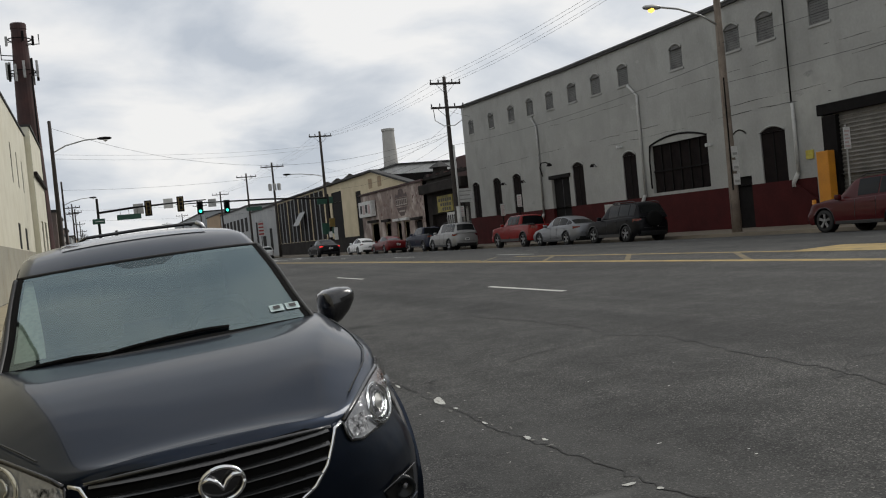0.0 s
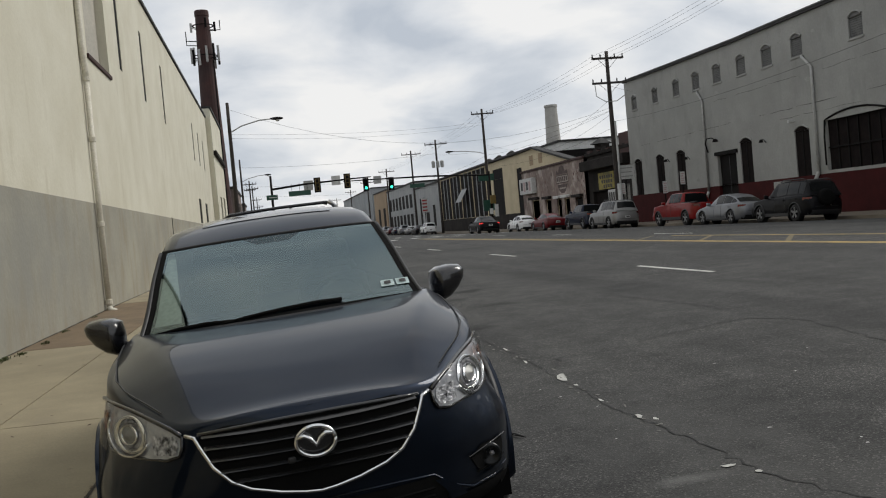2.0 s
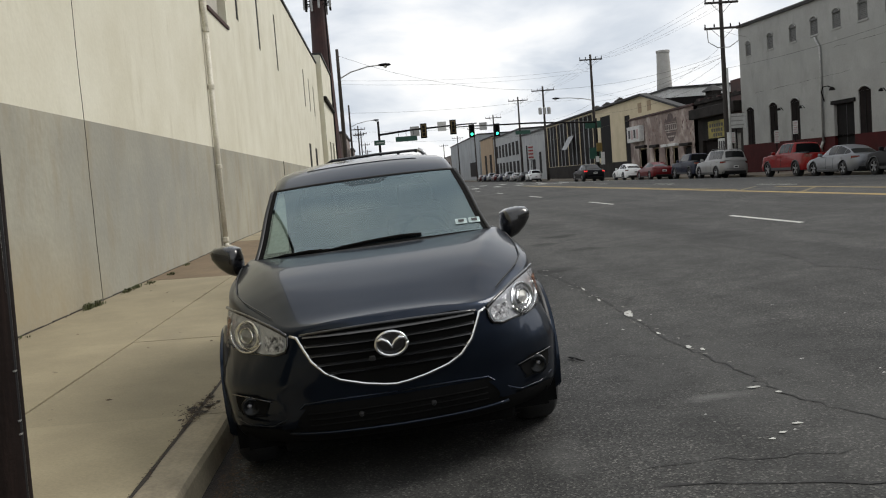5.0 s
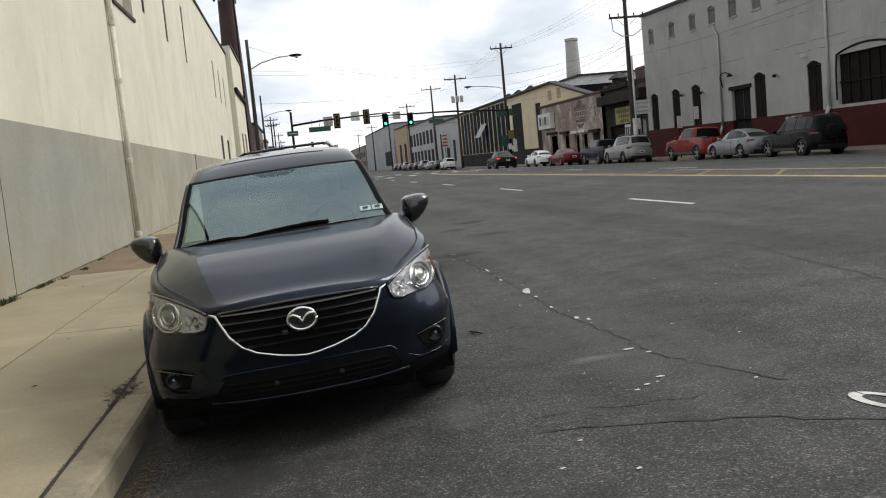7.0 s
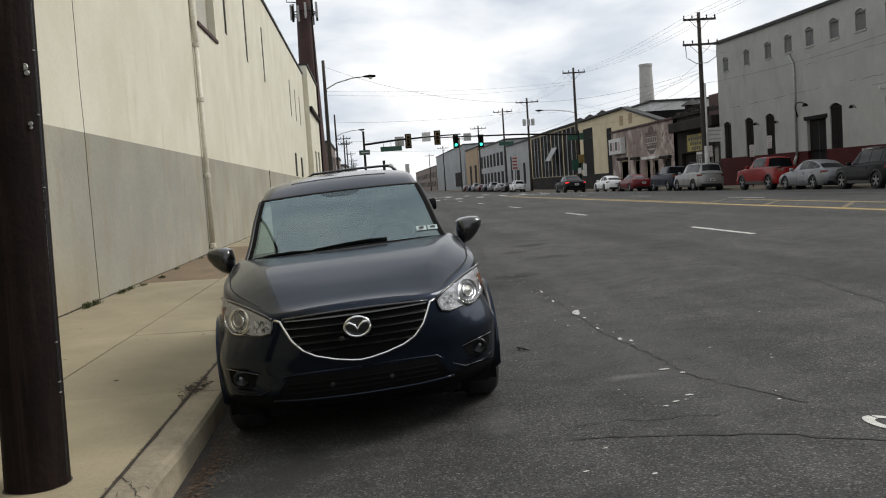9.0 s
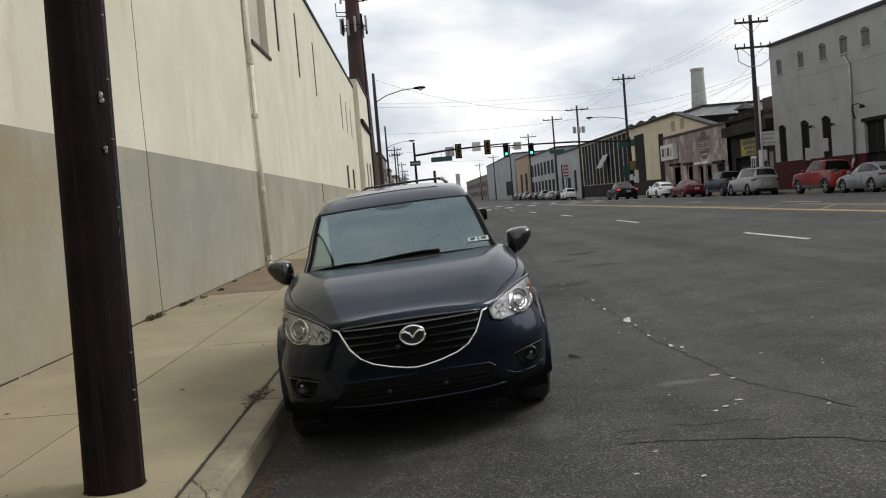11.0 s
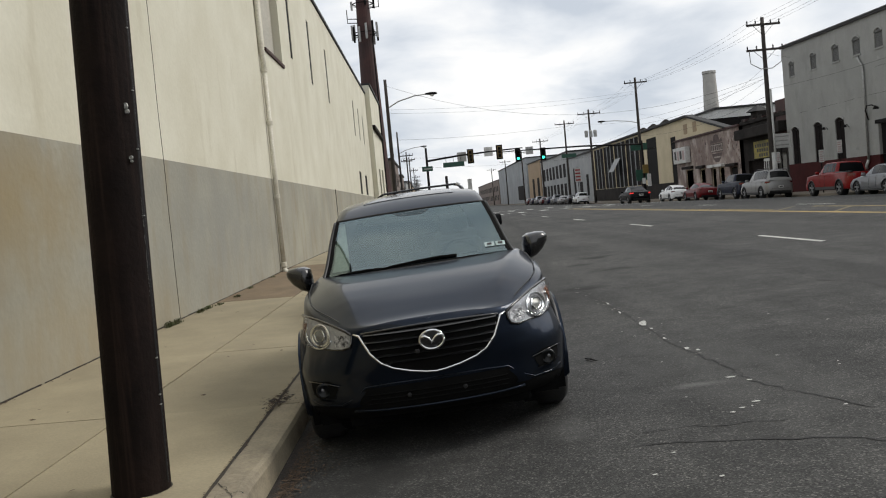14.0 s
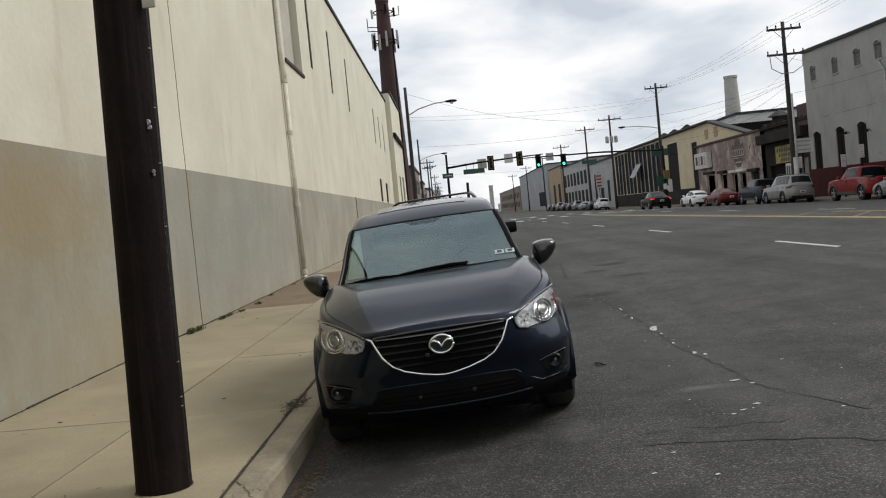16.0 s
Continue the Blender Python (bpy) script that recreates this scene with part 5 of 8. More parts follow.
part("plinth", boxed(HX - 0.05, HX + 0.04, 90.3, 138.4, -0.4, 1.75), SOOT_WALL, hall)
part("eave", boxed(HX - 0.35, HX + 0.6, 85.5, 138.6, 8.13, 8.36, bevel=0.03), ROOF_DARK, hall)
bm = bmesh.new()
q0 = [(HX - 0.3, 73.6, 5.95), (HX - 0.3, 85.7, 8.17), (HX - 0.3, 85.7, 8.36), (HX - 0.3, 73.6, 6.14)]
a = [bm.verts.new(p) for p in q0]
c = [bm.verts.new((HX + 0.5, p[1], p[2])) for p in q0]
bm.faces.new(a), bm.faces.new(c[::-1])
for k in range(4):
    bm.faces.new((a[k], a[(k + 1) % 4], c[(k + 1) % 4], c[k]))
part("roof_slope", bm, ROOF_DARK, hall)
for y in (83.4, 86.6):
    part("gable_window", boxed(HX - 0.03, HX + 0.05, y - 0.6, y + 0.6, 6.5, 7.5), TAN, hall)
for y in (101.5, 107.5, 112.8):
    v = part("roof_vent", boxed(29.7, 30.5, y - 0.45, y + 0.45, 8.2, 8.85), SOOT_WALL, hall)
    part("vent_cap", lathe(bmesh.new(), [(0.75, 0), (0.15, 0.4)], (30.1, y, 8.85), "z", 8), SOOT_WALL, v)
for k in range(13):
    y = 107.0 + 2.55 * k
    part("pilaster", boxed(HX - 0.05, HX + 0.03, y - 0.12, y + 0.14, 1.75, 8.1), PALE_GREY if k % 3 else BUFF, hall)
bm = bmesh.new()
q = [bm.verts.new(p) for p in ((HX - 0.2, 117.5, 5.8), (HX - 0.2, 121.0, 5.8), (HX - 1.3, 121.0, 4.0), (HX - 1.3, 117.5, 4.0))]
bm.faces.new(q)
part("hanging_sheet", bm, PALE_GREY, hall)

fs = thing("banner_sign", (26.8, 146, 3.0), "tall white shop banner with red bars on the far pavement", "sign")
part("post", tubed([(26.6, 146.1, 0), (26.6, 146.1, 5.9)], 0.05, 6), IRON, fs)
part("banner", boxed(26.1, 27.1, 145.98, 146.04, 3.4, 5.8), SIGN_WHITE, fs)
for k in range(4):
    part("printed_bar", boxed(26.2, 27.0, 145.96, 145.979, 3.6 + 0.55 * k, 3.85 + 0.55 * k), SIGNAL_RED, fs)

# pale chimney behind
ch = thing("pale_chimney", (44.4, 129, 0), "pale round chimney behind the hall", "chimney")
part("shaft", lathe(bmesh.new(), [(1.35, -0.3), (1.15, 11), (0.92, 17.3), (1.0, 17.35), (1.0, 17.7), (0.7, 17.7)], (44.4, 129, 0), "z", 20), CHIMNEY_GREY, ch, smooth=False)


# ---- buildings farther on ----
def block(name, x0, x1, y0, y1, h, mat, label, wins=(), face=-1, roof=True):
    t = thing(name, (x0 if face < 0 else x1, (y0 + y1) / 2, 0), label, "building")
    part("wall", boxed(x0, x1, y0, y1, -0.6, h), mat, t)
    if roof:
        part("parapet", boxed(x0 - 0.15, x1 + 0.15, y0 - 0.15, y1 + 0.15, h, h + 0.3), ROOF_DARK, t)
    xf = x0 if face < 0 else x1
    for a, b, c, d in wins:
        part("window", boxed(xf - 0.03, xf + 0.03, a, b, c, d), IRON, t)
    return t


block("grey_workshop", 28, 45, 140, 163, 7.9, PALE_GREY, "pale grey two-storey workshop", [(144, 146, 1, 4.5), (150, 153, 0.4, 3.4), (157, 159, 1, 6)])
block("white_factory", 28, 50, 164, 205, 9.3, PALE_GREY, "pale factory with tall dark windows", [(168 + 5 * k, 171 + 5 * k, z, z + 2.6) for k in range(7) for z in (1.0, 4.8)])
block("tan_building", 28, 50, 207, 232, 10.0, TAN, "tan rendered building beyond the factory", [(210, 214, 1, 6), (220, 224, 1, 6)])
block("blue_grey_shed", 28, 60, 236, 330, 12.0, surface("blue_grey_cladding", (0.33, 0.355, 0.37), grain=4, blotch=0.2, bump=0.1), "large blue-grey clad shed", [(246, 262, 1, 5)])
block("terrace_far", 28, 50, 334, 470, 9.0, DULL_BRICK, "far brick terrace along the street", [(338 + 8 * k, 342 + 8 * k, z, z + 2) for k in range(15) for z in (1.5, 5)])
block("brick_house", -14, -2.9, 112, 136, 8.0, DULL_BRICK, "brown brick corner building past the junction", [(114 + 5 * k, 116 + 5 * k, z, z + 1.8) for k in range(4) for z in (1.4, 4.8)], face=1)
for k, (ya, yb, h, m) in enumerate(((140, 153, 6.2, CHIMNEY_GREY), (154, 166, 7.4, DULL_BRICK), (168, 181, 5.6, TAN), (182, 199, 7.0, PALE_GREY), (200, 214, 6.0, DULL_BRICK), (215, 231, 8.0, CHIMNEY_GREY))):
    block("row_house", -16, -3.2 + 0.2 * (k % 2), ya, yb, h, m, "far low terraced house past the junction", [(ya + 2 + 4 * q, ya + 3.6 + 4 * q, z, z + 1.6) for q in range(3) for z in (1.2, 3.8)], face=1)
block("far_store", -20, -3.4, 236, 420, 8.5, TAN, "far row of tan shops", [(240 + 12 * k, 246 + 12 * k, 1, 4) for k in range(14)], face=1)
for k in range(34):
    x = -70 + 4.6 * k + rng.uniform(-2, 2)
    y = 520 + rng.uniform(0, 140)
    h = rng.uniform(4.5, 9.5) + (9 if k in (13, 22) else 0)
    w = rng.uniform(4, 10) * (0.5 if k in (13, 22) else 1)
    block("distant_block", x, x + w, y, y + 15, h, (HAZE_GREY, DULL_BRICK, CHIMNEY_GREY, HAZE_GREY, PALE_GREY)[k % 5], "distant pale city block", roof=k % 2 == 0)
stack = thing("distant_stack", (12, 480, 0), "distant thin factory stack", "chimney")
part("shaft", lathe(bmesh.new(), [(0.9, -1), (0.7, 17), (0.5, 17)], (12, 480, 0), "z", 12), SOOT_WALL, stack)


# ---- bare trees far down the street ----
def tree(x, y, h, seed):
    r = random.Random(seed)
    t = thing("street_tree", (x, y, ground(x, y)), "far street tree with thin grey-green crown", "tree", "far street trees")
    trunk = bmesh.new()
    tips = []
    tube(trunk, [(x, y, -0.3), (x + 0.1, y, h * 0.25), (x, y, h * 0.5)], [0.2, 0.16, 0.1], 6)
    for k in range(9):
        a = r.uniform(0, math.tau)
        z0 = h * r.uniform(0.25, 0.5)
        e = (x + math.cos(a) * h * r.uniform(0.2, 0.38), y + math.sin(a) * h * 0.3, z0 + h * r.uniform(0.2, 0.5))
        tube(trunk, [(x, y, z0), tuple((Vector((x, y, z0)) + Vector(e)) / 2 + Vector((0, 0, 0.3))), e], [0.08, 0.05, 0.02], 5)
        tips.append(e)
    part("trunk", trunk, FAR_WOOD, t)
    crown = bmesh.new()
    for e in tips:
        for k in range(90):
            c = Vector(e) + Vector([r.gauss(0, h * 0.09) for _ in range(3)])
            d = [Vector([r.uniform(-0.28, 0.28) for _ in range(3)]) for _ in range(3)]
            crown.faces.new([crown.verts.new(c + q) for q in d])
    part("crown", crown, GRASS, t)


for k, (x, y, h) in enumerate(((-1.5, 330, 7), (-1.2, 380, 8), (6, 505, 9), (9, 520, 10), (15, 515, 9))):
    tree(x, y, h, k)


# ---- poles, wires and signals ----
def pole(name, x, y, h, r0, mat, label, arms=(), lean=0.0, cans=0, group=""):
    g = ground(0.2, y) + 0.15 if x < 5 else pave_r(24.6, y)
    t = thing(name, (x, y, g), label, "utility pole", group)
    pts = [(x + lean * k / 6, y, g - 0.2 + (h + 0.2) * k / 6) for k in range(7)]
    part("shaft", tubed(pts, [r0 * (1 - 0.4 * k / 6) for k in range(7)], 12), mat, t, smooth=True)
    for z, w in arms:
        xl = x + lean * z / h
        arm = part("crossarm", boxed(xl - w, xl + w, y - 0.19, y - 0.07, g + z - 0.07, g + z + 0.07), mat, t)
        for k in (-0.95, -0.45, 0.45, 0.95):
            part("insulator", lathe(bmesh.new(), [(0.02, 0), (0.06, 0.05), (0.03, 0.1), (0.06, 0.15), (0.02, 0.24)], (xl + k * w, y - 0.13, g + z + 0.07), "z", 8), IRON, arm)
        part("brace", tubed([(xl - w * 0.6, y - 0.1, g + z - 0.05), (xl, y - 0.1, g + z - 0.75), (xl + w * 0.6, y - 0.1, g + z - 0.05)], 0.02, 4), IRON, t)
    for k in range(cans):
        a = x + lean * 0.8 + (k - (cans - 1) / 2) * 0.62
        part("transformer", lathe(bmesh.new(), [(0.02, 0), (0.24, 0.02), (0.25, 0.85), (0.2, 0.95), (0.02, 0.98)], (a, y - 0.42, g + h - 3.9), "z", 12), GALV, t)
    return t


def lamp_arm(t, x, y, z, reach, lit=False, rise=1.0):
    """A curved bracket with a cobra head, reaching along x."""
    s = 1 if reach > 0 else -1
    pts = [(x, y, z), (x + reach * 0.25, y, z + rise * 0.55), (x + reach * 0.6, y, z + rise * 0.92), (x + reach * 0.86, y, z + rise)]
    part("bracket", tubed(pts, 0.04, 8), GALV, t, smooth=True)
    b = bmesh.new()
    xx = x + reach * 0.84
    rings = []
    for d, w, h in ((0, 0.04, 0.04), (0.15, 0.12, 0.08), (0.45, 0.17, 0.11), (0.75, 0.13, 0.08), (0.85, 0.04, 0.03)):
        rings.append([b.verts.new((xx + s * d, y + w * math.cos(a), z + rise + h * math.sin(a))) for a in [k * math.tau / 10 for k in range(10)]])
    for p, q in zip(rings, rings[1:]):
        for k in range(10):
            b.faces.new((p[k], p[(k + 1) % 10], q[(k + 1) % 10], q[k]))
    b.faces.new(rings[0]), b.faces.new(rings[-1][::-1])
    head = part("lamp_head", b, GALV if lit else IRON, t, smooth=True)
    part("lamp_glass", lathe(bmesh.new(), [(0.13, 0), (0.11, -0.1), (0.02, -0.15)], (xx + s * 0.48, y, z + rise - 0.06), "z", 10), LAMP_ON if lit else SIGN_WHITE, head, smooth=True)


# the tarred pole on the near pavement
near = thing("utility_pole", (-0.44, -0.62, pave_l(-0.44, -0.62)), "dark tarred wooden utility pole rising from the near pavement", "utility pole")
bm = bmesh.new()
n, m = 26, 40
rows = []
for j in range(m):
    z = 0.08 + 9.9 * (j / (m - 1)) ** 1.6
    ring = []
    for k in range(n):
        a = k * math.tau / n
        r = 0.162 - 0.0045 * z + 0.006 * noise.noise((math.cos(a) * 3, math.sin(a) * 3, z * 0.5)) + 0.004 * noise.noise((math.cos(a) * 14, math.sin(a) * 14, z * 0.25))
        ring.append(bm.verts.new((-0.443 + 0.022 * z + r * math.cos(a), -0.62 + r * math.sin(a), z)))
    rows.append(ring)
for a, c in zip(rows, rows[1:]):
    for k in range(n):
        bm.faces.new((a[k], a[(k + 1) % n], c[(k + 1) % n], c[k]))
bm.faces.new(rows[-1])
part("shaft", bm, POLE_WOOD, near, smooth=True)
b = bmesh.new()
ring = []
for k in range(28):
    a = k * math.tau / 28
    r0, r1 = 0.14, 0.168 + 0.022 * noise.noise((math.cos(a) * 2, math.sin(a) * 2, 5))
    ring.append([b.verts.new((-0.438 + q * math.cos(a), -0.62 + q * math.sin(a), pave_l(-0.438, -0.62) + 0.004)) for q in (r0, r1)])
for k in range(28):
    b.faces.new((ring[k][0], ring[k][1], ring[(k + 1) % 28][1], ring[(k + 1) % 28][0]))
part("foot_grime", b, DIRT, near)
lean = lambda z, dx, dy: (-0.44 + 0.022 * z + dx, -0.62 + dy, z)
part("cable_guard", tubed([lean(z, 0.153 - 0.0045 * z, -0.02) for z in np.linspace(0.2, 6, 20)], 0.010, 6), BLACK, near)
for z0, z1 in ((0.79, 0.86), (1.14, 1.50), (1.53, 1.58), (1.62, 1.68), (1.70, 1.80), (1.86, 2.02), (2.07, 2.20)):
    part("bare_wire", tubed([lean(z, 0.150 - 0.0045 * z, -0.035) for z in np.linspace(z0, z1, 5)], 0.006, 5), SIGN_WHITE, near)
for z in (0.635, 0.69, 0.895, 1.685, 2.05, 2.37, 2.71, 3.2):
    x, y, _ = lean(z, 0.145 - 0.0045 * z, -0.03)
    part("staple", boxed(x - 0.010, x + 0.018, y - 0.012, y + 0.01, z, z + 0.006), GALV, near)
for z, r, dx in ((2.285, 0.019, 0.118), (2.255, 0.014, 0.128), (2.005, 0.012, 0.128), (1.985, 0.008, 0.130)):
    part("tag", lathe(bmesh.new(), [(0.0, -0.008), (r * 0.55, -0.006), (r * 0.8, -0.009), (r, 0)], lean(z, dx, -0.088), "y", 9), GALV, near)
x, y, _ = lean(3.0, 0.16, -0.05)
part("sign_plate", boxed(x - 0.02, x + 0.055, y - 0.03, y - 0.015, 2.93, 3.4, bevel=0.005), CREAM_PANEL, near, "edge of a small metal sign")
p1 = pole("street_lamp_pole", -0.9, 57, 10.3, 0.17, FAR_WOOD, "tall wooden pole carrying a street lamp on a curved arm", group="lamp poles of the near side")
lamp_arm(p1, -0.9, 57, 8.55, 3.15, rise=0.75)
p2 = pole("street_lamp_pole", -1.95, 112, 11.3, 0.17, FAR_WOOD, "tall wooden pole carrying a street lamp on a curved arm", group="lamp poles of the near side")
lamp_arm(p2, -1.95, 112, 8.7, 3.4, rise=0.7)
pole("utility_pole", -1.6, 165, 11, 0.16, FAR_WOOD, "plain far wooden utility pole", ((10.4, 1.1),))
for yp in (142, 250, 292, 345, 410):
    pole("utility_pole", -1.6, yp, 10.5, 0.16, FAR_WOOD, "plain far wooden utility pole", ((9.9, 1.1), (9.0, 0.9)))
pole("utility_pole", -1.6, 215, 11, 0.16, FAR_WOOD, "plain far wooden utility pole", ((10.4, 1.1),))
n1 = pole("utility_pole", 25.0, 56.2, 12.1, 0.2, FAR_WOOD, "tall dark wooden pole with two crossarms at the works corner", ((11.6, 1.15), (9.9, 1.25)))
part("conduit", tubed([(25.17, 56.02, 0.1), (25.15, 56.02, 7.4)], [0.085, 0.07], 10), PIPE_GREY, n1, "pale conduit strapped to the pole", smooth=True)
part("sleeve", tubed([(25.1, 56.08, 0.1), (25.1, 56.08, 3.1)], 0.19, 12), PIPE_GREY, n1, "pale sleeve round the foot", smooth=True)
part("cable_loop", tubed([(23.9, 56.0, 10.0), (23.95, 56.0, 9.2), (24.6, 56.0, 8.8), (25.4, 56.0, 8.8), (26.05, 56.0, 9.2), (26.1, 56.0, 10.0)], 0.03, 6), GALV, n1)
m1 = pole("utility_pole", 25.0, 93.8, 13.5, 0.2, FAR_WOOD, "tall dark wooden pole with a crossarm and a street lamp", ((12.95, 1.25),))
lamp_arm(m1, 25.0, 93.8, 8.6, -4.3, rise=0.5)
for z, w, h in ((5.6, 1.1, 0.75), (2.3, 0.8, 1.2)):
    part("street_sign", boxed(25.0 - w, 25.0 + w * 0.6, 93.5, 93.55, z, z + h), SIGN_GREEN, m1, "green street sign")
pole("utility_pole", 24.8, 121.9, 13.1, 0.2, FAR_WOOD, "dark wooden pole with crossarm and grey transformers", ((12.5, 1.6),), cans=3)
pole("utility_pole", 24.8, 144.5, 13.7, 0.2, FAR_WOOD, "plain far wooden utility pole", ((13.1, 1.6),))
pole("utility_pole", 24.8, 177.6, 13.2, 0.2, FAR_WOOD, "plain far wooden utility pole", ((12.6, 1.6),))
pole("utility_pole", 24.8, 215, 13.2, 0.2, FAR_WOOD, "plain far wooden utility pole", ((12.6, 1.6),))
pole("utility_pole", 24.8, 262, 13.2, 0.2, FAR_WOOD, "plain far wooden utility pole", ((12.6, 1.6),))
pole("utility_pole", 24.8, 320, 13.2, 0.2, FAR_WOOD, "plain far wooden utility pole", ((12.6, 1.6),))
lp = pole("street_lamp_pole", 25.0, 26.5, 11.2, 0.2, PALE_WOOD, "weathered wooden pole with a lit amber street lamp", ((10.7, 0.5),), group="")
lamp_arm(lp, 25.0, 26.5, 8.6, -3.15, lit=True, rise=0.75)
part("can", lathe(bmesh.new(), [(0.02, 0), (0.22, 0.02), (0.22, 0.8), (0.02, 0.9)], (24.7, 26.2, 9.7), "z", 10), GALV, lp)
for k, z in enumerate((2.2, 2.75, 3.3)):
    part("paper_notice", boxed(24.86, 25.16, 26.24, 26.265, z, z + 0.45), SIGN_WHITE, lp)
    part("printed_bar", boxed(24.9, 25.12, 26.232, 26.238, z + 0.1, z + 0.2), FACADE, lp)
part("dark_cable", tubed([(24.82, 26.3, 2), (24.84, 26.3, 6.5)], 0.03, 5), IRON, lp)


def wire(a, b, sag, name="overhead_wire", r=0.007):
    pts = []
    for k in range(15):
        t = k / 14
        p = Vector(a).lerp(Vector(b), t)
        p.z -= sag * 4 * t * (1 - t)
        pts.append(p)
    tagged(part(name, tubed(pts, r, 4), BLACK), "thin black overhead cable slung between poles", "cable", "overhead wires")


for dx in (-1.0, -0.4, 0.5, 1.0):
    wire((25 + dx, 56.1, 12.0), (25 + dx, 93.7, 12.9), 0.5)
    wire((25 + dx, 93.7, 12.9), (24.8 + dx, 121.8, 12.6), 0.4)
    wire((25 + dx, 56.1, 12.0), (25 + dx * 0.5, 26.4, 12.6), 0.4)
    wire((24.8 + dx, 121.8, 12.6), (24.8 + dx, 177.5, 13.0), 0.6)
wire((25, 56.1, 8.2), (25, 93.7, 8.4), 0.5, r=0.010)
wire((25, 93.7, 8.4), (24.8, 121.9, 8.3), 0.4, r=0.010)
wire((25, 56.1, 7.4), (25, 26.5, 7.3), 0.4, r=0.010)
wire((25, 56.1, 7.0), (25, 93.7, 7.2), 0.7, r=0.010)
wire((25, 26.5, 7.9), (25, -20, 8.5), 0.5, r=0.010)
wire((25, 26.5, 6.3), (25, -20, 7.3), 0.5, r=0.010)
wire((-0.9, 57, 10.1), (25, 56.1, 8.4), 2.35, r=0.010)
wire((-0.9, 57, 8.45), (25, 93.8, 12.1), 0.4, r=0.009)
wire((-0.9, 57, 8.2), (25, 93.8, 11.8), 0.5, r=0.009)
wire((-1.95, 112, 10.5), (24.8, 121.9, 11.2), 0.4, r=0.016)
wire((-1.95, 112, 8.1), (24.8, 121.9, 8.2), 0.35, r=0.010)
wire((-1.95, 112, 6.9), (24.8, 121.9, 6.5), 0.4, r=0.010)
wire((25, 56.1, 8.2), (24.8, 121.9, 11.0), 0.9, r=0.009)
wire((25, 56.1, 8.0), (29, 88, 7.8), 0.5, r=0.009)
wire((25, 56.1, 9.9), (29.5, 60.4, 9.8), 0.1)
wire((25, 93.7, 9.6), (44, 128, 11), 0.6)
wire((25, 56.1, 9.0), (29, 88, 8.6), 0.6)
# signals
SY = 80.0


def signal_head(parent, x, y, z, front_shown, mat=None):
    """A three-lamp head; those facing away show their backs."""
    hd = part("signal_head", boxed(x - 0.19, x + 0.19, y - 0.12, y + 0.14, z - 0.55, z + 0.55, bevel=0.03), mat or (IRON if front_shown else SIGNAL_YELLOW), parent, "dark three-lamp signal head" if front_shown else "yellow signal head seen from behind")
    part("backplate", boxed(x - 0.3, x + 0.3, y + 0.142 if not front_shown else y - 0.02, y + 0.16 if not front_shown else y - 0.01, z - 0.68, z + 0.68), IRON, hd)
    if not front_shown:
        for k in (0.34, 0.0, -0.34):
            part("rear_cover", boxed(x - 0.13, x + 0.13, y - 0.15, y - 0.121, z + k - 0.15, z + k + 0.15, bevel=0.02), IRON, hd)
    if front_shown:
        for k, m in ((0.36, IRON), (0.0, IRON), (-0.36, GREEN_ON)):
            part("lens", lathe(bmesh.new(), [(0.0, -0.03), (0.12, -0.02), (0.15, 0)], (x, y - 0.125, z + k), "y", 14), m, hd)
            part("visor", lathe(bmesh.new(), [(0.16, 0), (0.17, -0.22)], (x, y - 0.12, z + k), "y", 14), IRON, hd)
    return hd


mast = thing("signal_mast", (1.5, SY, ground(0.2, SY) + 0.1), "dark signal mast with a long arm, heads and street signs", "traffic signal")
part("pole", tubed([(1.5, SY, 0), (1.5, SY, 7.1)], [0.14, 0.1], 10), IRON, mast, smooth=True)
part("arm", tubed([(1.5, SY, 5.85), (4.5, SY, 6.1), (8.5, SY, 6.25), (10.6, SY, 6.3)], [0.1, 0.09, 0.07, 0.05], 8), IRON, mast, smooth=True)
part("street_name_sign", boxed(3.0, 5.0, SY - 0.1, SY - 0.05, 5.1, 5.55), SIGN_GREEN, mast, "green street name sign hung from the arm")
for x in (3.3, 4.0, 4.7):
    part("hanger", tubed([(x, SY - 0.07, 5.5), (x, SY - 0.07, 6.2)], 0.02, 4), IRON, mast)
part("route_sign", boxed(1.0, 2.0, SY - 0.2, SY - 0.15, 4.9, 5.35, bevel=0.02), SIGN_GREEN, mast, "green sign on the mast")
part("printed_bar", boxed(1.2, 1.9, SY - 0.215, SY - 0.205, 5.08, 5.16), SIGN_WHITE, mast)
part("sign_back", boxed(4.4, 5.25, SY - 0.05, SY, 5.5, 6.4), GALV, mast, "bare back of a metal sign")
part("sign_back", boxed(6.95, 7.75, SY - 0.05, SY, 5.8, 6.65), SIGN_WHITE, mast, "bare back of a metal sign")
signal_head(mast, 5.65, SY, 5.95, False)
signal_head(mast, 8.4, SY, 6.1, False)

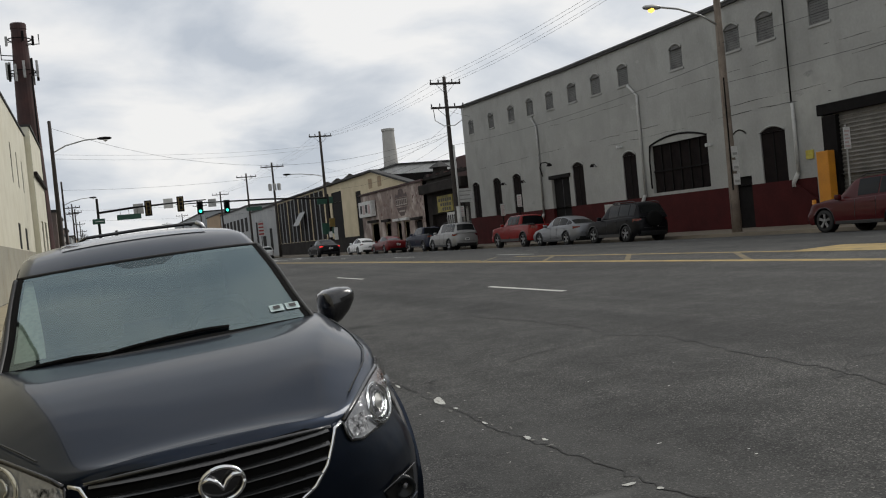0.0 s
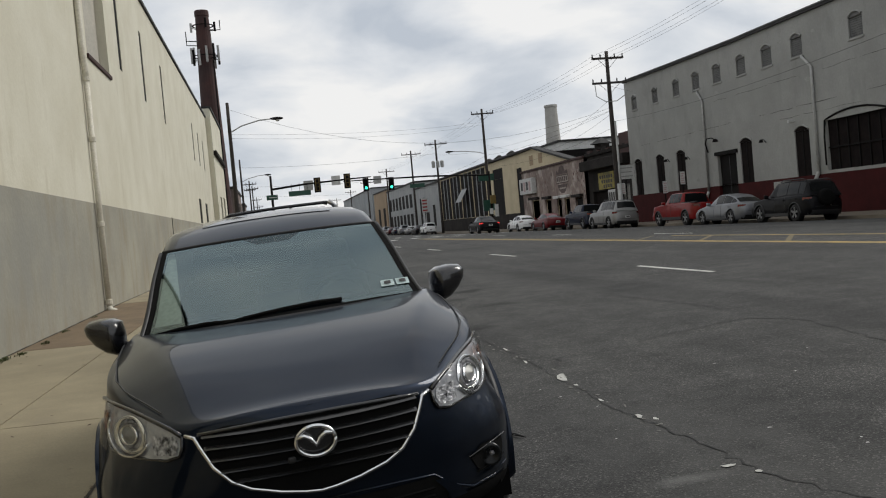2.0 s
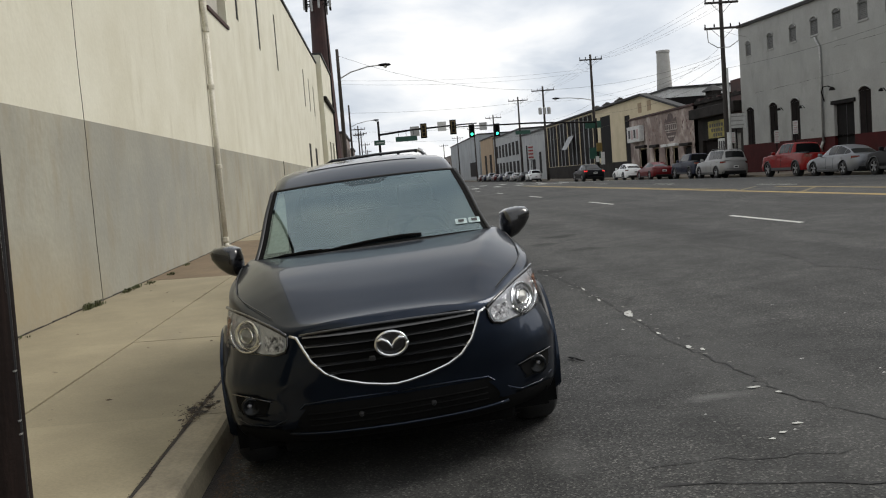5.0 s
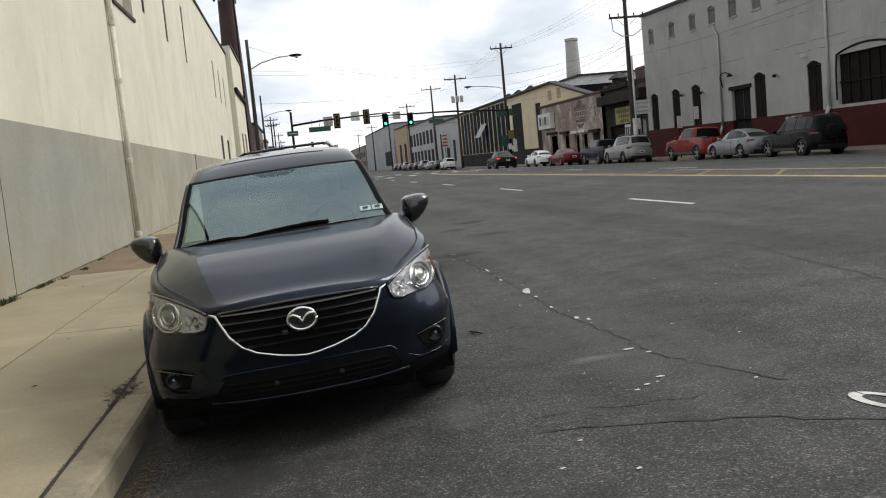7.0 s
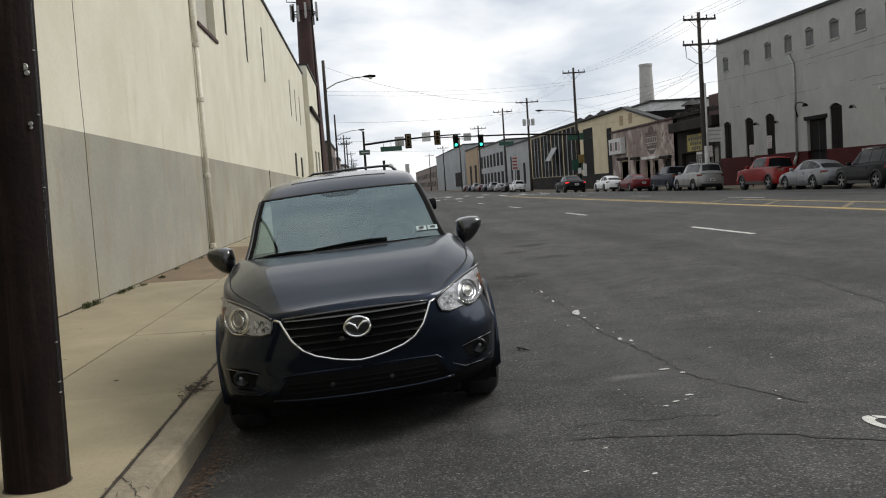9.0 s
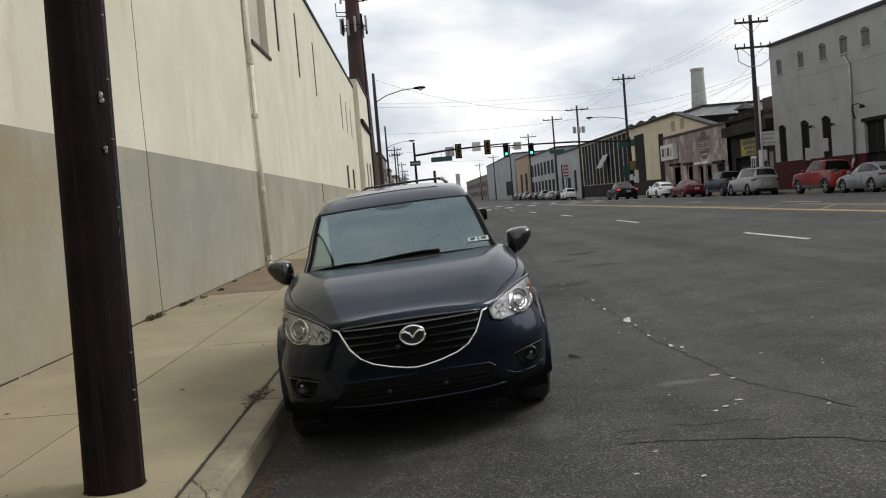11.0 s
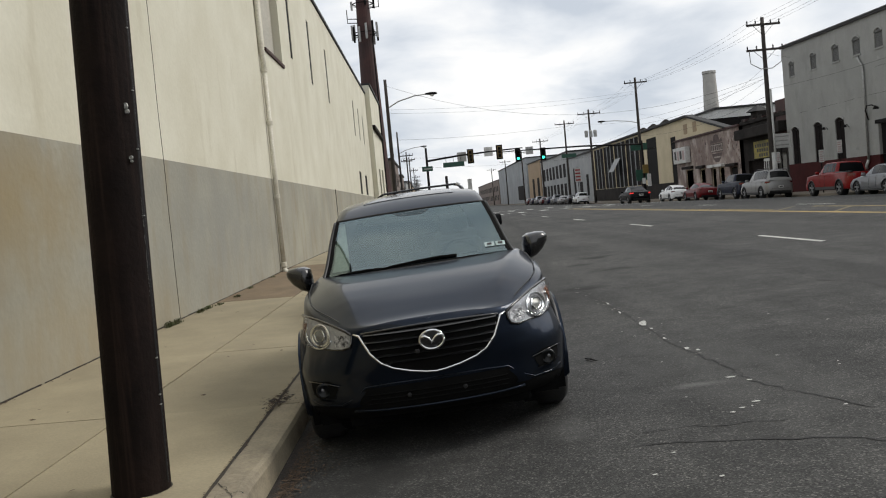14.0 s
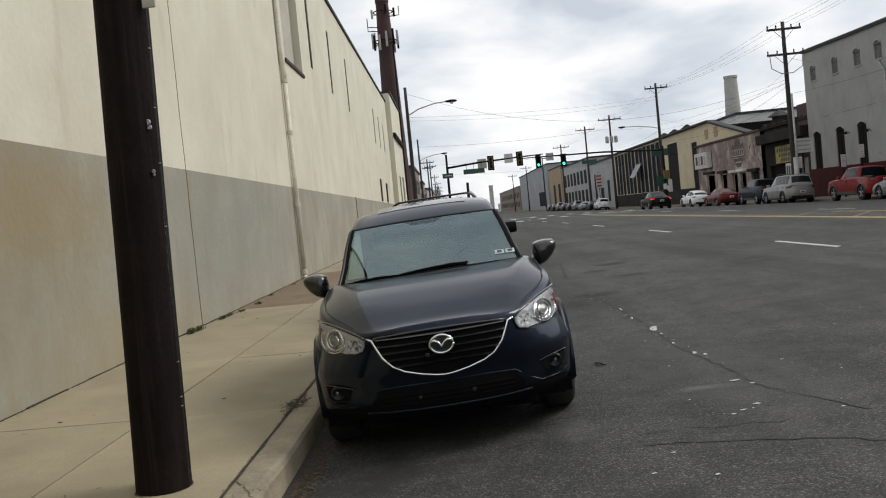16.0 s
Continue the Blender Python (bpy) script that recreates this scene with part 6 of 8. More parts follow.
mast2 = thing("signal_mast", (24.4, SY + 14, ground(24, 94)), "signal mast arm reaching from the far kerb with lit green heads", "traffic signal")
YY = SY + 12
part("pole", tubed([(24.9, YY + 0.6, 0), (24.9, YY + 0.6, 6.6)], [0.14, 0.1], 10), IRON, mast2, smooth=True)
part("arm", tubed([(24.9, YY + 0.6, 6.2), (18, YY, 6.55), (11, YY, 6.7), (9.0, YY, 6.7)], [0.1, 0.09, 0.06, 0.05], 8), IRON, mast2, smooth=True)
signal_head(mast2, 11.35, YY, 6.2, True)
signal_head(mast2, 14.05, YY, 6.1, True)
part("sign_back", boxed(12.2, 13.0, YY - 0.05, YY, 6.2, 7.0), GALV, mast2, "bare back of a metal sign")
part("street_name_sign", boxed(16.0, 17.6, YY - 0.1, YY - 0.05, 5.45, 5.85), SIGN_GREEN, mast2, "green street name sign")
ps = thing("pedestrian_signal", (24.0, 96, 0), "short pole with a yellow pedestrian signal and notices", "traffic signal")
part("pole", tubed([(24.3, 90, -0.1), (24.3, 90, 4.2)], 0.06, 8), IRON, ps)
part("signal_box", boxed(24.1, 24.7, 89.7, 89.9, 3.0, 3.9, bevel=0.04), SIGNAL_YELLOW, ps)
part("notice_plate", boxed(24.5, 24.9, 89.7, 89.75, 1.6, 2.9), SIGN_WHITE, ps)
part("notice_plate", boxed(23.95, 24.3, 89.7, 89.75, 1.9, 2.5), SIGN_WHITE, ps)


# ---- vehicles ----
# local axes of a vehicle: x to its left or right, y from the nose (0) back to the tail, z up
PLAN = ((0, 0), (0.18, 0.012), (0.34, 0.045), (0.48, 0.10), (0.60, 0.20), (0.705, 0.35), (0.805, 0.50), (0.876, 0.70), (0.908, 1.0), (0.917, 1.45), (0.92, 2.2))
PLAN_LOW = ((0, 0), (0.20, 0.010), (0.39, 0.035), (0.55, 0.085), (0.68, 0.17), (0.785, 0.265), (0.865, 0.375), (0.91, 0.53), (0.925, 0.85), (0.93, 1.4), (0.92, 2.2))
TAIL = ((0.92, 1.3), (0.905, 0.85), (0.88, 0.5), (0.83, 0.26), (0.72, 0.11), (0.52, 0.04), (0.28, 0.01), (0, 0))


def spline(pts, n):
    """n points, evenly by index, on a smooth curve through pts."""
    out = []
    last = len(pts) - 1
    for k in range(n):
        u = k / (n - 1) * last
        i = min(int(u), last - 1)
        t = u - i
        p0, p1, p2, p3 = (Vector((*pts[max(i - 1, 0)], 0)), Vector((*pts[i], 0)), Vector((*pts[i + 1], 0)), Vector((*pts[min(i + 2, last)], 0)))
        q = 0.5 * ((2 * p1) + (p2 - p0) * t + (2 * p0 - 5 * p1 + 4 * p2 - p3) * t * t + (3 * p1 - p0 - 3 * p2 + p3) * t**3)
        out.append((q.x, q.y))
    return out


class Shape:
    """The surfaces of one kind of car: lower body round its plan, and the glasshouse over it."""

    def __init__(self, length, width, low, nose, tail, side, shoulder, deck, house, wheels, wheel_r, bow=0.2, sweep=1.0):
        self.L, self.W, self.low = length, width, low
        self.nose, self.tail, self.side, self.shoulder, self.deck, self.house = nose, tail, side, shoulder, deck, house
        self.wheels, self.wheel_r, self.bow, self.sweep = wheels, wheel_r, bow, sweep
        s = width / 1.84
        self.front = [(x * s, y * sweep) for x, y in PLAN]
        self.front_low = [(x * s, y * sweep) for x, y in PLAN_LOW]
        self.blend = (0.50, 0.76)
        self.back = [(x * s, length - y) for x, y in TAIL]

    def plan_at(self, z):
        """The nose's plan at height z: full at the bumper, swept back at the lamps."""
        t = min(max((z - self.blend[0]) / (self.blend[1] - self.blend[0]), 0), 1)
        t = t * t * (3 - 2 * t)
        return [(a[0] + (c[0] - a[0]) * t, a[1] + (c[1] - a[1]) * t) for a, c in zip(self.front_low, self.front)]

    def outline(self, n, z=2.0):
        a = spline(self.plan_at(z), n)
        b = spline(self.back, n // 2 + 4)
        ys = np.linspace(a[-1][1], b[0][1], max(6, n // 3))[1:-1]
        return a + [(self.W / 2, float(y)) for y in ys] + b

    def top(self, x, y):
        """Height of the shoulder line at a point of the plan."""
        z = smoothed(self.shoulder, y)
        if y < 0.9:
            z += 0.02 * math.exp(-((abs(x) - 0.2) / 0.2) ** 2) * (1 - y / 0.9)
        return z

    def skin(self, x, y, z):
        """A plan point raised to height z, drawn in by the side, nose and tail profiles."""
        f = math.exp(-((y / 0.75) ** 2))
        r = math.exp(-(((self.L - y) / 0.6) ** 2))
        q = smoothed(self.side, z)
        return Vector((x * (1 + (q - 1) * (1 - 0.4 * f)), y + smoothed(self.nose, z) * f - smoothed(self.tail, z) * r, z))

    def face(self, x, z, proud=0.0):
        """The point of the nose at x and height z."""
        pl = spline(self.plan_at(z), 41)
        y = float(np.interp(abs(x), [p[0] for p in pl], [p[1] for p in pl]))
        p = self.skin(abs(x), y, z)
        nx = min(1.0, (abs(x) / 0.9) ** 2 * 1.1)
        return Vector((math.copysign(p.x, x) + math.copysign(proud * nx, x), p.y - proud * (1.1 - 0.5 * nx), z))

    def glass(self, y, s, sign=1, proud=0.0):
        """The glasshouse: y from the windscreen's foot to the tail, s from the waist (0) to the middle of the roof (1)."""
        def at(y, s):
            zt, xb, xr = [smoothed([(h[0], h[k]) for h in self.house], y) for k in (1, 2, 3)]
            zb = smoothed(self.shoulder, y) - 0.03
            h = max(zt - zb, 0.004)
            crown = min(0.012 + 0.038 * min(max((y - 1.8) / 0.5, 0), 1), 0.25 * h)
            if s < 0.45:
                t = s / 0.45
                x = xb + (xr - xb) * t + 0.02 * math.sin(t * math.pi) * min(1, h / 0.3)
                z = zb + (h - crown) * t
            else:
                t = (s - 0.45) / 0.55
                x = xr * (1 - t)
                z = zb + h - crown + crown * (1 - (1 - t) ** 2.4)
            fade = min(max((2.5 - y) / 1.3, 0), 1)
            return Vector((x, y + self.bow * (x / 0.7) ** 2 * fade, z))

        p = at(y, s)
        if proud:
            e = 0.01
            n = (at(y + e, s) - at(y - e, s)).cross(at(y, min(s + e, 1.0)) - at(y, max(s - e, 0.0)))
            n = n.normalized() if n.length > 1e-9 else Vector((0, 0, 1))
            if n.z + n.x < 0:
                n = -n
            p = p + n * proud
        return Vector((p.x * sign, p.y, p.z))


def bonnet_rise(sh, x, y, w):
    """Share of the bonnet's rise at x: near flat between the creases, falling away outside them."""
    c = min(max((0.41 + 0.29 * y) * sh.W / 1.84 / w, 0.5), 0.90)
    u = min(abs(x) / w, 1.0)
    t = (u - c) / (1 - c)
    f = 1 - 0.05 * (u / c) ** 2 if u < c else 0.95 * (1 - t**1.1)
    k = min(y / 0.4, 1.0)
    return f * k + (1 - u**2.05) * (1 - k)


def body_mesh(sh, n, nz, cols):
    """Lower body: sides, nose and tail as one skin, closed over by bonnet and deck, with wheel arches."""
    b = bmesh.new()
    half = sh.outline(n)
    levels = {}
    rows = []
    arch_r = sh.wheel_r + 0.055
    for sign in (1, -1):
        line_rows = []
        for i, (xh, yh) in enumerate(half):
            zt = sh.top(xh, yh)
            col = []
            for k in range(nz):
                t = k / (nz - 1)
                z = sh.low + (zt - sh.low) * (t**0.9)
                key = round(z, 2)
                if key not in levels:
                    levels[key] = sh.outline(n, key)
                x, y = levels[key][i]
                p = sh.skin(x, y, z)
                if x > sh.W * 0.33:
                    for wy in sh.wheels:
                        d = math.hypot(p.y - wy, z - sh.wheel_r)
                        if d < arch_r:
                            d = max(d, 1e-3)
                            p.y = wy + (p.y - wy) / d * arch_r
                            p.z = max(sh.wheel_r + (z - sh.wheel_r) / d * arch_r, sh.low)
                col.append(b.verts.new((p.x * sign, p.y, p.z)))
            line_rows.append(col)
        rows.append(line_rows)
    for line_rows in rows:
        for a, c in zip(line_rows, line_rows[1:]):
            for k in range(nz - 1):
                q = (a[k], c[k], c[k + 1], a[k + 1])
                m = sum((v.co for v in q), Vector()) / 4
                if abs(m.x) > sh.W * 0.3 and any(math.hypot(m.y - wy, m.z - sh.wheel_r) < arch_r * 0.97 for wy in sh.wheels):
                    continue
                b.faces.new(q)
    # bonnet and deck
    right, left = rows
    prev = None
    for i in range(1, len(half) - 1):
        a, c = left[i][-1].co, right[i][-1].co
        y = half[i][1]
        rise = smoothed(sh.deck, y)
        strip_v = [left[i][-1]]
        for k in range(1, cols):
            t = k / cols
            x = a.x + (c.x - a.x) * t
            strip_v.append(b.verts.new((x, a.y + (c.y - a.y) * t, a.z + rise * bonnet_rise(sh, x, y, max(abs(a.x), 0.05)))))
        strip_v.append(right[i][-1])
        if prev:
            for k in range(cols):
                b.faces.new((prev[k], prev[k + 1], strip_v[k + 1], strip_v[k]))
        prev = strip_v
    bmesh.ops.remove_doubles(b, verts=b.verts, dist=0.0008)
    bmesh.ops.dissolve_degenerate(b, edges=b.edges, dist=0.0005)
    return b


def house_mesh(sh, ny, ns):
    b = bmesh.new()
    y0, y1 = sh.house[0][0], sh.house[-1][0]
    for sign in (1, -1):
        grid(b, ny, ns, lambda u, v: sh.glass(y0 + (y1 - y0) * u, v, sign))
    bmesh.ops.remove_doubles(b, verts=b.verts, dist=0.0008)
    return b


def pane(sh, y0, y1, s0, s1, nu=14, nv=10, both=False, proud=0.006, skew=0.0):
    b = bmesh.new()
    if both:
        grid(b, nu, 2 * nv, lambda u, v: sh.glass(y0 + (y1 - y0) * u, s0 + (s1 - s0) * (1 - abs(2 * v - 1)), 1 if v > 0.5 else -1, proud))
    else:
        grid(b, nu, nv, lambda u, v: sh.glass(y0 + (y1 - y0) * u + skew * v * (1 - u), s0 + (s1 - s0) * v, both or 1, proud))
    return b


def mirrored(b):
    for v in b.verts:
        v.co.x = -v.co.x
    return b


def wheel_part(root, x, y, r, w=0.225, rim=None, spokes=5):
    sign = 1 if x > 0 else -1
    t = part("wheel", lathe(bmesh.new(), [(r * 0.66, -w / 2), (r * 0.9, -w / 2), (r * 0.985, -w * 0.36), (r, 0), (r * 0.985, w * 0.36), (r * 0.9, w / 2), (r * 0.66, w / 2)], (x, y, r), "x", 28), RUBBER, root, smooth=True, world=False)
    b = lathe(bmesh.new(), [(r * 0.67, sign * w * 0.5), (r * 0.63, sign * w * 0.46), (r * 0.6, sign * w * 0.2), (0.0, sign * w * 0.15)], (x, y, r), "x", 24)
    part("rim", b, IRON if spokes else rim, t, world=False)
    for k in range(spokes):
        a = k * math.tau / spokes + 0.3
        d = Vector((0, math.cos(a), math.sin(a)))
        e = Vector((0, -math.sin(a), math.cos(a)))
        c = Vector((x + sign * w * 0.46, y, r))
        b = bmesh.new()
        q = [c + e * s * wd + d * rr + Vector((sign * o, 0, 0)) for rr, wd, o in ((0.03, 0.03, 0.0), (r * 0.63, 0.045, 0.012)) for s in (-1, 1)]
        q2 = [p - Vector((sign * 0.03, 0, 0)) for p in q]
        v1, v2 = [b.verts.new(p) for p in q], [b.verts.new(p) for p in q2]
        order = (0, 1, 3, 2)
        b.faces.new([v1[i] for i in order]), b.faces.new([v2[i] for i in order[::-1]])
        for i in range(4):
            i0, i1 = order[i], order[(i + 1) % 4]
            b.faces.new((v1[i0], v1[i1], v2[i1], v2[i0]))
        part("spoke", b, rim or SILVER, t, world=False)
    rim = rim or SILVER
    part("hub_cap", lathe(bmesh.new(), [(0.06, sign * w * 0.47), (0.05, sign * w * 0.52), (0.0, sign * w * 0.53)], (x, y, r), "x", 12), rim or SILVER, t, world=False)
    return t


def quad(b, pts):
    b.faces.new([b.verts.new(p) for p in pts])
    return b


def panel(sh, outline, proud, rows=6):
    """A patch on the nose: outline gives (z, x0, x1) from top to bottom."""
    b = bmesh.new()
    zs = [o[0] for o in outline]
    n, m = 16, 12
    vs = []
    for i in range(m):
        z = zs[0] + (zs[-1] - zs[0]) * i / (m - 1)
        x0 = float(np.interp(-z, [-q for q in zs], [o[1] for o in outline]))
        x1 = float(np.interp(-z, [-q for q in zs], [o[2] for o in outline]))
        vs.append([b.verts.new(sh.face(x0 + (x1 - x0) * k / (n - 1), z, proud)) for k in range(n)])
    for i in range(m - 1):
        for k in range(n - 1):
            b.faces.new((vs[i][k], vs[i][k + 1], vs[i + 1][k + 1], vs[i + 1][k]))
    return b


# the dark blue-black crossover by the near kerb
XOVER = Shape(4.54, 1.84, 0.21,
           nose=[(0.18, 0.20), (0.24, 0.09), (0.32, 0.045), (0.45, 0.035), (0.55, 0.02), (0.69, 0.0), (0.78, 0.012), (0.84, 0.05), (0.90, 0.10), (1.0, 0.14)],
           tail=[(0.2, 0.16), (0.3, 0.05), (0.5, 0.0), (0.8, 0.04), (1.1, 0.10)],
           side=[(0.2, 0.93), (0.32, 0.985), (0.6, 1.0), (0.8, 0.985), (1.0, 0.945), (1.1, 0.92)],
           shoulder=[(0, 0.808), (0.12, 0.803), (0.22, 0.824), (0.36, 0.866), (0.55, 0.91), (0.9, 0.965), (1.3, 1.0), (2.2, 1.02), (3.6, 1.08), (4.3, 1.08), (4.54, 1.02)],
           deck=[(0, 0.0), (0.12, 0.035), (0.3, 0.075), (0.6, 0.10), (1.0, 0.10), (1.3, 0.09), (2.0, 0.05), (4.5, 0.0)],
           house=[(1.10, 1.055, 0.755, 0.735), (1.30, 1.19, 0.775, 0.69), (1.55, 1.35, 0.79, 0.655), (1.80, 1.485, 0.80, 0.62), (2.0, 1.575, 0.805, 0.60), (2.2, 1.625, 0.81, 0.595),
                  (2.6, 1.655, 0.81, 0.60), (3.1, 1.65, 0.80, 0.595), (3.6, 1.60, 0.78, 0.57), (3.95, 1.53, 0.75, 0.545), (4.2, 1.30, 0.73, 0.60), (4.40, 1.08, 0.70, 0.66)],
           wheels=(0.89, 3.60), wheel_r=0.355, bow=0.12)
PAINT_XOVER = car_paint("deep_blue_black_paint", (0.0074, 0.0126, 0.0240), metal=0.8, rough=0.36, coat=0.62)
PAINT_XOVER.node_tree.nodes["Principled BSDF"].inputs["Coat IOR"].default_value = 1.40
crossover = thing("crossover_car", (1.292, 0.0, ground(1.25, 1.5) + DIP), "parked blue-black crossover facing along the kerb, clean and glossy", "car")
crossover.rotation_euler = (0, radians(-3.2), radians(1.6))


def on_car(name, b, mat, parent, label="", smooth=False, facing=None):
    return part(name, b, mat, parent, label, smooth, world=False, facing=facing)


body = on_car("body", body_mesh(XOVER, 60, 26, 40), PAINT_XOVER, crossover, smooth=True)
house = on_car("roof_shell", house_mesh(XOVER, 44, 26), PAINT_XOVER, crossover, smooth=True)
# cut the glass openings out of the roof shell
bm = bmesh.new()
bm.from_mesh(house.data)
drop = []
for f in bm.faces:
    c = f.calc_center_median()
    ax = abs(c.x)
    zt = smoothed([(h[0], h[1]) for h in XOVER.house], c.y)
    yy = c.y - XOVER.bow * (ax / 0.7) ** 2 * min(max((2.5 - c.y) / 1.3, 0), 1)
    if yy < 1.80 and abs(f.normal.z) > 0.2 and ax < 0.73 - (yy - 1.1) * 0.17 and abs(f.normal.x) < 0.62:
        drop.append(f)
bmesh.ops.delete(bm, geom=drop, context="FACES")
bm.to_mesh(house.data)
bm.free()
screen = on_car("windscreen", pane(XOVER, 1.115, 1.835, 0.455, 1.0, 22, 14, True, 0.004), GLASS, crossover, "glossy windscreen reflecting clouds", smooth=True, facing=(0, -1, 0.5))
screen.visible_shadow = False
# dark band and frame round the windscreen
for sgn in (1, -1):
    on_car("pillar_trim", tubed([XOVER.glass(1.105 + 0.74 * k / 14, 0.435, sgn, 0.008) for k in range(15)], 0.014, 6), BLACK, screen, smooth=True)
on_car("cowl_trim", tubed([XOVER.glass(1.112, 1 - abs(k) / 12 * 0.55, 1 if k > 0 else -1, 0.014) for k in range(-12, 13)], 0.015, 6), BLACK, screen, smooth=True)
on_car("header_trim", tubed([XOVER.glass(1.828, 1 - abs(k) / 12 * 0.55, 1 if k > 0 else -1, 0.004) for k in range(-12, 13)], 0.009, 6), BLACK, screen, smooth=True)
# stickers: plain pale plates with bars
for x0, dx in ((0.525, 0.075), (0.612, 0.075)):
    b = bmesh.new()
    y0 = 1.235
    base = [Vector((x0 + u * dx, y0 + XOVER.bow * ((x0 + u * dx) / 0.7) ** 2 * 0.97 + v * 0.045 - 0.02, 0)) for u, v in ((0, 0), (1, 0), (1, 1), (0, 1))]
    for p in base:
        yy = p.y - XOVER.bow * (p.x / 0.7) ** 2 * 0.97
        best = min((XOVER.glass(yy, s / 60, 1, 0.010) for s in range(27, 61)), key=lambda q: abs(q.x - p.x))
        p.z = best.z + 0.003
    quad(b, base)
    st = on_car("inspection_sticker", b, surface("pale_blue_sticker", (0.50, 0.62, 0.62), grain=60, blotch=20, bump=0), screen, "pale blue inspection sticker with bars")
    b = bmesh.new()
    m0 = [base[0].lerp(base[2], 0.25), base[1].lerp(base[3], 0.25), base[2].lerp(base[0], 0.25), base[3].lerp(base[1], 0.25)]
    quad(b, [p + Vector((0, -0.003, 0.004)) for p in m0])
    on_car("printed_bar", b, INK, st)
# wipers lying on the foot of the glass
def on_glass(x, rise, lift):
    """A point on the windscreen at x, rise metres behind its foot."""
    y = 1.118 + rise
    best = min((XOVER.glass(y, s / 80, 1 if x > 0 else -1, lift) for s in range(36, 81)), key=lambda q: abs(q.x - x))
    return best


for ends in (((-0.34, 0.014), (-0.20, 0.034), (0.0, 0.054), (0.16, 0.062), (0.30, 0.058)), ((-0.66, 0.016), (-0.54, 0.030), (-0.40, 0.036), (-0.27, 0.026))):
    pts = [on_glass(x, r, 0.016) for x, r in ends]
    w = on_car("wiper", tubed(pts, [0.005] + [0.009] * (len(pts) - 2) + [0.007], 6), MATT, crossover, smooth=True)
    on_car("blade", tubed([p + Vector((0, 0.005, -0.006)) for p in pts], 0.005, 5), RUBBER, w)
# the black printed border of the glass
b = bmesh.new()
grid(b, 4, 28, lambda u, v: XOVER.glass(1.112 + 0.045 * u, 1 - abs(2 * v - 1) * 0.545, 1 if v > 0.5 else -1, 0.0055))
on_car("glass_border", b, MATT, screen, smooth=True)
for sgn in (1, -1):
    b = bmesh.new()
    grid(b, 16, 3, lambda u, v: XOVER.glass(1.112 + 0.72 * u, 0.452 + 0.022 * v, sgn, 0.0055))
    on_car("glass_border", b, MATT, screen, smooth=True)
# cabin
on_car("dashboard", boxed(-0.66, 0.66, 1.35, 1.75, 0.85, 1.07, bevel=0.05), CABIN, crossover, smooth=False)
for x in (-0.36, 0.36):
    seat = on_car("seat", boxed(x - 0.23, x + 0.23, 2.25, 2.42, 0.7, 1.2, bevel=0.06), CABIN, crossover)
    on_car("headrest", boxed(x - 0.13, x + 0.13, 2.3, 2.4, 1.24, 1.42, bevel=0.04), CABIN, seat)
on_car("cabin_floor", boxed(-0.7, 0.7, 1.4, 4.0, 0.55, 0.6), CABIN, crossover)
on_car("rear_bench", boxed(-0.62, 0.62, 3.1, 3.3, 0.7, 1.25, bevel=0.05), CABIN, crossover)
on_car("steering_wheel", lathe(bmesh.new(), [(0.17, -0.015), (0.19, 0), (0.17, 0.015), (0.155, 0), (0.17, -0.015)], (0.36, 1.85, 1.02), "y", 20), BLACK, crossover)
on_car("interior_mirror", boxed(-0.12, 0.12, 1.96, 1.985, 1.42, 1.49, bevel=0.01), BLACK, crossover)
b = bmesh.new()
grid(b, 6, 14, lambda u, v: XOVER.glass(1.74 + 0.075 * u, 1 - abs(2 * v - 1) * (0.08 + 0.07 * u), 1 if v > 0.5 else -1, 0.0058))
on_car("mirror_shade", b, DOTS, crossover, smooth=True)
# pale lining of the kerb-side pillar, seen through the glass
b = bmesh.new()
grid(b, 10, 4, lambda u, v: XOVER.glass(1.22 + 0.62 * u, 0.475 + (0.025 + 0.085 * (1 - u) ** 0.8) * v, -1, -0.02))
on_car("pillar_lining", b, CABIN_PALE, crossover, "pale inner pillar lining", smooth=True)
# side glass
for sgn in (1, -1):
    for y0, y1, k in ((1.92, 2.66, 0.12), (2.74, 3.5, 0.0), (3.55, 3.85, 0.0)):
        b = pane(XOVER, y0, y1, 0.09, 0.40, 10, 6, False, 0.005, k)
        on_car("side_window", b if sgn > 0 else mirrored(b), DARK_GLASS, crossover, smooth=True)
on_car("rear_window", pane(XOVER, 3.98, 4.28, 0.5, 1.0, 8, 8, True, 0.006), DARK_GLASS, crossover, smooth=True)
